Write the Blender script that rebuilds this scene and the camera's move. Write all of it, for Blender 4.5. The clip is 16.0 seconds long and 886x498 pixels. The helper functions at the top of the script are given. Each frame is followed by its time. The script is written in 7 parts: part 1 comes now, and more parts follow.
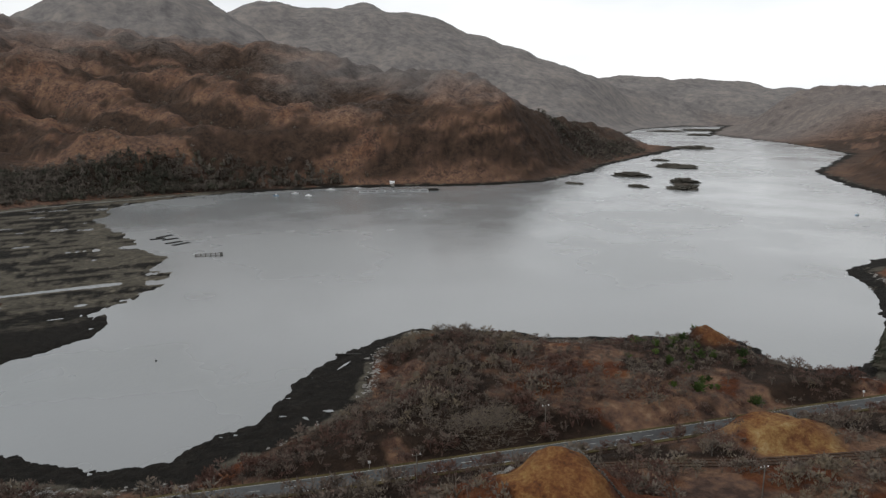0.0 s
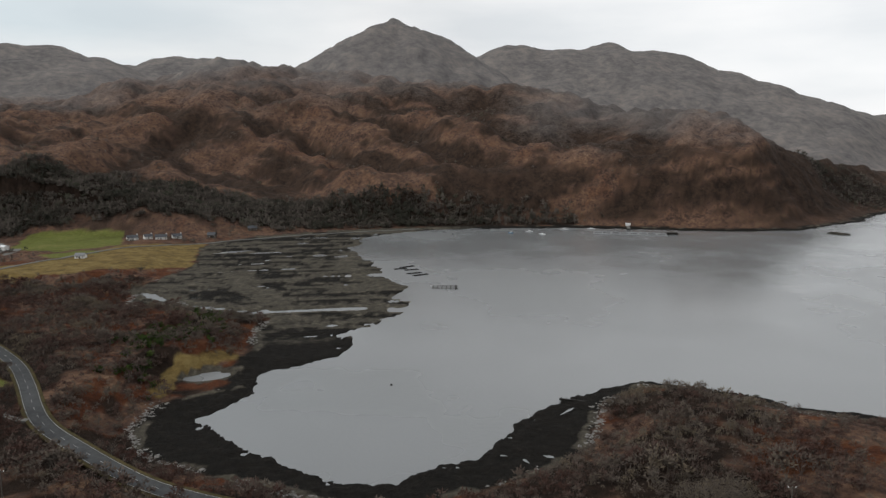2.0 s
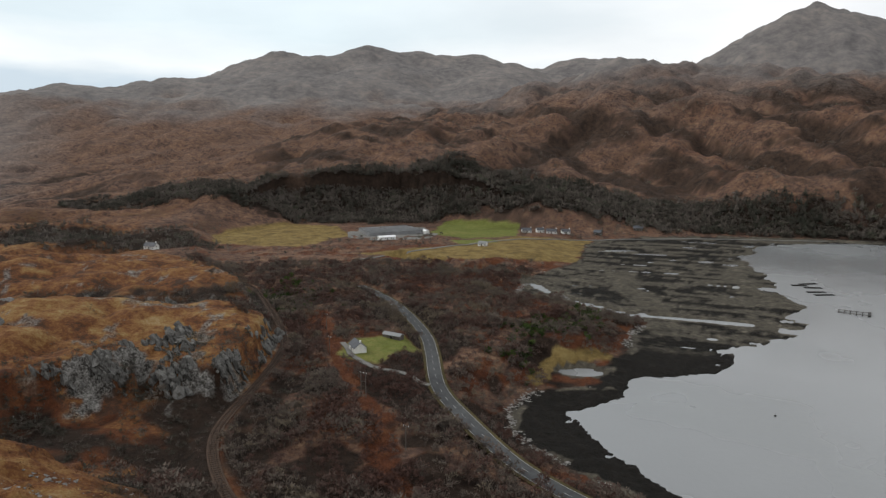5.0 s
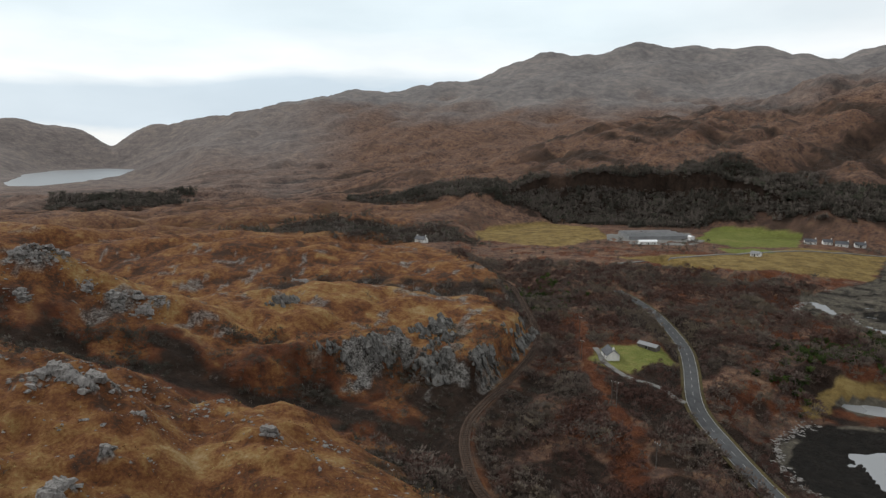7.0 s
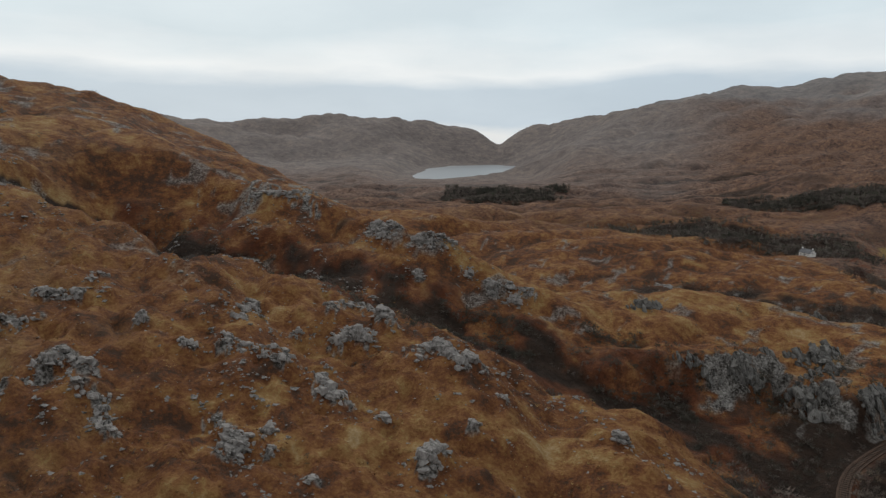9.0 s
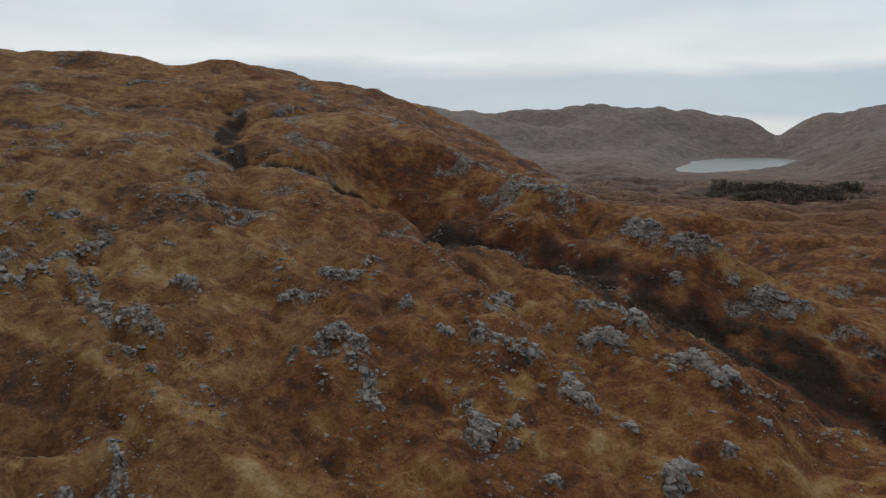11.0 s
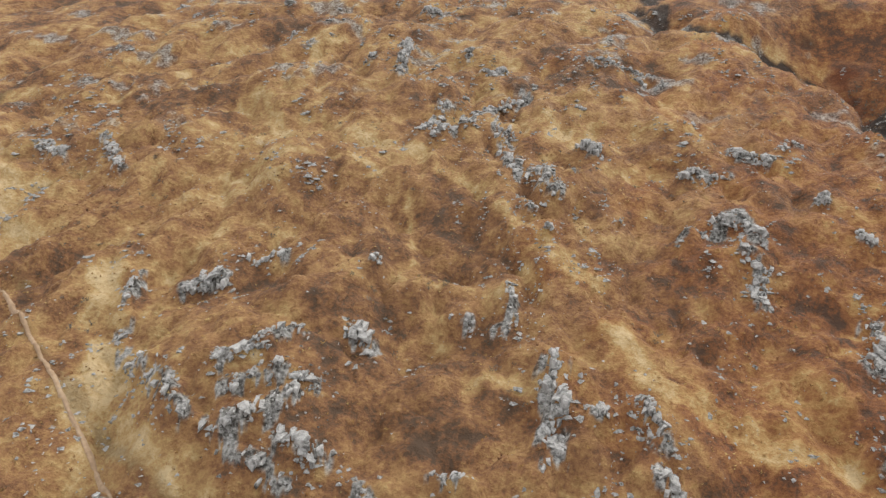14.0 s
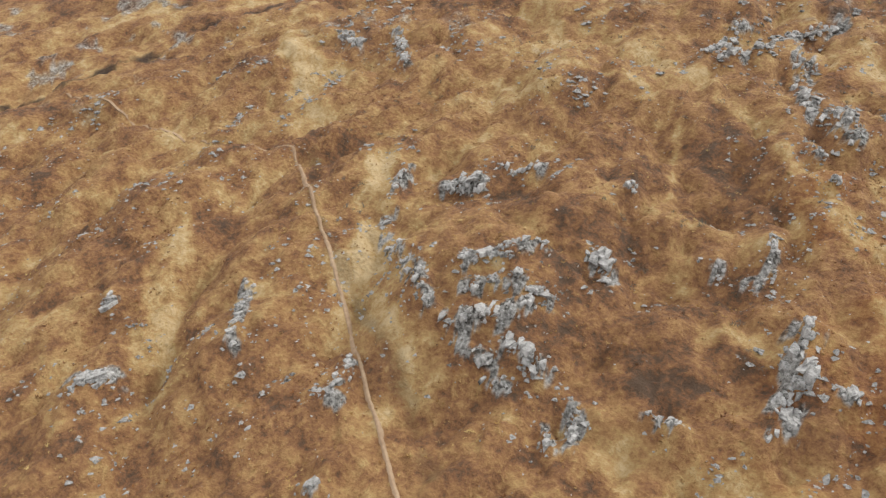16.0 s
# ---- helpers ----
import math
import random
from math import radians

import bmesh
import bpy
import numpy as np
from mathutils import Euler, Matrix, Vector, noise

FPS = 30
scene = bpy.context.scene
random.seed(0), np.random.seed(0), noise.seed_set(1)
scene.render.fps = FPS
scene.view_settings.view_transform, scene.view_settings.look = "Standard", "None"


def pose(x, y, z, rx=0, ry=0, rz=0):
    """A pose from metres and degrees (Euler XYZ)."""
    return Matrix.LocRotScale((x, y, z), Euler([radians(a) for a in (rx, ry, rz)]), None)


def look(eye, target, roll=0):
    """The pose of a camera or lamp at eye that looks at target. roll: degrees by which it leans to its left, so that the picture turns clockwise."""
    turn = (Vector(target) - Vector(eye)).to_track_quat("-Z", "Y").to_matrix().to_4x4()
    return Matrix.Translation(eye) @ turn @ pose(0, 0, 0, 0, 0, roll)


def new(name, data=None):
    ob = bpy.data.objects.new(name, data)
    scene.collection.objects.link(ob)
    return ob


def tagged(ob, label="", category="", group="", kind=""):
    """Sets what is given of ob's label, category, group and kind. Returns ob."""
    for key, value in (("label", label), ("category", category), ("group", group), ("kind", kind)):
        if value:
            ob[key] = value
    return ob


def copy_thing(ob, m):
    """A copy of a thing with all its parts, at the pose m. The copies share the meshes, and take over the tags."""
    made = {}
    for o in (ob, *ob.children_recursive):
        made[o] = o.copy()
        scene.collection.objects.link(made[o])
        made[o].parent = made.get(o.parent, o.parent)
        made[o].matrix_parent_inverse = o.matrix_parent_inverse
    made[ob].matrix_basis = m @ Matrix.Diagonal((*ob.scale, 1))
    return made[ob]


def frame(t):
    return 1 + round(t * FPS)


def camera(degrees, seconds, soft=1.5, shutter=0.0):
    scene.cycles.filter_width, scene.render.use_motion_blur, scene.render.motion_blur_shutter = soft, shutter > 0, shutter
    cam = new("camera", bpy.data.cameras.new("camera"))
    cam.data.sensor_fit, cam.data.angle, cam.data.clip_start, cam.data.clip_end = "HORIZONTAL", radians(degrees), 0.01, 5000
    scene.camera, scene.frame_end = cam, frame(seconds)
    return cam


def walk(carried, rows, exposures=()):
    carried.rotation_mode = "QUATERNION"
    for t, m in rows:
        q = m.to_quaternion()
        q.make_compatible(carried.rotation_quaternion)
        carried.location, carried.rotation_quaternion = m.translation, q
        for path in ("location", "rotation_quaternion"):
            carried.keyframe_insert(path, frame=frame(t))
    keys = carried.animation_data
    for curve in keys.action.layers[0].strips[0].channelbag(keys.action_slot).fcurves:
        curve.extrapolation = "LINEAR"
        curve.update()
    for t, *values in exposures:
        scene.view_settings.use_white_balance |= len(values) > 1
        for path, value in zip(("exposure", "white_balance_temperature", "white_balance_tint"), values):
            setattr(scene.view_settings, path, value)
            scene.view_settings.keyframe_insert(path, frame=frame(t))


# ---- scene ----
# the drone hovers, climbs slowly and turns to its left: seconds, place, yaw, pitch, roll
cam = camera(64.19, 16.0, soft=1.35)
ROWS = [
    (0.0, 0.00, -0.00, 100.00, 41.75, -11.58, 0.26),
    (0.5, -0.20, 0.01, 100.48, 44.57, -10.28, 0.15),
    (1.0, -0.38, 0.04, 100.95, 49.06, -9.64, 0.17),
    (1.5, -0.55, 0.09, 101.40, 55.06, -9.01, 0.09),
    (2.0, -0.68, 0.18, 101.85, 60.64, -8.48, 0.03),
    (2.5, -0.80, 0.33, 102.28, 65.75, -8.48, 0.02),
    (3.0, -0.88, 0.54, 102.74, 70.50, -8.52, -0.07),
    (3.5, -0.93, 0.79, 103.23, 75.67, -8.54, -0.00),
    (4.0, -0.96, 1.02, 103.72, 80.86, -8.61, -0.03),
    (6.5, -1.81, 1.16, 105.80, 107.02, -8.78, -0.10),
    (7.0, -1.90, 1.02, 106.10, 112.34, -8.80, -0.05),
    (7.5, -1.98, 0.87, 106.38, 119.51, -8.82, -0.09),
    (8.0, -2.07, 0.72, 106.65, 127.19, -8.82, -0.11),
    (8.5, -2.17, 0.56, 106.96, 134.98, -8.85, -0.16),
    (9.0, -2.24, 0.38, 107.30, 141.68, -8.93, -0.17),
    (11.5, -2.27, -0.17, 109.55, 167.37, -10.51, 0.03),
    (12.0, -2.42, 0.07, 109.91, 172.69, -12.60, 0.08),
    (12.5, -2.57, 0.25, 110.26, 177.95, -14.85, 0.17),
    (13.0, -2.66, 0.34, 110.60, 183.50, -16.93, 0.20),
    (13.5, -2.68, 0.35, 110.97, 189.17, -18.90, 0.16),
    (14.0, -2.69, 0.33, 111.40, 194.74, -20.72, 0.12),
    (14.5, -2.73, 0.31, 111.92, 200.33, -22.59, 0.08),
    (15.0, -2.85, 0.30, 112.49, 205.81, -24.44, 0.03),
    (15.5, -3.04, 0.28, 113.10, 211.37, -26.29, -0.02),
    (16.0, -3.25, 0.26, 113.73, 217.02, -28.17, -0.13),
]
EXPOSURE = [(0.0, 0.03), (1.0, -0.1), (2.0, -0.15), (3.0, 0.0), (4.0, 0.12), (7.0, 0.12), (9.0, -0.18), (11.5, -0.32), (12.5, 0.78), (14.5, 1.48), (16.0, 1.5)]
walk(cam, [(t, pose(x, y, z, 90 + pitch, roll, yaw)) for t, x, y, z, yaw, pitch, roll in ROWS], EXPOSURE)

# ---- world and sun: a bright overcast winter day ----
SUN_AZ, SUN_EL = radians(200.0), radians(34.0)


def make_world():
    world = bpy.data.worlds.new("overcast_sky")
    world.use_nodes = True
    scene.world = world
    nt = world.node_tree
    nt.nodes.clear()
    out = nt.nodes.new("ShaderNodeOutputWorld")
    bg = nt.nodes.new("ShaderNodeBackground")
    sky = nt.nodes.new("ShaderNodeTexSky")
    sky.sky_type, sky.sun_disc = "NISHITA", False
    sky.sun_elevation, sky.sun_rotation = SUN_EL, SUN_AZ
    sky.air_density, sky.dust_density, sky.ozone_density = 1.0, 2.5, 1.0
    tone = nt.nodes.new("ShaderNodeVectorMath")
    tone.operation = "SCALE"
    tone.inputs["Scale"].default_value = 0.10
    nt.links.new(sky.outputs[0], tone.inputs[0])
    # the cloud sheet, laid over the clear sky: white overhead, with a grey bank and a bright slit low in the south-west
    coord = nt.nodes.new("ShaderNodeTexCoord").outputs["Generated"]

    def streaks(scale, flat, detail):
        stretch = nt.nodes.new("ShaderNodeMapping")
        stretch.inputs["Scale"].default_value = (1, 1, flat)
        nt.links.new(coord, stretch.inputs[0])
        n = nt.nodes.new("ShaderNodeTexNoise")
        n.inputs["Scale"].default_value, n.inputs["Detail"].default_value = scale, detail
        nt.links.new(stretch.outputs[0], n.inputs["Vector"])
        return n.outputs["Fac"]

    def tones(fac, *stops):
        n = nt.nodes.new("ShaderNodeValToRGB")
        els = n.color_ramp.elements
        while len(els) < len(stops):
            els.new(0.5)
        for e, (p, c) in zip(els, stops):
            e.position, e.color = p, (*c, 1)
        nt.links.new(fac, n.inputs[0])
        return n.outputs[0]

    def calc(op, a, b):
        n = nt.nodes.new("ShaderNodeMath")
        n.operation = op
        for sock, v in zip(n.inputs, (a, b)):
            if isinstance(v, float):
                sock.default_value = v
            else:
                nt.links.new(v, sock)
        return n.outputs[0]

    def mixed(fac, a, b):
        n = nt.nodes.new("ShaderNodeMix")
        n.data_type = "RGBA"
        for sock, v in ((n.inputs["Factor"], fac), (n.inputs["A"], a), (n.inputs["B"], b)):
            if isinstance(v, float):
                sock.default_value = v
            else:
                nt.links.new(v, sock)
        return n.outputs["Result"]

    split = nt.nodes.new("ShaderNodeSeparateXYZ")
    nt.links.new(coord, split.inputs[0])
    sheet = tones(streaks(2.2, 6.0, 6.0), (0.34, (0.88, 0.90, 0.915)), (0.60, (1.0, 1.0, 1.0)))
    level = calc("ADD", split.outputs["Z"], calc("MULTIPLY", calc("SUBTRACT", streaks(3.0, 5.0, 5.0), 0.5), 0.11))
    bank = tones(calc("MULTIPLY", level, 2.0), (0.0, (0.98, 1.0, 0.99)), (0.03, (0.68, 0.79, 0.88)), (0.13, (0.69, 0.80, 0.89)), (0.19, (1.04, 1.08, 1.09)), (0.28, (0.83, 0.94, 0.99)), (0.55, (0.87, 0.97, 1.02)))
    aim = nt.nodes.new("ShaderNodeVectorMath")
    aim.operation = "DOT_PRODUCT"
    nt.links.new(coord, aim.inputs[0])
    aim.inputs[1].default_value = (-0.62, -0.78, 0.0)
    side = tones(aim.outputs["Value"], (0.25, (0, 0, 0)), (0.75, (1, 1, 1)))
    mottle = nt.nodes.new("ShaderNodeMix")
    mottle.data_type, mottle.blend_type = "RGBA", "MULTIPLY"
    mottle.inputs["Factor"].default_value = 1.0
    nt.links.new(mixed(side, sheet, bank), mottle.inputs["A"])
    nt.links.new(tones(streaks(3.4, 3.0, 6.0), (0.36, (0.92, 0.935, 0.95)), (0.62, (1.04, 1.04, 1.04))), mottle.inputs["B"])
    clouds = mottle.outputs["Result"]
    # the sheet is thinnest over the head of the loch
    thin = nt.nodes.new("ShaderNodeVectorMath")
    thin.operation = "DOT_PRODUCT"
    nt.links.new(coord, thin.inputs[0])
    thin.inputs[1].default_value = (-0.40, 0.86, 0.30)
    glow = nt.nodes.new("ShaderNodeMix")
    glow.data_type, glow.blend_type = "RGBA", "MULTIPLY"
    glow.inputs["Factor"].default_value = 1.0
    nt.links.new(clouds, glow.inputs["A"])
    nt.links.new(tones(thin.outputs["Value"], (0.5, (0.93, 0.93, 0.93)), (0.8, (1.0, 1.0, 1.0)), (0.97, (1.12, 1.12, 1.12))), glow.inputs["B"])
    nt.links.new(mixed(0.95, tone.outputs[0], glow.outputs["Result"]), bg.inputs["Color"])
    bg.inputs["Strength"].default_value = 1.0
    nt.links.new(bg.outputs[0], out.inputs[0])


make_world()
sun = new("sun", bpy.data.lights.new("sun", "SUN"))
sun.data.energy, sun.data.angle, sun.data.color = 1.5, radians(14), (1.0, 0.95, 0.88)
sun.matrix_world = look((0, 0, 3000), (3000 * math.sin(SUN_AZ) * -math.cos(SUN_EL), -3000 * math.cos(SUN_AZ) * math.cos(SUN_EL), 3000 - 3000 * math.sin(SUN_EL)))

# ---- materials ----
def node(nt, kind, **inputs):
    n = nt.nodes.new(kind)
    for key, value in inputs.items():
        n.inputs[key.replace("_", " ")].default_value = value
    return n


def material(name, rough=0.9):
    m = bpy.data.materials.new(name)
    m.use_nodes = True
    bsdf = m.node_tree.nodes["Principled BSDF"]
    bsdf.inputs["Roughness"].default_value = rough
    bsdf.inputs["Specular IOR Level"].default_value = 0.1
    return m, m.node_tree, bsdf


def noise_tex(nt, coord, scale, detail=5.0, rough=0.55):
    n = node(nt, "ShaderNodeTexNoise", Scale=scale, Detail=detail, Roughness=rough)
    nt.links.new(coord, n.inputs["Vector"])
    return n.outputs["Fac"]


def ramp(nt, fac, *stops):
    n = nt.nodes.new("ShaderNodeValToRGB")
    els = n.color_ramp.elements
    while len(els) < len(stops):
        els.new(0.5)
    for e, (p, c) in zip(els, stops):
        e.position, e.color = p, (*c, 1)
    nt.links.new(fac, n.inputs[0])
    return n.outputs["Color"]


def blend(nt, fac, a, b):
    n = nt.nodes.new("ShaderNodeMix")
    n.data_type = "RGBA"
    for sock, v in ((n.inputs["Factor"], fac), (n.inputs["A"], a), (n.inputs["B"], b)):
        if isinstance(v, (float, int)):
            sock.default_value = v
        elif isinstance(v, tuple):
            sock.default_value = (*v, 1)
        else:
            nt.links.new(v, sock)
    return n.outputs["Result"]


def attr(nt, name):
    n = nt.nodes.new("ShaderNodeAttribute")
    n.attribute_name = name
    return n.outputs["Fac"]


def maths(nt, op, a, b=0.0, clamp=False):
    n = nt.nodes.new("ShaderNodeMath")
    n.operation, n.use_clamp = op, clamp
    for sock, v in zip(n.inputs, (a, b)):
        if isinstance(v, (float, int)):
            sock.default_value = v
        else:
            nt.links.new(v, sock)
    return n.outputs[0]


def bump(nt, bsdf, fac, distance, strength=1.0):
    n = node(nt, "ShaderNodeBump", Strength=strength, Distance=distance)
    nt.links.new(fac, n.inputs["Height"])
    nt.links.new(n.outputs[0], bsdf.inputs["Normal"])


def ground_material():
    m, nt, bsdf = material("moorland", 0.95)
    pos = nt.nodes.new("ShaderNodeNewGeometry").outputs["Position"]
    big, mid, patch, small, fine, grain = (noise_tex(nt, pos, s, d, 0.62) for s, d in ((0.006, 6), (0.03, 7), (0.09, 6), (0.3, 6), (1.3, 5), (4.5, 4)))

    def total(*terms):
        out = 0.0
        for value, weight in terms:
            out = maths(nt, "ADD", maths(nt, "MULTIPLY", value, weight), out)
        return out

    def soft(name, spread=0.6):
        edge = maths(nt, "MULTIPLY", maths(nt, "SUBTRACT", total((small, 0.6), (patch, 0.4)), 0.5), spread)
        s = maths(nt, "ADD", attr(nt, name), edge)
        return maths(nt, "MULTIPLY", maths(nt, "SUBTRACT", s, 0.25), 2.0, True)

    # dead grass and heath on the far hills
    moor = ramp(nt, total((mid, 0.2), (patch, 0.38), (small, 0.42)), (0.40, (0.042, 0.029, 0.024)), (0.47, (0.090, 0.059, 0.044)), (0.54, (0.142, 0.087, 0.057)), (0.62, (0.21, 0.146, 0.095)))
    # bracken on the low ground
    brack = ramp(nt, total((patch, 0.35), (small, 0.35), (fine, 0.3)), (0.34, (0.028, 0.012, 0.008)), (0.5, (0.086, 0.032, 0.015)), (0.66, (0.15, 0.072, 0.031)))
    # the near hill: heath, rusty deer grass, gold and straw
    tone = total((patch, 0.27), (small, 0.34), (fine, 0.26), (grain, 0.12), (patch, 0.09), (attr(nt, "gold"), 0.06), (attr(nt, "straw"), 0.13), (attr(nt, "bracken"), -0.05), (attr(nt, "rust"), -0.055))
    near = ramp(nt, tone, (0.435, (0.050, 0.029, 0.019)), (0.50, (0.114, 0.046, 0.020)), (0.56, (0.174, 0.080, 0.031)), (0.63, (0.232, 0.138, 0.053)), (0.74, (0.32, 0.236, 0.130)))
    grassy = ramp(nt, tone, (0.435, (0.058, 0.038, 0.024)), (0.50, (0.112, 0.062, 0.032)), (0.56, (0.168, 0.098, 0.046)), (0.63, (0.226, 0.152, 0.070)), (0.74, (0.32, 0.24, 0.135)))
    near = blend(nt, attr(nt, "grassy"), near, grassy)
    # far hills: grey grass and scree, with haze put into the colour
    upland_haze = ramp(nt, total((big, 0.35), (mid, 0.5), (patch, 0.15)), (0.36, (0.095, 0.089, 0.090)), (0.5, (0.155, 0.143, 0.139)), (0.62, (0.215, 0.190, 0.174)))
    weed = ramp(nt, total((small, 0.5), (fine, 0.5)), (0.36, (0.005, 0.005, 0.004)), (0.56, (0.013, 0.011, 0.009)), (0.72, (0.036, 0.032, 0.026)))
    field = ramp(nt, total((mid, 0.6), (small, 0.4)), (0.35, (0.085, 0.090, 0.022)), (0.5, (0.125, 0.140, 0.034)), (0.64, (0.19, 0.175, 0.06)))
    marsh = ramp(nt, total((patch, 0.6), (small, 0.4)), (0.35, (0.085, 0.060, 0.025)), (0.5, (0.175, 0.122, 0.044)), (0.65, (0.25, 0.185, 0.075)))
    rock = ramp(nt, total((small, 0.4), (fine, 0.6)), (0.42, (0.032, 0.028, 0.024)), (0.51, (0.14, 0.132, 0.122)), (0.64, (0.31, 0.297, 0.278)))
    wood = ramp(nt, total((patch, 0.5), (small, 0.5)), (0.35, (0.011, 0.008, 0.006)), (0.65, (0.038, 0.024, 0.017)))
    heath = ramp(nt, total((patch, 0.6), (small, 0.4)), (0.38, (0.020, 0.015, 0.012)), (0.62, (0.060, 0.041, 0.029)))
    silt = ramp(nt, total((patch, 0.4), (small, 0.6)), (0.36, (0.042, 0.038, 0.031)), (0.55, (0.088, 0.078, 0.061)), (0.68, (0.17, 0.152, 0.118)))
    col = blend(nt, soft("bracken"), moor, brack)
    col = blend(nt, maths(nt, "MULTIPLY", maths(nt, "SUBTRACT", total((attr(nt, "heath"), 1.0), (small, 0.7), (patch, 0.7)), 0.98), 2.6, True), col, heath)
    tint = nt.nodes.new("ShaderNodeMix")
    tint.data_type, tint.blend_type = "RGBA", "MULTIPLY"
    tint.inputs["Factor"].default_value = 1.0
    tint.inputs["B"].default_value = (1.04, 0.97, 0.97, 1)
    nt.links.new(col, tint.inputs["A"])
    col = tint.outputs["Result"]
    col = blend(nt, attr(nt, "hill"), col, near)
    col = blend(nt, maths(nt, "MULTIPLY", soft("gold"), maths(nt, "SUBTRACT", 1.0, attr(nt, "hill"))), col, near)
    col = blend(nt, soft("upland_haze"), col, upland_haze)
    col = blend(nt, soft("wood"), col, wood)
    col = blend(nt, soft("marsh", 0.4), col, marsh)
    col = blend(nt, soft("field", 0.3), col, field)
    col = blend(nt, soft("rock", 0.9), col, rock)
    col = blend(nt, attr(nt, "shore"), col, weed)
    col = blend(nt, soft("silt"), col, silt)
    nt.links.new(blend(nt, 0.1, col, (0, 0, 0)), bsdf.inputs["Base Color"])
    bump(nt, bsdf, maths(nt, "MULTIPLY", total((small, 0.75), (fine, 0.36), (grain, 0.16), (patch, 1.3), (mid, 2.0)), maths(nt, "SUBTRACT", 1.0, maths(nt, "MULTIPLY", attr(nt, "upland_haze"), 0.55))), 1.6, 1.0)
    return m


def water_material():
    m, nt, bsdf = material("sea_water", 0.13)
    pos = nt.nodes.new("ShaderNodeNewGeometry").outputs["Position"]
    bsdf.inputs["Base Color"].default_value = (0.172, 0.179, 0.184, 1)
    bsdf.inputs["IOR"].default_value = 1.45
    bsdf.inputs["Specular IOR Level"].default_value = 0.5
    w = noise_tex(nt, pos, 0.35, 4, 0.6)
    gust = ramp(nt, noise_tex(nt, pos, 0.006, 4, 0.55), (0.4, (0.16, 0.16, 0.16)), (0.6, (0.30, 0.30, 0.30)))
    nt.links.new(gust, bsdf.inputs["Roughness"])
    bump(nt, bsdf, w, 0.25, 0.35)
    return m


GROUND = ground_material()
WATER = water_material()
RUFFLED = water_material()
RUFFLED.name = "ruffled_lake_water"
for link in list(RUFFLED.node_tree.nodes["Principled BSDF"].inputs["Roughness"].links):
    RUFFLED.node_tree.links.remove(link)
RUFFLED.node_tree.nodes["Principled BSDF"].inputs["Roughness"].default_value = 0.35
RUFFLED.node_tree.nodes["Principled BSDF"].inputs["Base Color"].default_value = (0.10, 0.115, 0.13, 1)


def plain(name, low, high, scale, rough=0.85, relief=0.02, metal=0.0):
    """A weathered surface: two tones of grain at two scales, with fine relief."""
    m, nt, bsdf = material(name, rough)
    pos = nt.nodes.new("ShaderNodeNewGeometry").outputs["Position"]
    a, b = noise_tex(nt, pos, scale, 5, 0.6), noise_tex(nt, pos, scale * 0.12, 4, 0.6)
    mixed = maths(nt, "ADD", maths(nt, "MULTIPLY", a, 0.5), maths(nt, "MULTIPLY", b, 0.5))
    nt.links.new(ramp(nt, mixed, (0.35, low), (0.65, high)), bsdf.inputs["Base Color"])
    bsdf.inputs["Metallic"].default_value = metal
    bump(nt, bsdf, a, relief, 0.6)
    return m


def twig_material(name, tones):
    """Bare twigs: the tone of a bush comes from its own tint."""
    m, nt, bsdf = material(name, 0.95)
    info = nt.nodes.new("ShaderNodeNewGeometry").outputs["Random Per Island"]
    n = len(tones)
    mixed = maths(nt, "ADD", attr(nt, "tint"), maths(nt, "MULTIPLY", maths(nt, "SUBTRACT", info, 0.5), 0.3), True)
    nt.links.new(ramp(nt, mixed, *[(i / (n - 1), c) for i, c in enumerate(tones)]), bsdf.inputs["Base Color"])
    # a mass of twigs takes the light as a soft rounded whole
    tilt = nt.nodes.new("ShaderNodeVectorMath")
    tilt.operation = "MULTIPLY_ADD"
    nt.links.new(nt.nodes.new("ShaderNodeNewGeometry").outputs["Normal"], tilt.inputs[0])
    tilt.inputs[1].default_value, tilt.inputs[2].default_value = (0.45, 0.45, 0.3), (0.0, 0.0, 0.75)
    unit = nt.nodes.new("ShaderNodeVectorMath")
    unit.operation = "NORMALIZE"
    nt.links.new(tilt.outputs[0], unit.inputs[0])
    nt.links.new(unit.outputs[0], bsdf.inputs["Normal"])
    return m


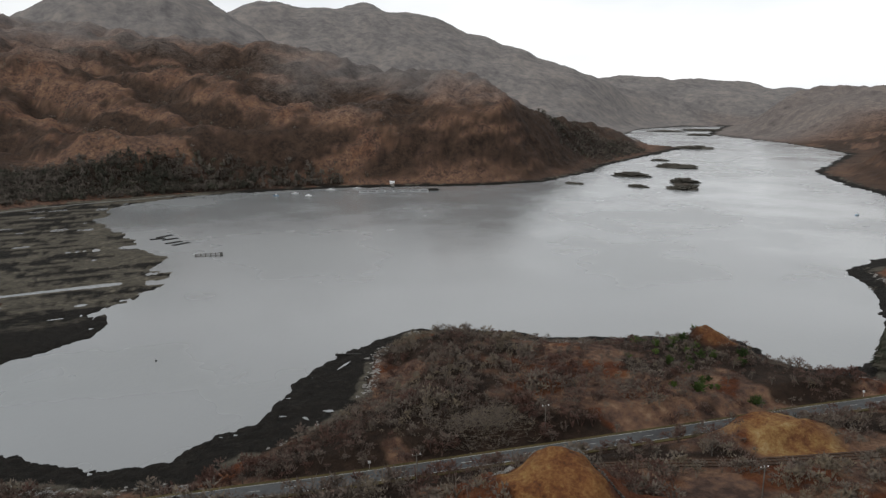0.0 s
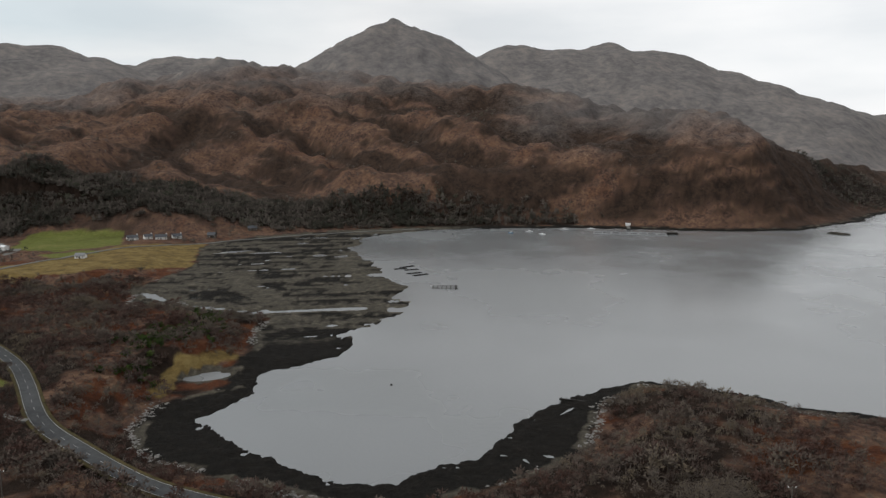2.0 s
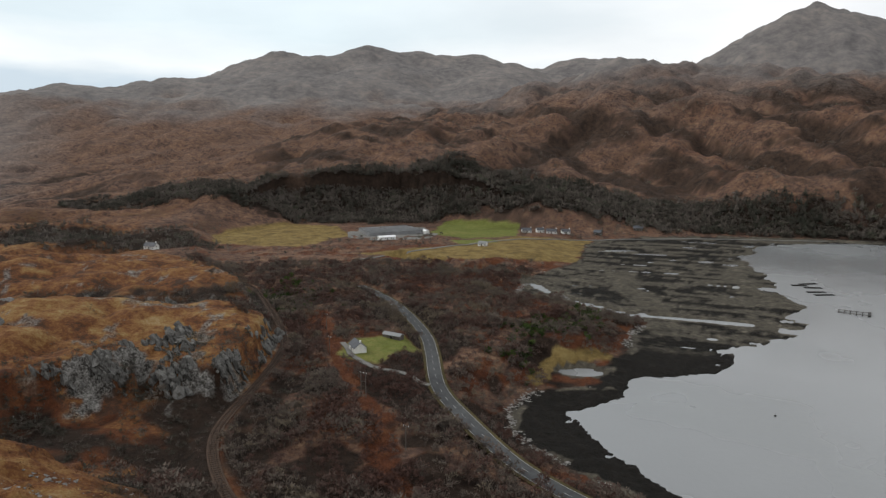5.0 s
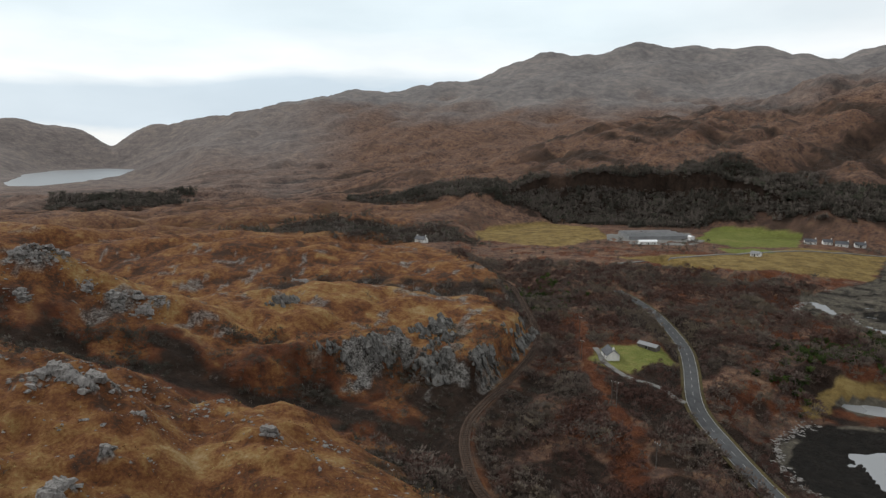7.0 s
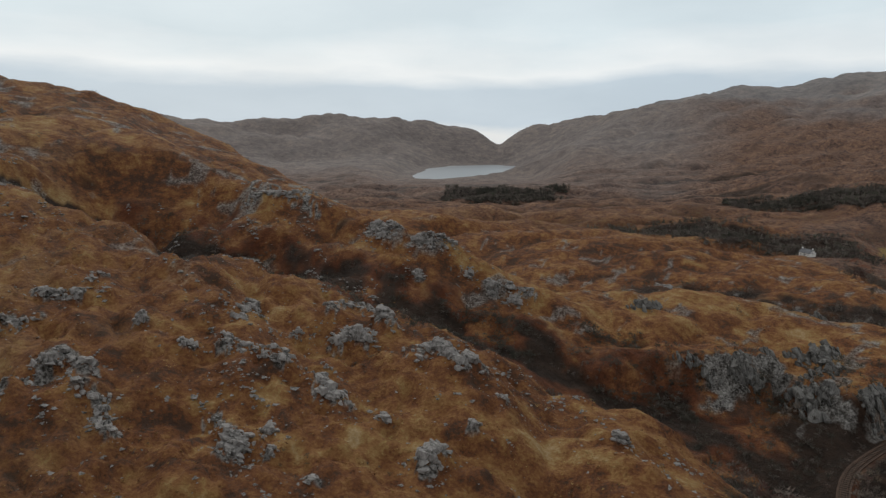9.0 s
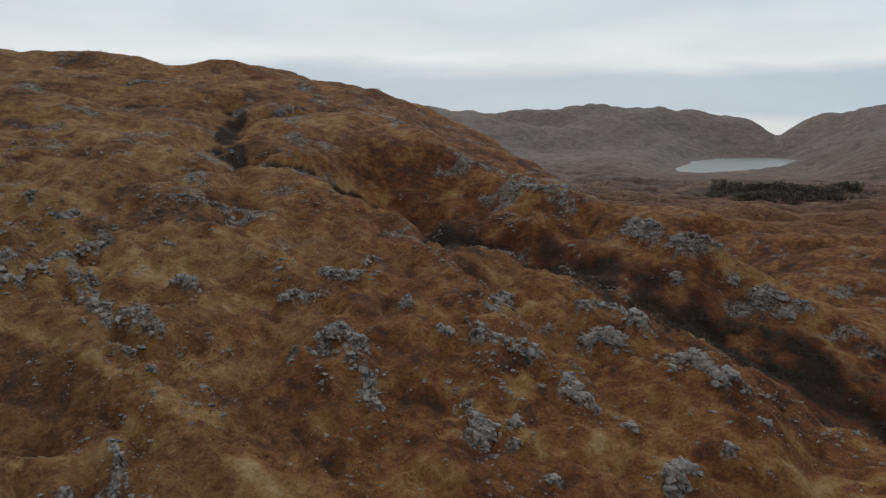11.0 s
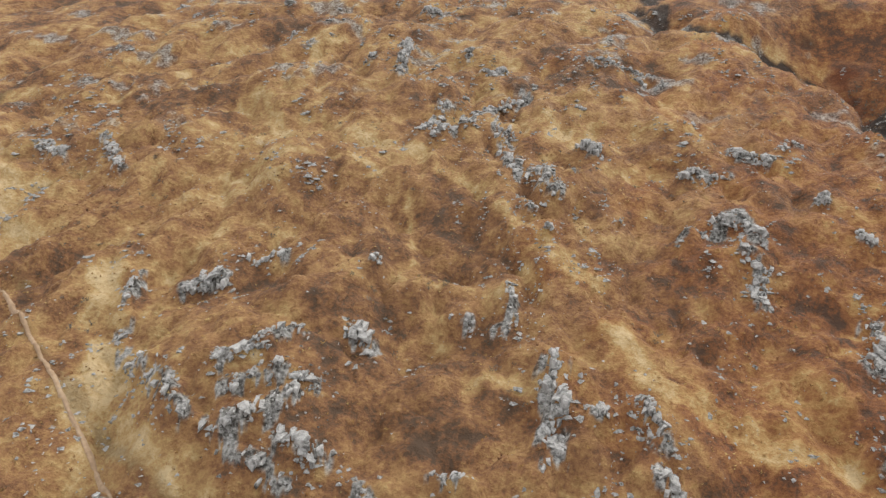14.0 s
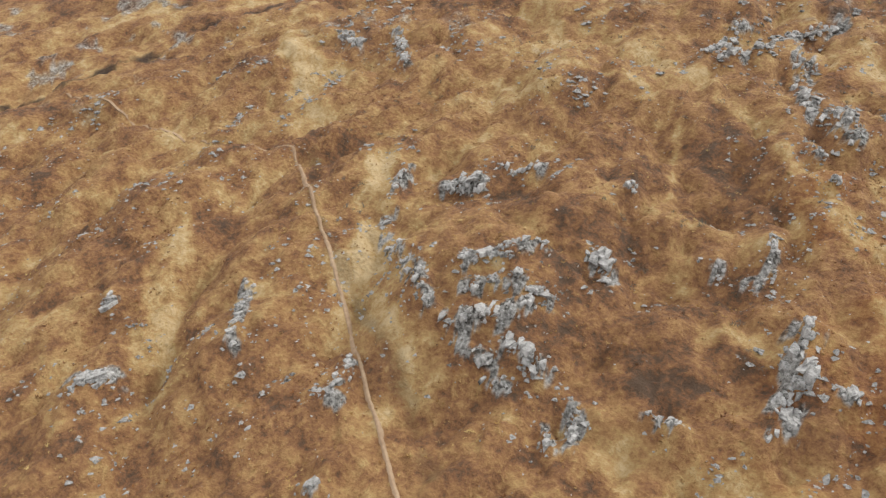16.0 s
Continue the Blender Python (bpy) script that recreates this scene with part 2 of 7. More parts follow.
def rock_material(name, dark, pale):
    m, nt, bsdf = material(name, 0.9)
    tex = nt.nodes.new("ShaderNodeTexCoord").outputs["Object"]
    pos = nt.nodes.new("ShaderNodeNewGeometry").outputs["Position"]
    rnd = nt.nodes.new("ShaderNodeObjectInfo").outputs["Random"]
    a, b = noise_tex(nt, pos, 0.9, 6, 0.65), noise_tex(nt, pos, 4.5, 5, 0.6)
    stretch = node(nt, "ShaderNodeMapping", Scale=(2.2, 2.2, 0.4))
    nt.links.new(pos, stretch.inputs[0])
    streak = noise_tex(nt, stretch.outputs[0], 1.0, 5, 0.6)
    mixed = maths(nt, "ADD", maths(nt, "MULTIPLY", a, 0.45), maths(nt, "MULTIPLY", streak, 0.45))
    mixed = maths(nt, "ADD", mixed, maths(nt, "MULTIPLY", rnd, 0.12))
    col = ramp(nt, mixed, (0.34, dark), (0.47, tuple(0.55 * (p + q) for p, q in zip(dark, pale))), (0.64, pale))
    moss = ramp(nt, b, (0.62, (0, 0, 0)), (0.72, (1, 1, 1)))
    col = blend(nt, maths(nt, "MULTIPLY", moss, 0.5), col, (0.085, 0.055, 0.02))
    nt.links.new(col, bsdf.inputs["Base Color"])
    bump(nt, bsdf, maths(nt, "ADD", streak, maths(nt, "MULTIPLY", b, 0.4)), 0.5, 0.9)
    return m


ASPHALT = plain("asphalt", (0.040, 0.041, 0.043), (0.075, 0.077, 0.079), 0.5, 0.9)
PAINT = plain("road_paint", (0.22, 0.22, 0.21), (0.42, 0.42, 0.40), 1.5)
VERGE = plain("verge_grass", (0.035, 0.030, 0.014), (0.08, 0.062, 0.026), 0.8, 0.95, 0.05)
BALLAST = plain("ballast", (0.035, 0.024, 0.018), (0.080, 0.052, 0.038), 2.5, 0.95, 0.08)
RUST = plain("rusty_steel", (0.05, 0.028, 0.018), (0.12, 0.07, 0.045), 2.0, 0.6, 0.01, 0.6)
SLEEPER = plain("sleeper_timber", (0.025, 0.02, 0.016), (0.06, 0.048, 0.04), 3.0)
LANE = plain("pale_gravel", (0.10, 0.097, 0.090), (0.18, 0.176, 0.165), 0.6)
TWIG = twig_material("bare_twigs", [(0.060, 0.032, 0.025), (0.082, 0.047, 0.038), (0.092, 0.070, 0.058), (0.108, 0.091, 0.077), (0.128, 0.102, 0.072)])
DARKWOOD = twig_material("dark_wood_twigs", [(0.036, 0.038, 0.028), (0.060, 0.053, 0.042), (0.092, 0.077, 0.066), (0.130, 0.112, 0.097), (0.062, 0.068, 0.044)])
GORSE = twig_material("gorse_green", [(0.020, 0.034, 0.010), (0.038, 0.060, 0.015), (0.062, 0.092, 0.022)])
TUSSOCK = twig_material("tussock_grass", [(0.06, 0.024, 0.010), (0.11, 0.045, 0.016), (0.15, 0.080, 0.026), (0.21, 0.135, 0.05), (0.27, 0.19, 0.08)])
BARK = plain("bark", (0.04, 0.034, 0.028), (0.13, 0.12, 0.105), 3.0)
ROCK = rock_material("schist", (0.024, 0.022, 0.020), (0.29, 0.278, 0.264))
CRAGROCK = rock_material("crag_schist", (0.010, 0.009, 0.008), (0.175, 0.170, 0.160))
SHOREROCK = rock_material("weedy_rock", (0.012, 0.011, 0.009), (0.07, 0.065, 0.055))
WHITEWASH = plain("whitewash", (0.55, 0.55, 0.53), (0.75, 0.75, 0.73), 0.8)
SLATE = plain("slate", (0.05, 0.053, 0.06), (0.10, 0.105, 0.115), 1.5, 0.6)
GREYROOF = plain("grey_sheet_roof", (0.17, 0.175, 0.18), (0.26, 0.265, 0.27), 0.15, 0.5)
PANE = plain("dark_glass", (0.015, 0.017, 0.02), (0.03, 0.033, 0.036), 1.0, 0.15)
TIMBER = plain("grey_timber", (0.06, 0.052, 0.045), (0.15, 0.135, 0.12), 2.0)
DARKTIMBER = plain("wet_black_timber", (0.012, 0.011, 0.010), (0.03, 0.028, 0.025), 2.0, 0.5)
METAL = plain("galvanised_steel", (0.30, 0.31, 0.32), (0.45, 0.46, 0.47), 2.0, 0.4, 0.005, 0.7)
PATH = plain("trodden_earth", (0.13, 0.082, 0.05), (0.22, 0.155, 0.10), 1.2, 0.95, 0.05)
HULL = plain("white_hull", (0.6, 0.61, 0.62), (0.78, 0.79, 0.8), 0.8, 0.35)
BLUEHULL = plain("blue_hull", (0.05, 0.12, 0.2), (0.1, 0.2, 0.3), 0.8, 0.35)

# ---- the land: one sheet of ground, described by ridges, knolls, shores and gullies ----
RNG = np.random.RandomState(7)
_ang = RNG.uniform(0, 2 * np.pi, (256, 256))
_gx, _gy = np.cos(_ang), np.sin(_ang)


def gnoise(x, y):
    """Gradient noise, about -0.7 to 0.7."""
    xi, yi = np.floor(x).astype(np.int64), np.floor(y).astype(np.int64)
    fx, fy = x - xi, y - yi
    u, v = fx * fx * fx * (fx * (fx * 6 - 15) + 10), fy * fy * fy * (fy * (fy * 6 - 15) + 10)
    x0, y0, x1, y1 = xi & 255, yi & 255, (xi + 1) & 255, (yi + 1) & 255
    a = _gx[x0, y0] * fx + _gy[x0, y0] * fy
    b = _gx[x1, y0] * (fx - 1) + _gy[x1, y0] * fy
    c = _gx[x0, y1] * fx + _gy[x0, y1] * (fy - 1)
    d = _gx[x1, y1] * (fx - 1) + _gy[x1, y1] * (fy - 1)
    return (a + u * (b - a)) * (1 - v) + (c + u * (d - c)) * v


def fbm(x, y, size, octaves=4, gain=0.5, shift=0.0):
    total, amp, k = 0.0, 1.0, 1.0 / size
    for o in range(octaves):
        total = total + amp * gnoise(x * k + 17.3 * o + shift, y * k + 41.7 * o - shift)
        amp, k = amp * gain, k * 2.03
    return total


def lumpy(x, y, size, octaves=4, gain=0.5, shift=0.0):
    """Rounded bosses with creases between them, 0 to about 1."""
    total, amp, k = 0.0, 1.0, 1.0 / size
    for o in range(octaves):
        total = total + amp * (1 - np.abs(gnoise(x * k + 9.1 * o + shift, y * k - 23.9 * o + shift)) * 2) ** 2
        amp, k = amp * gain, k * 2.1
    return 1 - total / 2 + 0.02


def smooth(a, b, x):
    t = np.clip((x - a) / (b - a), 0, 1)
    return t * t * (3 - 2 * t)


def smax(a, b, k):
    return 0.5 * (a + b + np.sqrt((a - b) ** 2 + k * k))


def along(points, x, y):
    """Distance to a line of points (x, y, value...) and the value at the nearest place."""
    best = np.full(x.shape, 1e18)
    val = np.zeros(x.shape)
    for p, q in zip(points[:-1], points[1:]):
        dx, dy = q[0] - p[0], q[1] - p[1]
        t = np.clip(((x - p[0]) * dx + (y - p[1]) * dy) / (dx * dx + dy * dy), 0, 1)
        d = (x - p[0] - t * dx) ** 2 + (y - p[1] - t * dy) ** 2
        near = d < best
        best = np.where(near, d, best)
        if len(p) > 2:
            val = np.where(near, p[2] + t * (q[2] - p[2]), val)
    return np.sqrt(best), val


def pairs(flat):
    return [(flat[i], flat[i + 1]) for i in range(0, len(flat), 2)]


def bands(lines, x, y, breadth):
    """1 on any of the lines, falling to 0 away from them."""
    best = np.zeros(x.shape)
    for flat in lines:
        best = np.maximum(best, np.exp(-(along(pairs(flat), x, y)[0] / breadth) ** 2))
    return best


def signed(poly, x, y):
    """Distance to the outline of an area; below nought inside it."""
    inside = np.zeros(x.shape, bool)
    for p, q in zip(poly, poly[1:] + poly[:1]):
        if p[1] != q[1]:
            cross = (p[1] > y) != (q[1] > y)
            inside ^= cross & (x < (q[0] - p[0]) * (y - p[1]) / (q[1] - p[1]) + p[0])
    d, _ = along(list(poly) + [poly[0]], x, y)
    return np.where(inside, -d, d)


def far(az, dist, el, eye=104.0):
    """A crest point by bearing, distance and the angle at which it stands over the hover point."""
    a = radians(az)
    return (-dist * math.sin(a), dist * math.cos(a), eye + dist * math.tan(radians(el)))


# shores, walked with the water on one hand
EAST_SHORE = [(-1167, 3147), (-1040, 2700), (-912, 2317), (-531, 1891), (-342, 1598), (-285, 1136), (-203, 968), (-148, 887), (-60, 850), (20, 720), (0, 590)]
NEAR_SHORE = [(-85, 534), (-97, 473), (-75, 437), (-58, 382), (-49, 318), (-54, 291), (-64, 284), (-77, 287), (-97, 299), (-117, 290), (-130, 280), (-140, 268),
              (-166, 250), (-181, 245), (-201, 229), (-212, 223), (-215, 205), (-217, 175), (-207, 156), (-186, 117)]
BAY_SHORE = [(-186, 88), (-190, 72), (-205, 64), (-228, 55), (-256, 46), (-265, 43), (-281, 69), (-306, 78), (-313, 110), (-324, 134), (-349, 137), (-378, 184),
             (-403, 202), (-420, 196), (-442, 220), (-470, 223), (-490, 228), (-535, 239), (-591, 247), (-639, 256), (-712, 303), (-725, 345)]
WEST_SHORE = [(-735, 385), (-728, 439), (-670, 560), (-552, 689), (-518, 776), (-536, 922), (-579, 1051), (-610, 1233), (-667, 1584), (-772, 1617), (-1126, 2165),
              (-1286, 2563), (-1300, 3000)]
SEA = EAST_SHORE + NEAR_SHORE + BAY_SHORE + WEST_SHORE
# where turf begins above the weed and mud
EAST_TURF = [(-1150, 3200), (-1000, 2650), (-870, 2280), (-500, 1860), (-320, 1580), (-270, 1130), (-190, 975), (-140, 905), (-55, 865), (40, 720), (15, 575)]
NEAR_TURF = [(-70, 520), (-82, 473), (-62, 437), (-45, 382), (-36, 318), (-40, 285), (-62, 273), (-80, 276), (-98, 288), (-113, 280), (-124, 269), (-134, 257),
             (-160, 238), (-178, 234), (-197, 221), (-207, 213), (-204, 200), (-200, 184), (-173, 155), (-164, 125)]
BAY_TURF = [(-162, 99), (-163, 81), (-176, 64), (-200, 46), (-226, 28), (-245, 19), (-262, 20), (-282, 31), (-292, 50), (-293, 66), (-308, 60), (-330, 78),
            (-375, 94), (-399, 110), (-404, 95), (-440, 70), (-470, 71), (-452, 45), (-480, 40), (-512, 50), (-560, 70), (-604, 104)]
WEST_TURF = [(-690, 121), (-735, 142), (-765, 200), (-775, 270), (-765, 340), (-752, 400), (-742, 445), (-682, 568), (-562, 700), (-528, 780), (-546, 922), (-590, 1051),
             (-622, 1240), (-690, 1590), (-790, 1640), (-1140, 2180), (-1300, 2580), (-1330, 3050)]
SHORE = EAST_TURF + NEAR_TURF + BAY_TURF + WEST_TURF

# woods, fields and marsh
def sector(*points):
    return [(-d * math.sin(radians(a)), d * math.cos(radians(a))) for a, d in points]


LAKE = sector((143.3, 1850), (141.0, 1960), (138.5, 2050), (136.6, 2350), (136.3, 2750), (137.5, 2850), (140.5, 2750), (142.3, 2500), (143.4, 2100))
WOODS = [sector((104, 870), (98, 850), (90, 850), (84, 840), (78, 830), (70, 845), (62, 850), (54, 868), (50, 880), (50, 900), (58, 895), (64, 905), (72, 915), (78, 925),
                (83, 940), (88, 955), (94, 960), (100, 945), (104, 920)),
         sector((103, 850), (108, 865), (116, 890), (119, 905), (119, 940), (112, 950), (104, 940)),
         sector((133, 960), (137, 930), (141, 940), (141, 1030), (136, 1050), (132, 1020)),
         sector((110, 650), (118, 640), (127, 660), (128, 730), (120, 740), (111, 720)),
         sector((32, 1180), (29, 1280), (26, 1500), (27, 1560), (31, 1330), (34, 1230))]
FIELDS = [[(-838, -20), (-830, 72), (-722, 58), (-706, 4), (-740, -30)], [(-300, -52), (-292, -34), (-318, -18), (-338, -26), (-330, -50)],
          [(-690, -10), (-700, 30), (-680, 40), (-670, 0)]]
MARSHES = [[(-604, -86), (-576, 8), (-604, 104), (-690, 121), (-735, 142), (-720, 62), (-650, -10)], [(-661, -261), (-840, -240), (-800, -140), (-727, -113), (-640, -150)]]

# crests: bearing, distance, angle over the hover point
WEST_HILL = [far(*p) for p in ((108, 1050, -4.6), (104, 1150, -2.8), (98, 1250, -0.3), (92, 1350, 1.8), (86.7, 1480, 3.0), (80.2, 1560, 4.7), (75.5, 1600, 6.07), (70, 1560, 5.6), (63, 1500, 5.0), (56, 1420, 4.3), (50, 1380, 2.8), (47.5, 1350, 2.1), (44, 1330, 2.5), (40.8, 1320, 2.5), (36.5, 1320, 0.0), (34.3, 1330, -1.2), (32.4, 1350, -1.8), (30.5, 1400, -2.3), (28, 1500, -3.2), (25.2, 1640, -3.8))]
CONE = [far(*p) for p in ((75, 2350, 5.4), (69.5, 2500, 6.07), (66.5, 2600, 8.23), (64.6, 2620, 10.17), (63, 2620, 9.45), (60, 2650, 6.1), (57.5, 2750, 4.18))]
NORTH_RANGE = [far(*p) for p in ((62, 3500, 5.51), (57.9, 3500, 4.84), (55, 3500, 7.45), (50.8, 3550, 7.41), (47.6, 3600, 7.63), (43.4, 3600, 6.43), (39.8, 3600, 5.43), (37, 3650, 0.73), (33, 3700, 0.02), (29.6, 3800, 1.37))]
HEAD_RANGE = [far(*p) for p in ((32, 4300, -0.38), (27.5, 4300, 2.2), (21.8, 4300, 1.67), (14.6, 4300, 0.9), (5, 4300, 1.0), (-15, 4000, 2.5))]
EAST_HILL = [far(*p) for p in ((21, 2850, -1.7), (17, 2750, -0.6), (13.8, 2700, -0.13), (11.7, 2700, 1.25), (10, 2650, 0.87), (4, 2500, 1.5), (-8, 2300, 3.0))]
EAST_SPUR = [far(*p) for p in ((13.2, 1240, -4.3), (11, 1200, -4.0), (9.5, 1180, -3.7), (5, 1150, -2.0), (-4, 1100, 0.0))]
WEST_RANGE = [far(*p) for p in ((76, 3900, 6.0), (78.4, 3900, 6.15), (82, 3900, 6.23), (87.7, 3900, 5.01), (89.4, 3700, 6.94), (95.4, 3700, 6.68), (97.8, 3650, 7.28), (99.5, 3600, 6.74), (103.7, 3500, 6.57), (108.7, 3300, 3.13), (110.8, 3250, 4.49))]
WEST_RANGE_B = [far(*p) for p in ((110.8, 3250, 4.49), (116, 3200, 2.21), (119.5, 3150, 3.83), (123.2, 3200, 2.98), (128.3, 3300, 1.99))]
GAP_WEST = [far(*p) for p in ((128.3, 3300, 1.99), (131.2, 3500, -2.46), (132.4, 3600, -2.01), (135.6, 3900, -0.11), (137.2, 4200, -0.72))]
GAP_EAST = [far(*p) for p in ((138.0, 3900, -1.18), (139.6, 3500, -0.76), (141.3, 3300, 1.13), (146, 3200, 1.99), (150.4, 3100, 2.05), (155, 3000, 1.34), (160, 2900, 1.4), (170, 2800, 1.0))]
BLUE_HILLS = [far(*p) for p in ((160.5, 4600, 1.45), (162.4, 4600, 1.26), (166, 4600, 2.2), (175, 4600, 2.0))]
SOUTH_HILL = [far(*p) for p in ((150, 330, -5.6), (154.5, 390, -2.8), (158.6, 460, -0.3), (163.8, 540, -0.53), (167.2, 580, 1.84), (171.5, 600, 3.14), (177.6, 610, 4.96), (184, 620, 3.22), (188.3, 620, 5.25), (194.2, 620, 5.5), (198.6, 620, 5.1), (210, 640, 4.6), (225, 660, 3.0), (245, 700, 2.5), (275, 800, 3.0), (320, 1000, 3.5))]
MID_RIDGE = [far(*p) for p in ((150, 620, -5.6), (145.6, 600, -6.0), (136.4, 570, -7.1), (127.4, 540, -7.5), (119, 500, -8.8), (110.5, 470, -9.8))]
RIM = [far(*p) for p in ((166, 245, -6.6), (157, 215, -9.6), (148, 185, -12.6), (144, 175, -20.64), (139, 168, -18.64), (135, 162, -21.37), (131, 158, -27.42), (126, 152, -23.53), (120, 142, -22.56), (114, 132, -26.68), (109, 122, -28.5))]
CRAG_HILL = [far(*p) for p in ((129, 312, -12.2), (123, 324, -11.9), (118, 332, -12.1), (114.5, 334, -12.2), (111, 330, -12.6), (108, 322, -13.2), (105.6, 322, -14.0))]
GULLY = [far(*p) for p in ((112, 215, -23.6), (118, 225, -21.4), (126, 228, -20.0), (131, 232, -18.8), (137, 238, -16.9), (144, 245, -14.2), (150, 255, -12.4), (157, 272, -10.0), (163, 300, -8.0))]
CRAG_HILL_B = [far(*p) for p in ((145, 300, -9.9), (141, 295, -9.9), (138, 285, -10.9), (135.5, 275, -13.0))]

# spurs and hollows on the hill across the loch, and the burns of the near hill
SPURS_A = [(-1199, 405, -1123, 439, -1032, 469, -907, 473, -839, 487, -767, 532, -724, 558), (-1074, 508, -1070, 566, -934, 549, -846, 566, -797, 617), (-1117, 301, -1026, 348, -890, 366, -809, 409), (-945, -15, -981, 29, -1180, 89, -1223, 150, -1244, 232), (-1037, -121, -1077, -87, -1230, -27), (-718, 539, -716, 597, -685, 647), (-817, 939, -672, 725, -647, 680), (-706, 878, -595, 803, -573, 841)]
SPURS = SPURS_A
CLEUGHS_A = [(-1141, 436, -1065, 494, -933, 478, -868, 504, -778, 531, -751, 568), (-1187, 550, -1104, 594, -1064, 656, -874, 602, -878, 651, -854, 687), (-1095, 695, -970, 714, -866, 731, -752, 696), (-1173, 316, -1178, 378, -1143, 406), (-1105, 364, -979, 393, -934, 426), (-1007, 272, -918, 328), (-960, 42, -1083, 115, -1193, 203), (-770, 774, -679, 699, -659, 669, -646, 648), (-793, 482, -773, 527, -738, 544)]
CLEUGHS = CLEUGHS_A
BURNS_A = [(-112, -260, -72, -216, -84, -303, -60, -309, -34, -301, -16, -311, -2, -330), (-16, -311, -8, -358, -13, -432), (-60, -309, -47, -306)]
BURNS = BURNS_A

ROAD = [(-10, 290), (-35, 248), (-50, 225), (-69, 194), (-83, 172), (-97, 150), (-111, 128), (-127, 103), (-142, 81), (-152, 66), (-163, 50), (-177, 38), (-189, 28), (-206, 17),
        (-237, 4), (-270, -7), (-317, -12), (-345, -16), (-378, -25), (-415, -38), (-445, -53), (-470, -68)]
ROAD_Z = 8.0
RAIL = [(-20, 205), (-49, 172), (-69, 153), (-88, 130), (-100, 105), (-112, 70), (-128, 30), (-142, -8), (-154, -35), (-166, -54), (-186, -67), (-207, -75), (-227, -77), (-268, -76),
        (-316, -80), (-370, -100), (-437, -131), (-480, -170)]
RAIL_Z = 13.0
LOW = RAIL + [(-560, -250), (-720, -330), (-900, -230), (-930, -80), (-870, 60), (-830, 140), (-800, 200), (-790, 300), (-400, 600), (0, 640), (120, 560), (90, 260)]


# the river's channels over the flats, and the bars between them
CHANNELS = [[(-600, -50), (-565, -16), (-528, 4), (-560, 26), (-512, 55), (-470, 68), (-423, 104), (-411, 144), (-385, 192)], [(-528, 4), (-470, 22), (-440, 50), (-430, 90)]]
BARS = [[(-680, 285), (-647, 275), (-601, 243), (-546, 216), (-488, 207), (-447, 214)], [(-560, 130), (-500, 120), (-440, 125)]]
POND = (-313, 55)
POND_BANK = [(-293, 33), (-304, 38), (-317, 43), (-326, 52), (-329, 66), (-324, 80)]


# bare rock: half breadth, then the run of the ledge
OUTCROPS_A = [(1.3, 86.1, -106.0, 81.9, -96.6, 77.2, -88.3, 66.7, -81.7, 55.4, -73.2, 48.8, -71.9, 42.0, -69.5, 38.6, -69.5), (1.4, 54.8, -82.1, 50.3, -85.2, 46.6, -93.6), (1.4, 51.8, -78.6, 47.3, -83.0, 40.1, -84.0), (1.3, 48.7, -73.4, 44.3, -75.6, 41.0, -81.9), (1.7, 39.9, -74.0, 35.6, -74.3), (2.4, 74.4, -105.3, 69.6, -108.1), (1.5, 68.2, -116.4, 61.4, -118.4), (2.1, 38.6, -98.9, 36.1, -97.6), (2.2, 50.7, -178.5, 50.5, -197.0, 48.8, -202.8), (2.4, 49.8, -178.0, 41.8, -182.7, 36.6, -200.7, 27.9, -215.5), (2.4, 44.0, -230.2, 38.9, -236.4), (2.5, 31.3, -191.3, 22.6, -160.4, 16.4, -161.3, 10.9, -149.3), (1.2, 15.8, -144.5), (3.1, 6.6, -178.8)]
OUTCROPS_B = [(2.2, -16.1, -143.2, -22.2, -147.9, -27.8, -153.6, -29.6, -143.5), (2.0, -26.5, -137.9, -29.6, -135.6, -28.3, -127.2), (2.1, 5.4, -98.9, 5.3, -93.2, 3.1, -89.6, 4.1, -86.5, 3.3, -82.3), (1.4, -2.3, -90.3), (1.4, -8.2, -92.8, -10.6, -90.1, -10.8, -87.1), (1.8, -11.7, -80.8, -13.4, -80.2), (1.8, 148.3, -151.7, 137.6, -148.0), (1.5, 132.0, -158.0, 118.0, -144.3), (0.9, 28.5, -72.7, 26.8, -69.4), (1.0, 16.2, -117.2, 13.8, -111.0, 16.2, -108.5), (1.0, 21.3, -109.0), (1.7, -16.5, -173.4, -23.0, -176.9), (1.8, -29.7, -191.7, -34.6, -189.7), (1.7, 12.1, -249.5, -9.1, -245.8), (1.8, 75.5, -248.5, 68.8, -216.0), (1.1, 41.5, -117.6), (0.9, 11.0, -134.6)]
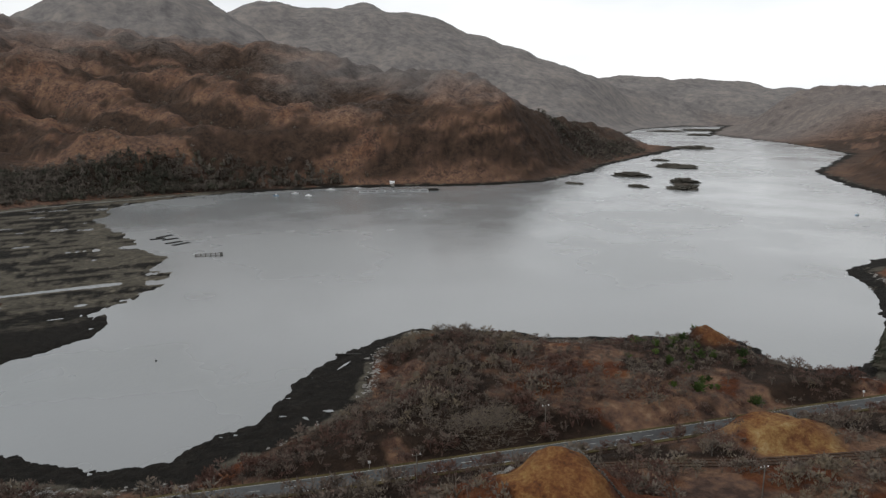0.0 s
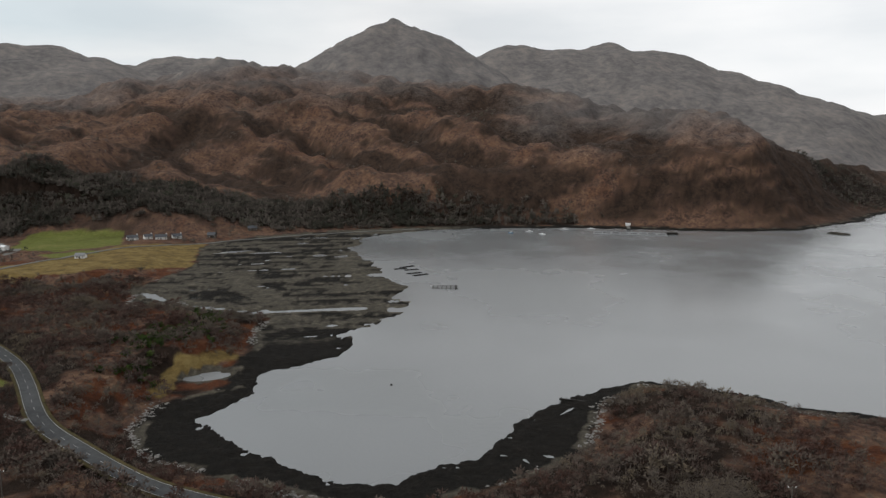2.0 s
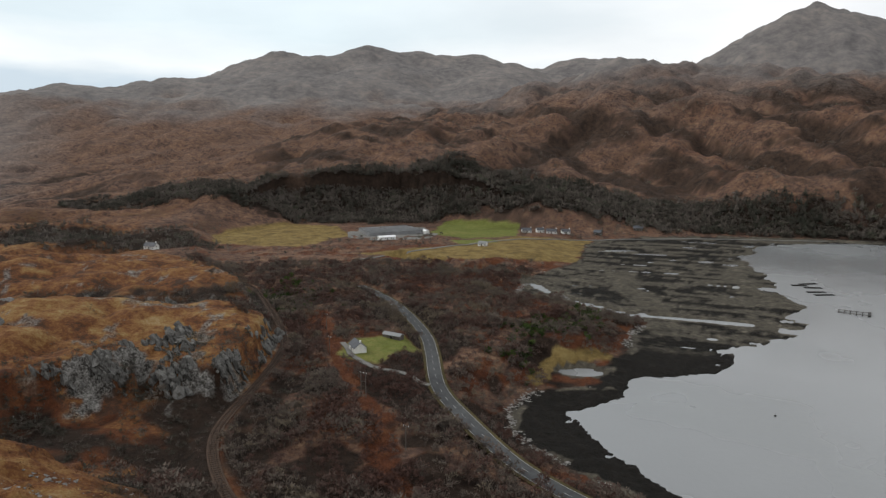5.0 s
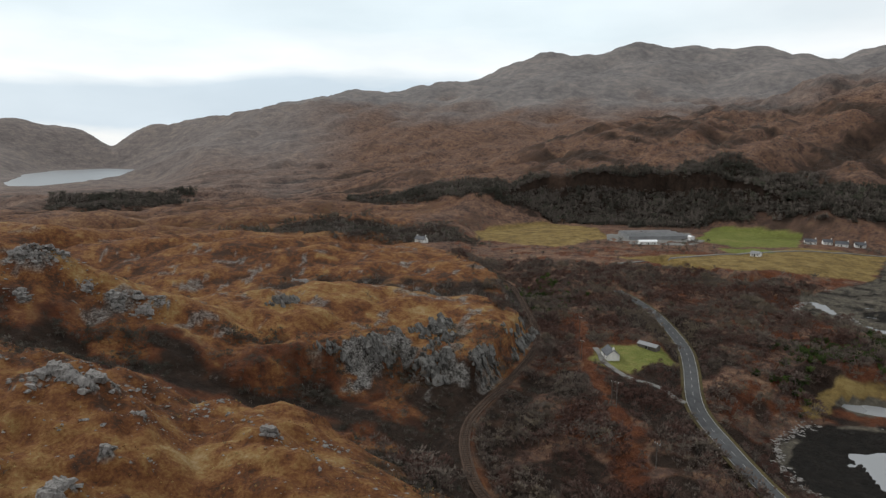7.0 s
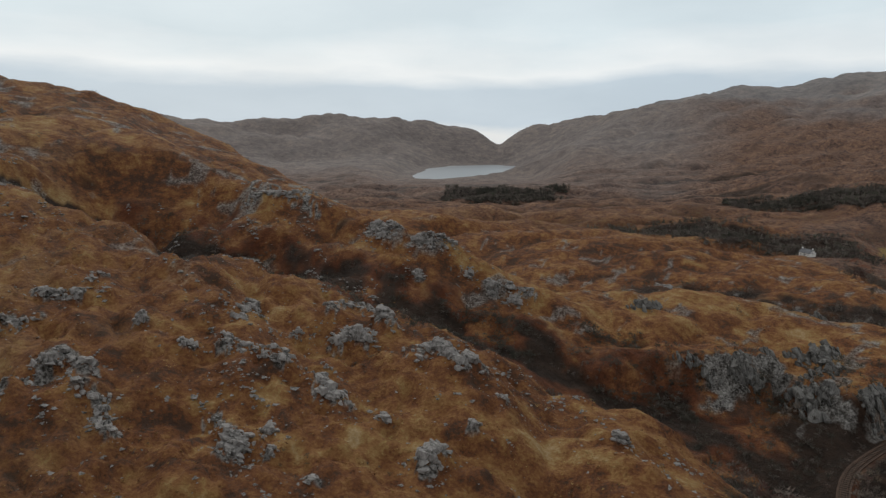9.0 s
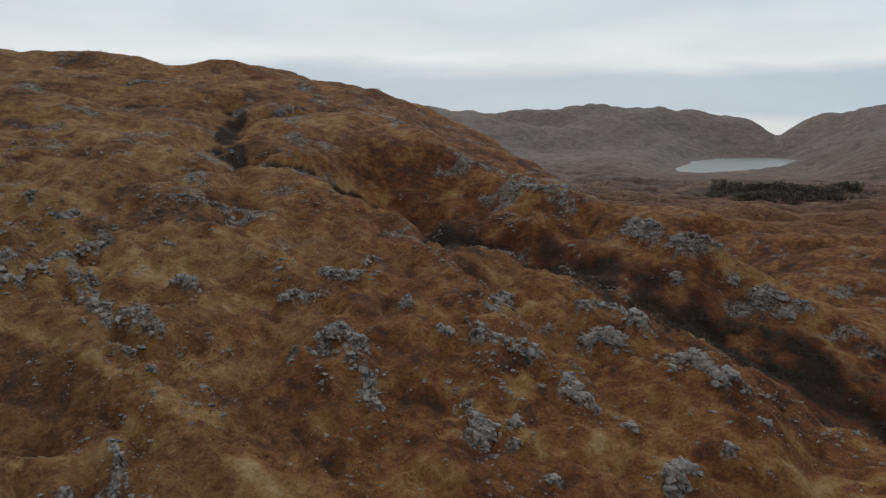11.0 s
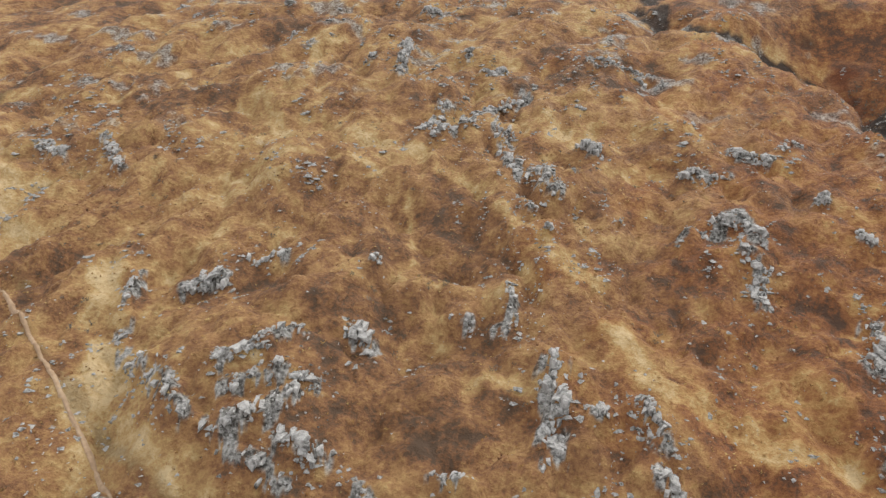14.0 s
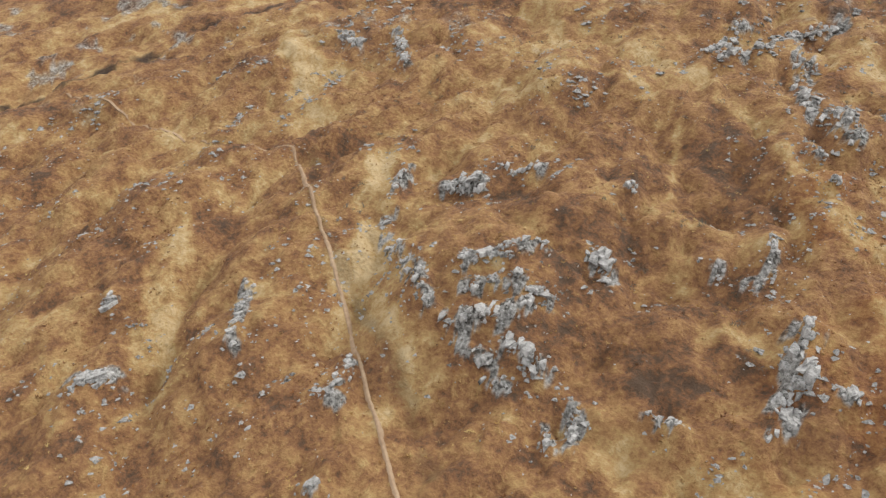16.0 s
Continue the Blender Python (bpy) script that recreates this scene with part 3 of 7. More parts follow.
OUTCROPS_C = [(2.0, 93.6, -34.7, 89.9, -38.1), (0.8, 87.2, -63.4, 76.8, -51.5), (1.2, 103.5, -47.0), (0.7, 30.3, -68.1, 28.0, -64.9), (0.8, 28.2, -72.3, 25.6, -66.9), (0.9, 48.7, -41.1), (0.9, 61.7, -62.1, 56.6, -53.2), (0.8, 19.6, -76.4, 14.7, -75.5), (1.9, -46.9, -119.4, -48.8, -115.9, -44.6, -114.6), (1.5, -55.2, -119.5), (1.3, -41.9, -94.4, -44.9, -91.0, -46.8, -89.1), (2.6, -70.9, -126.1, -72.5, -125.0), (1.6, -59.1, -152.2, -64.3, -143.5, -69.1, -137.8), (2.6, 173.1, -314.4), (2.4, 141.2, -290.4), (2.9, 195.1, -294.2), (2.8, 80.7, -292.4), (1.9, 123.2, -255.9), (3.0, 75.1, -248.5), (2.1, 83.9, -232.6), (1.9, 51.8, -242.5), (1.8, -30.2, -190.3), (1.6, -45.3, -198.3)]
OUTCROPS_D = [(1.8, -16.8, -173.1), (1.8, -45.6, -165.0), (1.7, -51.2, -151.1), (1.8, -48.2, -128.7, -46.8, -115.3, -48.4, -116.6), (1.1, -51.9, -111.6), (2.3, -72.8, -130.6, -73.4, -124.4), (1.6, -76.9, -113.3), (3.5, -98.4, -130.5, -103.8, -126.4, -106.2, -118.9), (2.5, -92.0, -161.9, -108.0, -172.0, -101.6, -146.4), (2.5, -88.1, -151.4, -93.5, -145.2), (2.1, -67.1, -162.2, -78.4, -178.2), (1.4, -80.0, -156.7), (1.3, -58.0, -149.5, -64.7, -138.9, -67.4, -135.9), (1.4, -17.4, -173.7, -26.4, -177.5), (1.8, -31.1, -188.7, -37.2, -187.3), (1.2, 11.3, -243.5, -12.4, -239.4), (3.4, -127.7, -297.4, -144.9, -282.0), (3.4, -159.9, -243.9, -166.9, -239.6), (2.9, -168.8, -227.8, -183.9, -222.8), (2.4, -158.6, -212.6)]
OUTCROPS_E = [(2.1, -180.9, -209.1), (3.0, -185.2, -200.2), (2.7, -189.4, -191.9), (2.1, -75.7, -98.8, -80.3, -99.1), (1.2, -43.1, -95.2), (1.0, -54.9, -101.6), (3.1, 46.4, -462.1, 24.5, -486.5), (2.4, -33.4, -403.5, -54.9, -423.7), (1.8, 75.7, -248.5, 69.3, -216.7), (2.0, 79.0, -286.7, 74.6, -291.9), (1.3, 52.9, -243.4), (1.2, -41.6, -193.6), (5.0, -135.6, -307.7, -141.5, -291.2, -145.1, -271.9, -500.4, -965.1), (3.4, -162.0, -240.7, -160.8, -247.2), (2.4, -173.0, -224.3), (1.7, -77.2, -98.2), (1.6, -121.4, -88.3), (2.8, -373.6, -255.9, -357.0, -225.1), (1.6, -105.1, -107.7), (1.8, -121.5, -88.2), (1.9, -78.1, -98.7), (1.1, -91.4, -102.1), (1.8, -180.7, -209.7), (2.1, -185.2, -201.5, -198.6, -191.3)]
OUTCROPS_F = [(2.0, -158.6, -212.0), (1.9, -177.2, -221.2)]
OUTCROPS = OUTCROPS_A + OUTCROPS_B + OUTCROPS_C + OUTCROPS_D + OUTCROPS_E + OUTCROPS_F
CRAG_ROCKS_A = [(3.5, -232.2, -123.6, -231.6, -114.9), (4.7, -259.7, -117.2, -281.3, -112.1, -253.7, -107.0, -242.1, -108.0), (4.0, -244.2, -97.1), (3.6, -244.2, -85.5, -261.5, -83.4), (3.9, -284.5, -83.3, -328.4, -85.0), (2.5, -235.8, -171.2, -256.1, -174.0), (1.9, -213.9, -135.8, -223.6, -125.0), (2.7, -246.2, -119.7), (3.5, -241.0, -168.8, -256.6, -174.2), (3.5, -233.0, -122.5, -230.9, -116.8), (4.8, -257.7, -116.3, -278.4, -113.2, -256.0, -101.3), (4.3, -241.0, -107.4, -236.4, -95.9), (3.0, -244.1, -85.5), (2.6, -319.7, -133.8)]
CRAG_ROCKS = CRAG_ROCKS_A


def ledges(x, y):
    """How near a place lies to an outcrop, 0 to 1."""
    best = np.zeros(x.shape)
    for breadth, *flat in OUTCROPS:
        run = pairs(flat)
        d = along(run, x, y)[0] if len(run) > 1 else np.hypot(x - run[0][0], y - run[0][1])
        best = np.maximum(best, np.exp(-(d / (0.9 * breadth + 0.7)) ** 2))
    return best


def knoll(h, x, y, cx, cy, rx, ry, turn, top, foot, k=2.0):
    """A rounded knoll of that top, standing on ground at about foot."""
    c, s = math.cos(radians(turn)), math.sin(radians(turn))
    w = 0.45 * min(rx, ry)
    xw, yw = x + w * fbm(x, y, 0.9 * rx, 4, 0.6, 23.0), y + w * fbm(x, y, 0.9 * rx, 4, 0.6, 29.0)
    u, v = ((xw - cx) * c + (yw - cy) * s) / rx, (-(xw - cx) * s + (yw - cy) * c) / ry
    return smax(h, foot + (top - foot) * (1.35 * np.exp(-0.5 * (u * u + v * v) ** 1.3) - 0.35), k)


def ridge(h, x, y, line, round_top, k, width=0.0, slope=0.0, power=1.0, foot=0.0):
    """High ground along a crest: it falls to foot over a width, hollowed by power, or with an even slope."""
    best = np.full(x.shape, foot)
    for p, q in zip(line[:-1], line[1:]):
        d, z = along((p, q), x, y)
        d = np.sqrt(d * d + round_top ** 2) - round_top
        best = np.maximum(best, foot + (z - foot) * np.clip(1 - d / width, 0, 1) ** power if width else z - slope * d)
    return smax(h, best, k) - 0.5 * k * np.exp(-np.abs(h - best) / k)


def domes(x, y):
    """Ice-worn bosses of the near hill, drawn out along the strike of the rock."""
    return lumpy(x * 1.25 + 9 * fbm(x, y, 60, 2), y * 0.8, 46, 3, 0.45, 4.2)


def swells(r, az):
    """Long low ridges that lie across the moor, with hollows between them."""
    side = np.radians(az) * 600
    return lumpy(0.5 * side + 0.12 * r, r + 0.2 * side, 84, 3, 0.5, 6.7)


def height(x, y):
    r = np.hypot(x, y)
    sea, turf, lake = signed(SEA, x, y), signed(SHORE, x, y), signed(LAKE, x, y)
    ragged = fbm(x, y, 22, 4, 0.6, 90.0) * (3.0 + 0.006 * np.minimum(r, 1500))
    sea, turf, lake = sea + ragged, turf + 0.8 * ragged, lake + 14 * fbm(x, y, 160, 3, 0.6, 91.0)
    flat = np.full(x.shape, 4.0)
    # low moor south-west of the fields
    az = np.degrees(np.arctan2(-x, y)) % 360
    moor = smooth(106, 120, az) * smooth(235, 200, az) * smooth(480, 800, r)
    h = flat + moor * (6 + 20 * lumpy(x, y, 260, 4, 0.5, 3.3))
    h = ridge(h, x, y, WEST_RANGE, 60, 12, 2700, 0, 2.0)
    h = ridge(h, x, y, WEST_RANGE_B, 60, 12, 1700, 0, 1.4)
    h = ridge(h, x, y, GAP_WEST, 20, 5, 620, 0, 1.0)
    h = ridge(h, x, y, GAP_EAST, 20, 5, 620, 0, 1.0)
    h = ridge(h, x, y, BLUE_HILLS, 60, 8, 1500, 0, 1.3)
    h = ridge(h, x, y, HEAD_RANGE, 80, 8, 1100, 0, 1.1)
    h = ridge(h, x, y, NORTH_RANGE, 60, 8, 1300, 0, 1.2)
    h = ridge(h, x, y, EAST_HILL, 60, 5, 850, 0, 1.0)
    h = ridge(h, x, y, EAST_SPUR, 30, 3, 260, 0, 0.9)
    h = ridge(h, x, y, CONE, 6, 4, 1150, 0, 1.35)
    h = ridge(h, x, y, WEST_HILL, 130, 8, 545, 0, 1.05)
    # its nose runs down to the loch in steps
    nose = np.interp(y + 1.3 * x, (-150, -55, 45, 124, 223, 350, 467, 610), (300, 150, 107, 88, 70, 55, 42, 4))
    h = np.where((x > -1250) & (x < -420) & (y + 1.3 * x > -150) & (r < 1950), -smax(-h, -nose - 400 * smooth(-950, -1250, x) - 400 * smooth(1750, 1950, r), 5), h)
    h = ridge(h, x, y, MID_RIDGE, 30, 4, 130, 0, 1.0, 6.0)
    south = ridge(flat - 30, x, y, SOUTH_HILL, 30, 6, 0, 0.2265) - 0.4 * np.maximum(-x - 165 - 0.12 * np.maximum(-y - 285, 0), 0) - 0.21 * np.maximum(-x - 108 - 0.05 * np.maximum(-y - 285, 0), 0) * smooth(-220, -330, y)
    h = smax(h, south, 5)
    h = ridge(h, x, y, RIM, 22, 4, 105, 0, 1.0, 14.0)
    # low ground on the sea side of the railway; the hill comes down to the line
    low = signed(LOW, x, y)
    rail, _ = along(RAIL, x, y)
    cap = np.where(low < 0, np.maximum(11.0 - 0.012 * np.maximum(r - 250, 0), 4.5) + 2.0 * fbm(x, y, 45, 3, 0.5, 6.6) + smooth(550, 750, r) * 0.5 * np.maximum(70 + low, 0), 13 + (0.55 + 0.6 * smooth(113, 109, az) * smooth(225, 255, r)) * rail + smooth(500, 700, r) * np.where(r > 650, 30 + 0.62 * np.maximum(low, 0) - 0.55 * rail, 400))
    h = -smax(-h, -cap, 3)
    # a hollow and a saddle in the near hill's edge
    d, _ = along([(-78, -68), (-100, -89), (-150, -133)], x, y)
    h = h - 6.0 * np.exp(-(d / 9.0) ** 2) * (low > 0) - 5.0 * np.exp(-((x + 96) ** 2 + (y + 150) ** 2) / 28.0 ** 2)
    # the gully between the near hill and the crags
    d, z = along(GULLY, x, y)
    h = np.where(d < 75, -smax(-h, -(z + 5.0 * smooth(-140, -200, y) + 0.36 * np.maximum(d - 4 - 12 * smooth(-170, -120, y), 0) + 0.025 * np.maximum(d - 30, 0) ** 2), 5), h)
    for line, plateau, steep in ((CRAG_HILL, 64, 1.0), (CRAG_HILL_B, 16, 0.55)):
        d, z = along(line, x, y)
        edge = d + 17 * fbm(x, y, 40, 4, 0.55, 5.0) + 3.5 * (lumpy(x, y, 13, 2, 0.5, 15.0) - 0.6) + 2.2 * np.maximum(r - 338, 0)
        h = np.where(low > 0, smax(h, np.where(low > 0, z - 0.04 * edge - 0.0007 * edge ** 2 - steep * np.maximum(edge - plateau, 0), 0), 1.5), h)
    # the headland and the knolls by the road
    h = smax(h, 3.0 + 5 * smooth(0, 60, turf) + 2.0 * fbm(x, y, 60, 3) - 0.02 * np.maximum(r - 260, 0), 2)
    h = knoll(h, x, y, -92, 262, 17, 13, -30, 19, 3)
    h = knoll(h, x, y, -203, 205, 14, 14, 0, 7, 3)
    d = np.hypot(x + 63, (y - 103) * 1.15) + 4.0 * fbm(x, y, 13, 3, 0.55, 67.0)
    h = smax(h, 40.0 - 0.8 * np.sqrt(d * d + 14), 1.5)
    h = knoll(h, x, y, -50, 112, 22, 10, 20, 28, 12)
    h = knoll(h, x, y, -52, 191, 21, 12, 15, 17.5, 8)
    h = knoll(h, x, y, -452, -105, 34, 20, 30, 15, 6)
    # relief: bosses, creases and hummocks, stronger on the hills
    up = smooth(10, 60, h)
    near = smooth(430, 200, r)
    relief = up * ((lumpy(x, y, 150, 4, 0.5, 1.7) - 0.58) * 22 * smooth(300, 900, r) * smooth(3900, 2600, r) + (lumpy(x, y, 520, 5, 0.46, 8.1) - 0.65) * 66 * smooth(900, 1800, r))
    relief = relief + smooth(190, 300, r) * smooth(1700, 1200, r) * smooth(108, 118, az) * smooth(240, 215, az) * smooth(6, 14, h) * (swells(r, az) - 0.55) * (11 + 9 * smooth(450, 700, r))
    # spurs and slanting gullies on the far side of the loch
    u, v = (0.55 * x + 0.83 * y), (0.83 * x - 0.55 * y)
    slant = lumpy(u * 0.45, 1.5 * h + 0.32 * u + 0.3 * v, 115, 4, 0.5, 14.2) - 0.58
    shelf = 1330 * np.radians(az)
    shelves = lumpy(0.55 * shelf, 1.9 * h + 0.22 * shelf, 95, 4, 0.5, 12.3) - 0.6
    relief = relief + up * (slant * 34 * smooth(46, 60, az) + shelves * 26 * smooth(60, 46, az)) * smooth(850, 1050, r) * smooth(2200, 1500, r)
    hillside = np.nonzero((r > 780) & (r < 1700) & (az < 104) & (up > 0.02))[0]
    if len(hillside):
        wx = x[hillside] + 22 * fbm(x[hillside], y[hillside], 90, 3, 0.55, 21.0)
        wy = y[hillside] + 22 * fbm(x[hillside], y[hillside], 90, 3, 0.55, 25.0)
        relief[hillside] += up[hillside] * (8 * bands(SPURS, wx, wy, 26.0) - 11 * bands(CLEUGHS, wx, wy, 24.0) + 9 * (lumpy(wx * 0.8, wy * 1.3, 58, 3, 0.5, 18.0) - 0.6))
    moor = np.nonzero((r > 180) & (r < 560) & (az > 135) & (az < 215))[0]
    if len(moor):
        relief[moor] -= 6.0 * bands(BURNS, x[moor] + 6 * fbm(x[moor], y[moor], 30, 3, 0.55, 22.0), y[moor], 9.0)
    relief = relief + up * near * ((domes(x, y) - 0.62) * 9.5 + (lumpy(x * 1.2, y * 0.8, 17, 3, 0.5, 4.9) - 0.6) * 2.6 + fbm(x, y, 8, 3, 0.5, 2.2) * 0.9 + 0.8 * smooth(-0.08, 0.08, fbm(x, y, 16, 3, 0.5, 33.0)) + 0.6 * smooth(-0.06, 0.06, fbm(x, y, 11, 3, 0.5, 43.0)))
    relief = relief + smooth(10, 22, h) * smooth(230, 330, r) * smooth(720, 560, r) * smooth(104, 112, az) * (lumpy(x, y * 1.4, 75, 4, 0.5, 5.5) - 0.6) * 5
    close = np.nonzero((r < 420) & (az > 108) & (az < 265) & (up > 0.02))[0]
    if len(close):
        boss = ledges(x[close], y[close])
        relief[close] += up[close] * boss * (1.6 + 1.2 * fbm(x[close], y[close], 6, 2, 0.6, 73.0))
    relief = relief + up * 5.0 * np.exp(-(((x - 52) / 17) ** 2 + ((y + 92) / 19) ** 2) ** 2)
    relief = relief + 0.6 * fbm(x, y, 14, 3) * smooth(5, 30, turf)
    h = h + relief * smooth(0, 120, turf) * (1 - 0.9 * np.exp(-((az - 137.4) / 4.0) ** 2) * smooth(1500, 2500, r))
    # road and railway benches
    d, _ = along(ROAD, x, y)
    h = h + (ROAD_Z - 0.25 - h) * smooth(13, 5, d)
    d, _ = along(RAIL, x, y)
    h = h + (RAIL_Z - 0.3 - h) * smooth(9, 4, d)
    # down to the shores
    land = 1.9 + (h - 1.9) * smooth(0, 1, turf / (30 + 0.1 * np.maximum(r - 400, 0)))
    beach = 0.15 + 1.75 * np.clip(sea, 0, None) / (np.clip(sea, 0, None) + np.clip(-turf, 0, None) + 0.01) + 0.35 * fbm(x, y, 16, 4) * smooth(0, 4, sea) + 0.75 * fbm(x, y, 6, 3, 0.65, 99.0) * smooth(-1, 2, sea) * smooth(22, 6, sea) * (r < 420)
    flats = smooth(330, 400, r) * smooth(58, 64, az) * smooth(96, 90, az)
    bend = 16 * fbm(x, y, 130, 2, 0.5, 28.0)
    pools = fbm((0.34 * x + 0.94 * y) * 0.16, (0.94 * x - 0.34 * y + bend) * 2.2, 30, 4, 0.55, 19.0)
    beach = beach - flats * (0.35 * beach + 1.1 * smooth(0.30, 0.50, pools + 0.25 * fbm(x, y, 11, 3, 0.6, 59.0))) * smooth(0, 12, -turf)
    for line in CHANNELS:
        beach = beach - 2.2 * smooth(4.5, 1, along(line, x, y)[0] + 4 * fbm(x, y, 24, 3, 0.6, 47.0)) * smooth(-6, 6, sea)
    for line in BARS:
        beach = beach + 1.3 * smooth(9, 2, along(line, x, y)[0] + 4 * fbm(x, y, 24, 3, 0.6, 49.0))
    bed = -4.0 * (1 - np.exp(sea / 14.0)) - 0.05
    h = np.where(sea < 0, bed, np.where(turf < 0, beach, land))
    d, _ = along(CHANNELS[0][:4], x, y)
    h = np.where(turf > 0, h - (h + 0.6) * smooth(13, 6, d + 4 * fbm(x, y, 24, 3, 0.6, 47.0)), h)
    spit = smooth(30, 17, np.hypot((x + 308) * 1.1, y - 55) + 6 * fbm(x, y, 20, 3, 0.6, 58.0))
    h = np.where(h > 1.5, h - (h - 1.5) * 0.93 * spit, h) + 1.3 * np.exp(-(along(POND_BANK, x, y)[0] / 3.2) ** 2)
    d = np.hypot(x - POND[0], (y - POND[1]) / 1.6) + 3 * fbm(x, y, 14, 3, 0.6, 53.0)
    h = h - (h + 0.4) * smooth(9, 6, d)
    # the strath that opens towards the lake
    open_way = smooth(130, 135, az) * smooth(149, 145, az) * smooth(600, 800, r) * smooth(2150, 2050, r)
    strath = np.maximum(84 * (1 - r / 1800), 5.0) + 5 * fbm(x, y, 120, 3)
    h = h + open_way * np.minimum(strath - h, 0) * smooth(2150, 1900, r)
    # the pass at the lake's far end
    away = r * np.abs(np.sin(np.radians(az - 137.2)))
    h = np.where((r > 2000) & (np.abs(az - 137.2) < 60), np.minimum(h, 66 + 0.7 * away + 14 * fbm(x, y, 200, 3, 0.5, 7.0) + 400 * smooth(2300, 2050, r)), h)
    h = np.minimum(h, -3 + 6 * smooth(-25, 60, lake) + 0.5 * np.maximum(lake - 60, 0))
    return h, sea, turf, r, az


def make_ground():
    azs = np.concatenate([np.arange(-2, 266, 0.235), np.arange(266, 358, 2.0)])
    rad = [6.0]
    while rad[-1] < 4850:
        near, hillside = 55 < rad[-1] < 330, 830 < rad[-1] < 1650
        rad.append(rad[-1] * (1.0095 if near else 1.0065 if hillside else 1.0135 if rad[-1] < 830 else 1.017) + 0.1)
    rad = np.array(rad)
    a, q = np.meshgrid(np.radians(azs), rad)
    x, y = (-q * np.sin(a)).ravel(), (q * np.cos(a)).ravel()
    x, y = np.append(x, 0.0), np.append(y, 0.0)
    h, sea, turf, r, az = height(x, y)
    na, nr = len(azs), len(rad)
    grid = h[:-1].reshape(nr, na)
    dr = np.gradient(grid, axis=0) / np.gradient(rad)[:, None]
    da = np.gradient(grid, axis=1) / (np.gradient(np.radians(azs))[None, :] * rad[:, None])
    steep = np.append(np.hypot(dr, da).ravel(), 0.0)
    i = np.arange(nr - 1)[:, None] * na
    j = np.arange(na)[None, :]
    k = (j + 1) % na
    quads = np.stack([i + j, i + k, i + na + k, i + na + j], -1).reshape(-1, 4)
    fan = np.stack([np.full(na, na * nr), (np.arange(na) + 1) % na, np.arange(na)], -1)
    me = bpy.data.meshes.new("ground")
    nq, nf = len(quads), len(fan)
    me.vertices.add(len(x))
    me.vertices.foreach_set("co", np.stack([x, y, h], -1).astype(np.float32).ravel())
    me.loops.add(nq * 4 + nf * 3)
    me.loops.foreach_set("vertex_index", np.concatenate([quads[:, ::-1].ravel(), fan[:, ::-1].ravel()]).astype(np.int32))
    me.polygons.add(nq + nf)
    me.polygons.foreach_set("loop_start", np.concatenate([np.arange(nq) * 4, nq * 4 + np.arange(nf) * 3]).astype(np.int32))
    me.polygons.foreach_set("use_smooth", np.ones(nq + nf, bool))
    me.update(calc_edges=True)
    me.validate()
    for name, value in zones(x, y, h, sea, turf, r, az, steep).items():
        me.attributes.new(name, "FLOAT", "POINT").data.foreach_set("value", np.clip(value, 0, 1).astype(np.float32))
    me.materials.append(GROUND)
    return tagged(new("ground", me), "brown moorland hills, woods, fields and dark tidal shores", "ground", kind="structure")


# pale dead grass where water seeps and sheep walk, and rusty deer grass: half breadth, then the run
STRAW_A = [(2.0, 64.9, -176.1, 50.4, -170.2, 40.1, -160.1, 30.5, -155.0, 18.3, -138.0, 11.5, -131.7), (1.2, 82.9, -155.1, 74.9, -155.1, 64.4, -162.6, 54.2, -155.6), (1.3, 93.7, -150.6, 76.9, -143.8, 64.8, -136.4), (2.3, 114.2, -257.1, 99.8, -220.2, 86.8, -195.5), (1.6, 107.2, -197.9, 93.2, -181.6), (2.4, 143.9, -203.1, 123.9, -188.2), (1.2, 45.2, -149.9, 36.6, -125.6), (2.1, 30.2, -110.8, 23.9, -103.9, 15.4, -88.8), (2.1, 7.8, -127.7, -0.0, -123.7), (2.3, -4.8, -108.2, -11.8, -99.2, -20.0, -96.9, -26.9, -91.3), (2.5, 71.5, -72.7, 77.7, -78.1, 83.6, -92.9, 93.9, -108.1), (2.5, 65.3, -71.7, 54.6, -65.8, 48.3, -63.0), (4.4, 170.5, -155.6, 142.2, -128.4, 126.1, -116.5)]
STRAW_B = [(3.2, 206.5, -161.6, 203.9, -181.5, 192.6, -195.7), (3.7, 158.2, -183.1, 140.4, -204.4), (1.5, 19.0, -198.4, 13.7, -194.5), (2.3, 115.7, -71.2, 105.7, -61.4, 97.4, -52.7, 90.6, -45.6), (4.0, 184.6, -171.1, 154.2, -137.8, 136.8, -129.1), (1.7, 69.8, -70.6, 79.5, -84.4), (2.8, 145.0, -211.5, 123.8, -187.7), (1.8, 107.4, -198.1, 88.8, -175.5), (2.4, 92.8, -203.8, 115.7, -258.1, 132.1, -328.0), (1.8, -16.4, -99.4, -23.8, -95.5, -36.1, -93.2), (2.1, -46.8, -134.1, -61.5, -129.6), (1.7, -40.8, -118.8), (1.7, 28.8, -111.6, 20.9, -101.7), (1.9, 20.1, -201.3, 15.3, -193.9), (1.3, -1.2, -216.5, -13.3, -222.9), (2.4, -48.5, -133.4, -62.0, -129.8), (1.2, -41.7, -119.8)]
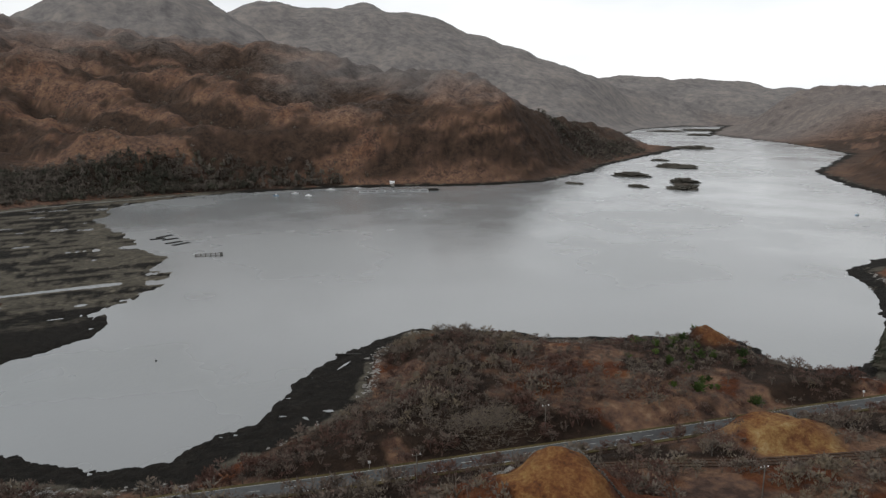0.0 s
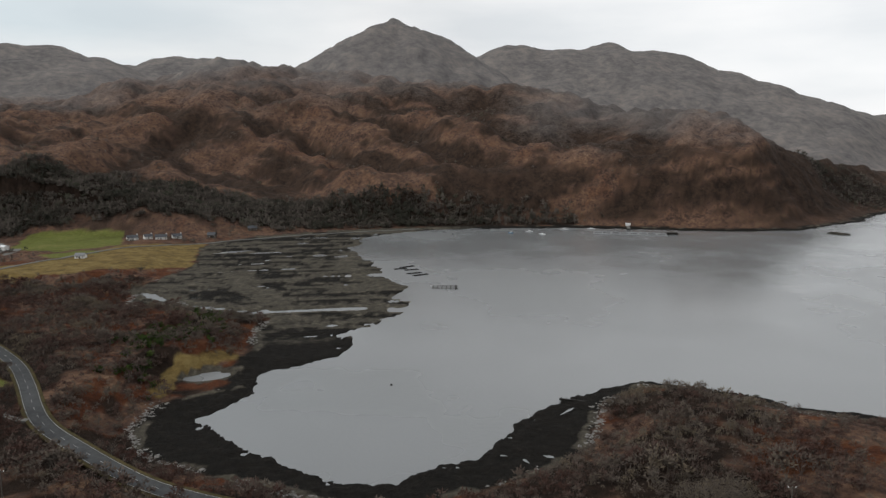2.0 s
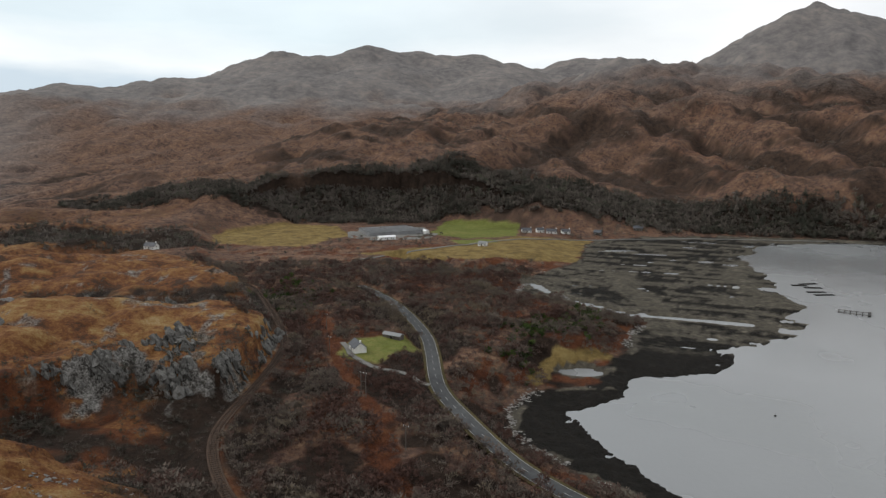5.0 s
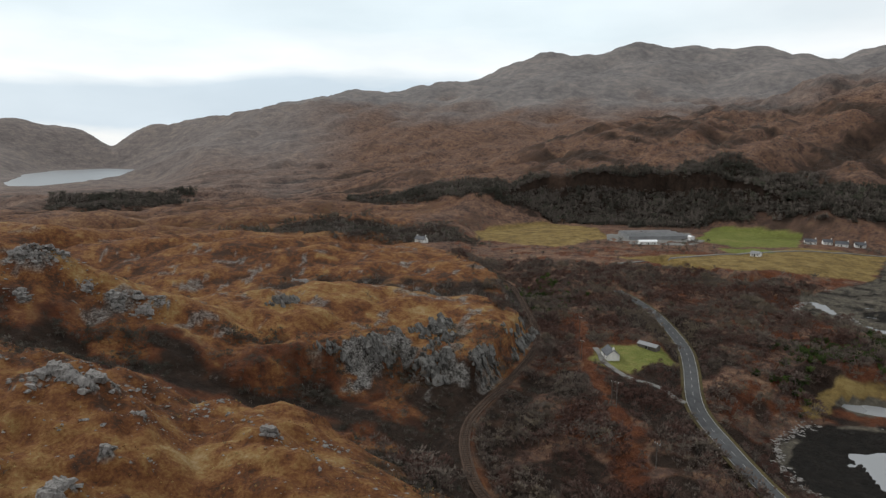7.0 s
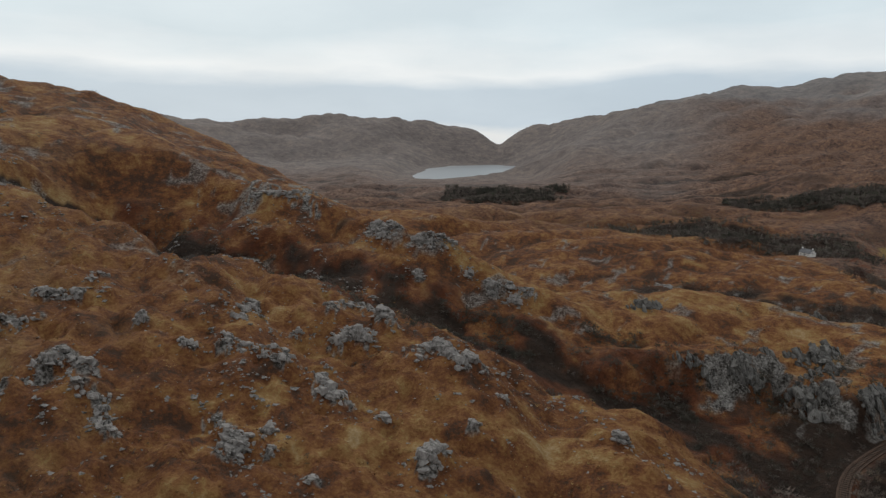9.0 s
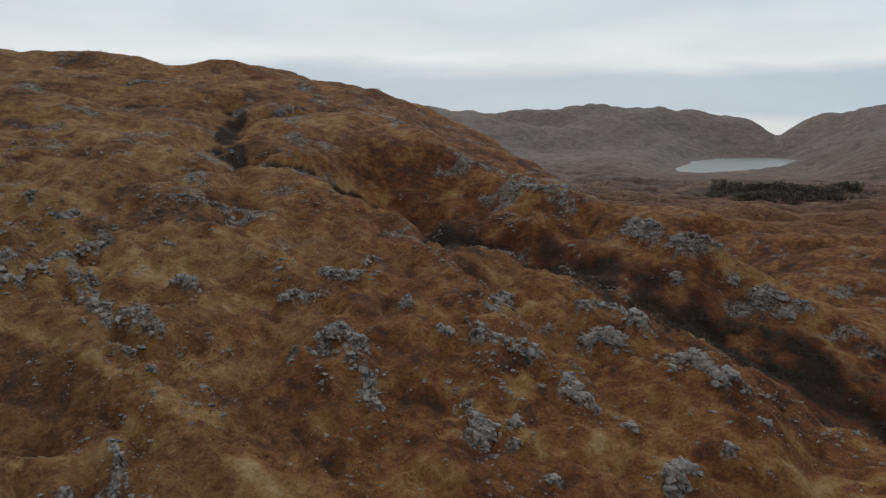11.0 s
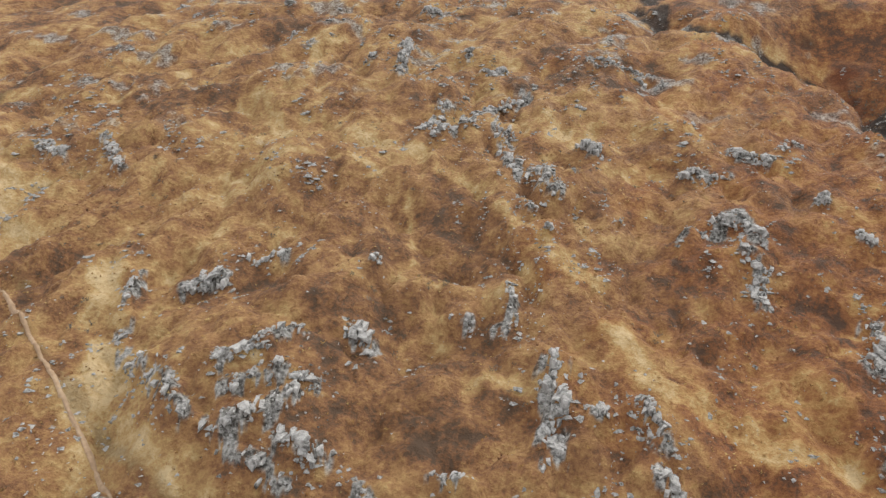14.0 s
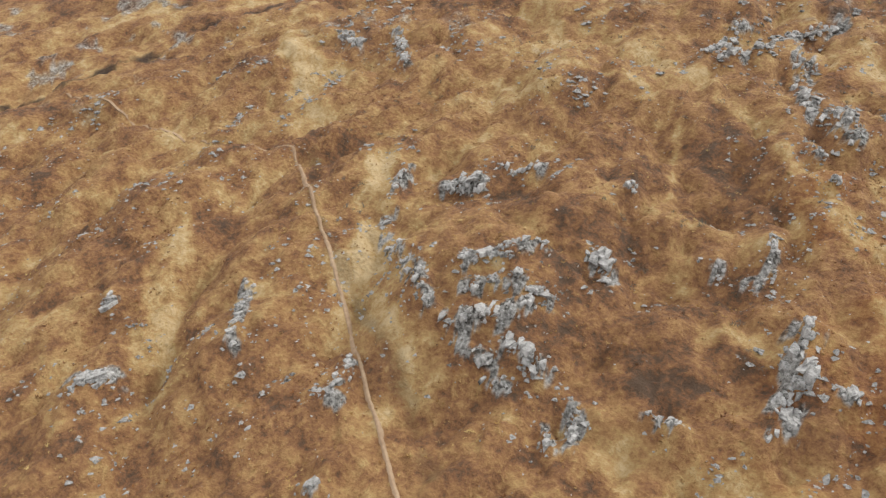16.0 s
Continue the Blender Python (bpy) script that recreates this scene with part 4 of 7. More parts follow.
STRAW_C = [(1.9, -103.9, -314.3, -114.7, -315.8), (1.9, -79.3, -325.6, -77.5, -315.3), (2.2, -87.4, -322.2, -85.2, -311.2), (1.4, -68.0, -336.6), (1.7, -36.2, -306.9, -37.6, -266.1), (1.5, -164.6, -213.2, -149.0, -197.7), (1.3, -41.9, -119.8), (2.0, -56.7, -131.9, -61.5, -126.6), (2.4, -110.1, -97.4, -119.5, -94.5), (2.2, -67.8, -110.9), (1.8, -186.9, -162.9, -179.2, -150.6), (1.7, -164.2, -213.8, -147.3, -193.4), (3.4, -103.6, -99.3, -112.1, -85.4), (2.2, -186.2, -158.4, -180.1, -149.1), (2.7, -199.8, -187.2, -190.2, -171.3)]
STRAW = STRAW_A + STRAW_B + STRAW_C
DEER_GRASS_A = [(3.1, 107.6, -111.2), (6.5, 35.6, -144.5, 25.6, -130.4), (7.3, -6.6, -132.2, -11.8, -125.3), (4.7, 19.8, -83.0, 10.0, -84.2), (3.5, 61.9, -105.2), (5.3, 30.3, -202.3), (3.9, 108.5, -110.0), (4.3, 106.2, -73.3), (2.8, 75.2, -41.3), (3.9, 29.8, -86.5), (5.5, -7.4, -128.4, -18.4, -129.4), (4.9, 44.6, -123.8), (4.1, -32.4, -116.4), (3.4, 14.3, -90.0), (3.7, -6.6, -130.5), (8.4, -80.8, -330.9, -102.3, -327.3), (3.5, -30.9, -120.4), (4.2, -164.2, -192.3, -181.7, -160.8), (3.6, -141.6, -225.6, -126.3, -232.7), (4.0, -192.6, -140.4, -199.9, -127.2, -203.7, -109.6), (2.1, -211.5, -134.4, -224.2, -100.0)]
DEER_GRASS_B = [(5.0, 58.0, -84.0, 42.0, -89.0, 31.0, -91.0), (5.5, 66.0, -110.0, 44.0, -105.0, 34.0, -109.0), (4.5, 24.0, -97.0, 18.0, -108.0), (3.5, 34.0, -84.0, 44.0, -68.0)]
DEER_GRASS = DEER_GRASS_A + DEER_GRASS_B


def swathe(runs, x, y, edge):
    """Cover along runs of differing breadth, with an uneven edge."""
    best = np.zeros(x.shape)
    for breadth, *flat in runs:
        run = pairs(flat)
        d = along(run, x, y)[0] if len(run) > 1 else np.hypot(x - run[0][0], y - run[0][1])
        best = np.maximum(best, smooth(1.6, 0.3, d / breadth + edge))
    return best


def zones(x, y, h, sea, turf, r, az, steep):
    """What covers the ground where: shares of shore, marsh, field, gold grass, bracken, rock, wood floor and
    haze-greyed far hills.
    """
    n1, n2, n3, n4 = fbm(x, y, 55, 4, 0.55, 11.0), fbm(x, y, 22, 4, 0.55, 31.0), fbm(x, y, 220, 4, 0.5, 51.0), fbm(x, y, 8, 3, 0.6, 71.0)
    low = signed(LOW, x, y)
    shore = smooth(1.5, -1.5, turf + 2.5 * n2)
    # share grows with height and distance, standing in for haze in the colour
    upland_haze = np.maximum(smooth(40, 370, h + 80 * n3) * smooth(900, 1550, r), smooth(66, 58, az) * smooth(1750, 2200, r) * np.maximum(0.62 + 0.38 * smooth(20, 27, az), smooth(3200, 3800, r)))
    upland_haze = np.maximum(upland_haze, (0.42 + 0.2 * smooth(1300, 2300, r)) * smooth(600, 1200, r) * smooth(112, 126, az))
    upland_haze = np.maximum(upland_haze, 0.55 * smooth(62, 50, az) * smooth(45, 150, h + 50 * n3) * smooth(850, 1000, r))
    hill = smooth(-6, 6, low) * smooth(1000, 500, r) * (1 - shore) * smooth(97, 106, az)
    gully, _ = along(GULLY, x, y)
    rusty = smooth(26, 10, gully + 30 * n2) * smooth(-4, 2, low)
    hill = hill * (1 - rusty)
    gold = hill * smooth(-0.3, 0.3, n1 * 0.5 + 0.8 * n2) * (0.35 + 0.65 * smooth(420, 200, r))
    gold = np.maximum(gold, 0.9 * smooth(15, 5, np.hypot(x + 60, y - 100) + 14 * n2) + 0.7 * smooth(20, 8, np.hypot(x + 52, y - 191) + 16 * n2) + 0.7 * smooth(14, 8, np.hypot(x + 92, y - 262)))
    bracken = smooth(-0.2, 0.25, n2 + 0.5 * n3 + 0.3 * n4) * (1 - shore) * (0.2 + 0.8 * smooth(1000, 350, r))
    bracken = np.maximum(np.maximum(bracken, rusty), smooth(42, 26, np.hypot(x + 62, y - 104) + 20 * n2))
    strip_d, _ = along([(-383, -80), (-323, -58), (-271, -43), (-235, -31), (-196, -21), (-176, -12)], x, y)
    red = smooth(6, 2, strip_d + 7 * n2)
    wood = 0.9 * smooth(4, -6, low) * smooth(480, 400, r) * smooth(-0.22, 0.16, n1 + 0.4 * n2) * (1 - shore) * (1 - red) * (1 - smooth(42, 26, np.hypot(x + 62, y - 104) + 20 * n2))
    for line, half in (([(-299, 44), (-302, 56), (-294, 68)], 9), ([(-508, -22), (-497, 20), (-486, 50)], 9), ([(-335, 62), (-342, 50)], 10)):
        red = np.maximum(red, smooth(half, 0.4 * half, along(line, x, y)[0] + 8 * n2))
    wood = wood * (1 - red)
    bracken = np.maximum(bracken, red)
    for area in WOODS:
        wood = np.maximum(wood, smooth(12, -14, signed(area, x, y) + 26 * n2))
    silt = shore * smooth(330, 400, r) * smooth(100, 90, az) * smooth(56, 62, az) * (0.2 + 0.8 * smooth(-0.22, 0.32, fbm((0.34 * x + 0.94 * y) * 0.24, (0.94 * x - 0.34 * y + 16 * fbm(x, y, 130, 2, 0.5, 28.0)) * 3.0, 34, 4, 0.62, 27.0) + 0.5 * n4))
    silt = np.maximum(silt, shore * smooth(4, 1, np.abs(turf + 2)) * smooth(-0.2, 0.15, n2))
    field, marsh = np.zeros_like(h), np.zeros_like(h)
    for area in FIELDS:
        field = np.maximum(field, smooth(3, -3, signed(area, x, y) + 4 * n2))
    marsh = np.maximum(marsh, smooth(6, 2.5, along(POND_BANK, x, y)[0] + 3 * n4))
    silt = np.maximum(silt, smooth(13, 8, np.hypot((x - POND[0]) / 1.0, (y - POND[1]) / 1.5) + 5 * n4) * (h < 2.2))
    for line in CHANNELS + BARS:
        silt = np.maximum(silt, smooth(15, 6, along(line, x, y)[0] + 10 * n2) * (h < 2.6) * (r > 330))
    for area in MARSHES:
        marsh = np.maximum(marsh, smooth(5, -5, signed(area, x, y) + 10 * n2))
    crag_d = along(CRAG_HILL, x, y)[0]
    crag = smooth(100, 88, crag_d) * smooth(50, 62, crag_d) * smooth(125, 119, az) + 0.05 * smooth(42, 32, along(CRAG_HILL_B, x, y)[0])
    rock = smooth(0.5, 0.85, steep + 0.5 * n4 + 0.3 * n2 + 0.15 * crag) * smooth(700, 450, r) * smooth(12, 20, h) * np.clip(0.12 + crag, 0, 1) * np.maximum(smooth(-0.15, 0.2, n2), 0.5 * crag * smooth(-0.02, 0.3, n4 + 0.6 * n2))
    ledge, straw = np.zeros_like(h), np.zeros_like(h)
    near = np.nonzero((r < 420) & (low > -5) & (az > 108) & (az < 265))[0]
    nx, ny = x[near], y[near]
    rust = np.zeros_like(h)
    ledge[near], straw[near], rust[near] = ledges(nx, ny), 0.85 * swathe(STRAW, nx, ny, 1.2 * n2[near] + 1.2 * n4[near]), swathe(DEER_GRASS, nx, ny, 1.1 * n2[near] + 0.9 * n4[near])
    rock = np.maximum(rock, smooth(0.25, 0.9, ledge * (0.75 + 3.0 * fbm(x * 2.2, y * 0.8, 5, 3, 0.6, 97.0))) * 0.9)
    # crag tops paler: gold grass, with the light on them put into the colour
    crown = np.maximum(smooth(62, 30, crag_d + 16 * n2), smooth(20, 6, along(CRAG_HILL_B, x, y)[0] + 14 * n2)) * smooth(-2, 6, low)
    straw = np.maximum(straw, 0.42 * crown)
    bare = smooth(0.22, 0.42, fbm(x * 0.9, y * 1.5, 24, 4, 0.62, 87.0) + 0.2 * n1) * smooth(150, 260, r) * hill * smooth(700, 520, r)
    rock = np.maximum(rock, 0.62 * bare)
    rust = np.maximum(rust, hill * 0.9 * smooth(0.02, 0.34, fbm(x * 1.3, y * 0.8, 34, 4, 0.6, 66.0)) * smooth(130, 240, r))
    crease = domes(x, y) + 0.35 * (lumpy(x, y, 17, 3, 0.5, 4.9) - 0.6)
    straw = np.maximum(straw, hill * smooth(0.42, 0.2, crease + 0.25 * n2) * 0.55)
    # upper slope paler with distance: yellow grass, with haze put into the colour
    straw = np.maximum(straw, 0.5 * hill * smooth(150, 290, r) * smooth(172, 190, az) * smooth(-0.35, 0.25, n2 + 0.5 * n1))
    straw = np.maximum(straw, hill * smooth(0.24, 0.45, fbm(x * 1.4, y * 0.7, 15, 4, 0.55, 83.0) + 0.2 * n1) * 0.4) * (1 - 0.8 * rust)
    # swell crests paler and hollows darker: relief shading put into the cover colours
    sw = swells(r, az) + 0.12 * n2
    broad = smooth(190, 300, r) * smooth(108, 118, az) * smooth(-4, 6, low)
    straw = np.maximum(straw, 0.4 * hill * broad * smooth(0.66, 0.85, sw))
    rust = np.maximum(rust, hill * broad * smooth(0.5, 0.28, sw))
    u, v = (0.55 * x + 0.83 * y), (0.83 * x - 0.55 * y)
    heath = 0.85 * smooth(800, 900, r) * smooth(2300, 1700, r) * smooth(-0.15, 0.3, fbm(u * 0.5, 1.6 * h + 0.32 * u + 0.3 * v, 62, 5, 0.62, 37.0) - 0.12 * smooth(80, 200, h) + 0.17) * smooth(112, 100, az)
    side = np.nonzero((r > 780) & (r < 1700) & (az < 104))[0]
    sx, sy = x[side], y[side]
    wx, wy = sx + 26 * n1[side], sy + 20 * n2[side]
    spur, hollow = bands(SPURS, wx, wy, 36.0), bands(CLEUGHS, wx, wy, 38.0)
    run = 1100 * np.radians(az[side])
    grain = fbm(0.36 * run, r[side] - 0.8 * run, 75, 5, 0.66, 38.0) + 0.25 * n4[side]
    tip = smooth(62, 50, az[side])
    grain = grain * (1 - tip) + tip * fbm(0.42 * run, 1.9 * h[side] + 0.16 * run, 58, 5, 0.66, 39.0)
    # hollows darker, spurs lighter: relief shading put in along with the heather
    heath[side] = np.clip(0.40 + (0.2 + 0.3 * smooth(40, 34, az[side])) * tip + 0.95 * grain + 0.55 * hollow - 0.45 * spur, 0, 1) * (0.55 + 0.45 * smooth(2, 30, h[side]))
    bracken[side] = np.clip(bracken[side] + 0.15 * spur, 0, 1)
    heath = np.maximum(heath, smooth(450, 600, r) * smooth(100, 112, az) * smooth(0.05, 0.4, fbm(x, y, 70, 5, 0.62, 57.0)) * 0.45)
    # hollows, burns and gully: dark growth, their shade put into the colour
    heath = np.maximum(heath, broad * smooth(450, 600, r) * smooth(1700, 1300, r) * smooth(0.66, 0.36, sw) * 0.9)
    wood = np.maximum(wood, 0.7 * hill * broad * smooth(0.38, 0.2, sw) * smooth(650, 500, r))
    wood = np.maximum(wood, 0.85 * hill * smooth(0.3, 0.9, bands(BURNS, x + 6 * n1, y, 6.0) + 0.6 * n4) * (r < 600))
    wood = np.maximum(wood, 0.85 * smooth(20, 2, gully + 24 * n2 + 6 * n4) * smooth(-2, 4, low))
    # dark strip beside the dyke: its shadow side put into the ground colour
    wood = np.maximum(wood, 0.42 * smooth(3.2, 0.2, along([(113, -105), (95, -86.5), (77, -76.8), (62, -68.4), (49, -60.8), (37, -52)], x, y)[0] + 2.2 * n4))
    # a thin dark line over the far slope
    wood = np.maximum(wood, 0.7 * smooth(3.2, 0.3, along([(219, -82), (205, -95), (209, -115), (203, -140), (194, -169)], x, y)[0] + 3 * n4))
    wood = np.maximum(wood, 0.85 * smooth(24, 17, h + 8 * n2) * smooth(338, 352, r) * smooth(470, 430, r) * smooth(102, 106, az) * smooth(130, 124, az))
    rail, _ = along(RAIL, x, y)
    wood = np.maximum(wood, 0.85 * smooth(38, 16, rail + 26 * n2) * smooth(-2, 3, low) * smooth(96, 104, az) * smooth(124, 116, az) * smooth(272, 250, r))
    field, marsh = field * smooth(15, 10, h), marsh * smooth(13, 8, h)
    return {"shore": shore, "upland_haze": upland_haze, "gold": gold, "bracken": bracken, "wood": wood * (1 - field) * (1 - 0.9 * gold * (low < 0)), "field": field, "marsh": marsh * (1 - field), "rock": rock, "silt": silt, "straw": straw, "hill": hill, "heath": heath, "rust": rust, "grassy": 0.55 * smooth(164, 186, az + 22 * n2)}


ground = make_ground()


def make_water():
    bm = bmesh.new()
    bmesh.ops.create_circle(bm, cap_ends=True, segments=128, radius=4840)
    me = bpy.data.meshes.new("water")
    bm.to_mesh(me)
    bm.free()
    me.materials.append(WATER)
    return tagged(new("water", me), "calm silvery sea loch reflecting the overcast sky", "water", kind="structure")


make_water()


def make_lake():
    bm = bmesh.new()
    cx, cy = sum(p[0] for p in LAKE) / len(LAKE), sum(p[1] for p in LAKE) / len(LAKE)
    bm.faces.new([bm.verts.new((cx + 1.25 * (p[0] - cx), cy + 1.25 * (p[1] - cy), 0.4)) for p in LAKE])
    me = bpy.data.meshes.new("water_lake")
    bm.to_mesh(me)
    bm.free()
    me.materials.append(RUFFLED)
    return tagged(new("water_lake", me), "wind-ruffled silver lake between the far hills", "lake", kind="structure")


make_lake()

# ---- helpers for things ----
def part(name, bm, mat, parent=None, label="", flat=True):
    """Links a bmesh as one mesh object under a thing or a part."""
    me = bpy.data.meshes.new(name)
    bm.to_mesh(me)
    bm.free()
    me.materials.append(mat)
    if not flat:
        me.polygons.foreach_set("use_smooth", np.ones(len(me.polygons), bool))
    ob = new(name, me)
    if parent is not None:
        ob.parent = parent
    return tagged(ob, label)


def share(name, me, parent, m):
    ob = new(name, me)
    ob.parent, ob.matrix_basis = parent, m
    return ob


def z_at(x, y):
    return float(height(np.array([float(x)]), np.array([float(y)]))[0][0])


def box(bm, cx, cy, cz, sx, sy, sz, bevel=0.0):
    made = bmesh.ops.create_cube(bm, size=1.0, matrix=Matrix.Translation((cx, cy, cz)) @ Matrix.Diagonal((sx, sy, sz, 1)))
    if bevel:
        bmesh.ops.bevel(bm, geom=list({e for v in made["verts"] for e in v.link_edges}), offset=bevel, segments=1, affect="EDGES")


def rod(bm, p, q, r1, r2, sides=6):
    p, q = Vector(p), Vector(q)
    turn = (q - p).to_track_quat("Z", "Y").to_matrix().to_4x4()
    bmesh.ops.create_cone(bm, cap_ends=True, segments=sides, radius1=r1, radius2=r2, depth=(q - p).length, matrix=Matrix.Translation((p + q) / 2) @ turn)


def thing(name, x, y, z, turn, label, category, group=""):
    ob = new(name)
    ob.empty_display_size = 0.5
    ob.matrix_basis = pose(x, y, z, 0, 0, turn)
    return tagged(ob, label, category, group)


def raw_mesh(name, verts, faces, mat, smooth_shade=False, extra=None):
    """A mesh out of arrays of corners and triangles."""
    me = bpy.data.meshes.new(name)
    n = len(faces)
    me.vertices.add(len(verts))
    me.vertices.foreach_set("co", np.asarray(verts, np.float32).ravel())
    me.loops.add(n * 3)
    me.loops.foreach_set("vertex_index", np.asarray(faces, np.int32).ravel())
    me.polygons.add(n)
    me.polygons.foreach_set("loop_start", np.arange(n, dtype=np.int32) * 3)
    me.polygons.foreach_set("use_smooth", np.full(n, smooth_shade))
    me.update(calc_edges=True)
    for key, value in (extra or {}).items():
        me.attributes.new(key, "FLOAT", "POINT").data.foreach_set("value", np.asarray(value, np.float32))
    me.materials.append(mat)
    return me


# ---- roads and the railway ----
def spaced(line, step):
    """A smooth line through the points, cut into even steps."""
    pts = [Vector((p[0], p[1])) for p in line]
    fine = []
    for i in range(len(pts) - 1):
        a, b, c, d = pts[max(i - 1, 0)], pts[i], pts[i + 1], pts[min(i + 2, len(pts) - 1)]
        for k in range(24):
            t = k / 24
            fine.append(0.5 * (2 * b + (c - a) * t + (2 * a - 5 * b + 4 * c - d) * t * t + (3 * b - a - 3 * c + d) * t ** 3))
    fine.append(pts[-1])
    out, left = [fine[0]], step
    for p, q in zip(fine[:-1], fine[1:]):
        while (q - p).length >= left:
            p = p + (q - p).normalized() * left
            out.append(p)
            left = step
        left -= (q - p).length
    return out


def strip(name, line, z, half, mat, thick=0.3, offset=0.0, lift=0.0, skip=None):
    """A band of paving along a line, with sides; z None: laid on the ground."""
    bm = bmesh.new()
    prev = None
    for i, p in enumerate(line):
        d = (line[min(i + 1, len(line) - 1)] - line[max(i - 1, 0)]).normalized()
        n = Vector((-d.y, d.x))
        h = (z_at(p.x, p.y) + 0.25 if z is None else z) + lift
        l, r = p + n * (half + offset), p + n * (offset - half)
        row = [bm.verts.new((*l, h - thick)), bm.verts.new((*l, h)), bm.verts.new((*r, h)), bm.verts.new((*r, h - thick))]
        if prev and not (skip and skip(i)):
            for a in range(3):
                bm.faces.new((prev[a], prev[a + 1], row[a + 1], row[a]))
        prev = row
    bmesh.ops.delete(bm, geom=[v for v in bm.verts if not v.link_faces], context="VERTS")
    bmesh.ops.recalc_face_normals(bm, faces=bm.faces)
    return bm


road_line = spaced(ROAD, 4.0)
road = tagged(part("road", strip("road", road_line, ROAD_Z, 3.0, ASPHALT, 0.5), ASPHALT), "wet grey asphalt road with white lane markings", "road", kind="structure")
for off in (-2.8, 2.8):
    part("edge_line", strip("line", road_line, ROAD_Z, 0.06, PAINT, 0.05, off, 0.012), PAINT, road, "worn white edge line")
dash_line = spaced(ROAD, 3.0)
part("centre_line", strip("line", dash_line, ROAD_Z, 0.07, PAINT, 0.05, 0.0, 0.012, lambda i: i % 3), PAINT, road, "broken white centre line")
for off in (-3.6, 3.6):
    part("verge", strip("verge", road_line, ROAD_Z, 0.6, VERGE, 0.5, off, -0.06), VERGE, road, "short grass verge beside the asphalt")

rail_line = spaced(RAIL, 4.0)
railway = tagged(part("railway", strip("railway", rail_line, RAIL_Z, 1.75, BALLAST, 0.5), BALLAST), "single railway track on brown stained ballast", "railway", kind="structure")
for off in (-0.75, 0.75):
    part("rail", strip("rail", rail_line, RAIL_Z, 0.05, RUST, 0.2, off, 0.24), RUST, railway, "rusty steel rail")
bm = bmesh.new()
ties = spaced(RAIL, 1.4)
for a, b in zip(ties[:-1], ties[1:]):
    d = (b - a).normalized()
    m = Matrix.Translation((*a, RAIL_Z + 0.05)) @ Matrix.Rotation(math.atan2(d.y, d.x), 4, "Z") @ Matrix.Diagonal((0.26, 2.5, 0.14, 1))
    bmesh.ops.create_cube(bm, size=1.0, matrix=m)
tagged(part("sleepers", bm, SLEEPER, railway, "dark timber sleepers"), kind="stuff")

lane = [(-565, -82), (-590, -62), (-645, -12), (-690, 45), (-715, 90), (-732, 128), (-750, 190), (-758, 260), (-752, 330), (-745, 390)]
tagged(part("road_valley", strip("lane", spaced(lane, 6.0), None, 1.7, LANE, 1.2, 0.0, 0.2), LANE), "pale single-track road along the valley and shore", "road", kind="structure")
drive = [(-322, -54), (-312, -50), (-300, -46), (-288, -36), (-278, -22), (-272, -10)]
tagged(part("drive", strip("drive", spaced(drive, 3.0), None, 1.3, LANE, 0.8, 0.0, 0.1), LANE), "grey gravel drive to the cottage", "drive", kind="structure")

# ---- plants ----
def bush_shape(rng, stems, forks, lean, stem_w, twig_w, trunk=0.0):
    """Corners and triangles of a bare bush or tree crown, one metre high: stems that fan out and fork."""
    verts, faces = [], []

    def blade(p, q, w):
        side = np.cross(q - p, rng.normal(size=3))
        side = side / (np.linalg.norm(side) + 1e-9) * w
        n = len(verts)
        verts.extend((p - side, p + side, q))
        faces.append((n, n + 1, n + 2))

    for _ in range(stems):
        a, e = rng.uniform(0, 2 * np.pi), np.radians(rng.uniform(*lean))
        d = np.array([np.cos(a) * np.cos(e), np.sin(a) * np.cos(e), np.sin(e)])
        p = np.array([rng.normal() * 0.04, rng.normal() * 0.04, trunk])
        length = (1 - trunk) * rng.uniform(0.65, 1.0)
        q = p + d * length * 0.55
        blade(p, p + d * length * 0.85, stem_w)
        for _ in range(forks):
            s = p + d * length * rng.uniform(0.25, 0.75)
            f = d * 0.5 + rng.normal(size=3) * 0.45 + np.array([0, 0, 0.35])
            blade(s, s + f / np.linalg.norm(f) * length * rng.uniform(0.25, 0.5), twig_w)
    v = np.array(verts)
    v[:, 2] = np.maximum(v[:, 2], 0.0)
    return v, np.array(faces)


def crown_shape(rng, n, length, width):
    """A rounded bare crown, one metre high: short twigs fanning out of an uneven ball."""
    verts, faces = [], []
    lobes = rng.normal(0, 0.13, (3, 3)) + (0, 0, 0.52)
    for i in range(n):
        c = lobes[rng.randint(3)]
        d = rng.normal(size=3)
        d = d / np.linalg.norm(d)
        d[2] = abs(d[2]) * 0.9 + d[2] * 0.1
        p = c + d * (0.30, 0.30, 0.26) * rng.uniform(0.3, 1.0)
        f = d + rng.normal(0, 0.5, 3) + (0, 0, 0.35)
        f = f / np.linalg.norm(f) * length * rng.uniform(0.6, 1.2)
        side = np.cross(f, rng.normal(size=3))
        side = side / (np.linalg.norm(side) + 1e-9) * width
        k = len(verts)
        verts.extend((p - side, p + side, p + f))
        faces.append((k, k + 1, k + 2))
    for _ in range(4):
        k = len(verts)
        a = rng.uniform(0, 6.28)
        verts.extend(((-0.02, 0, 0), (0.02, 0.01, 0), (0.2 * np.cos(a), 0.2 * np.sin(a), 0.6)))
        faces.append((k, k + 1, k + 2))
    return np.array(verts, float), np.array(faces)


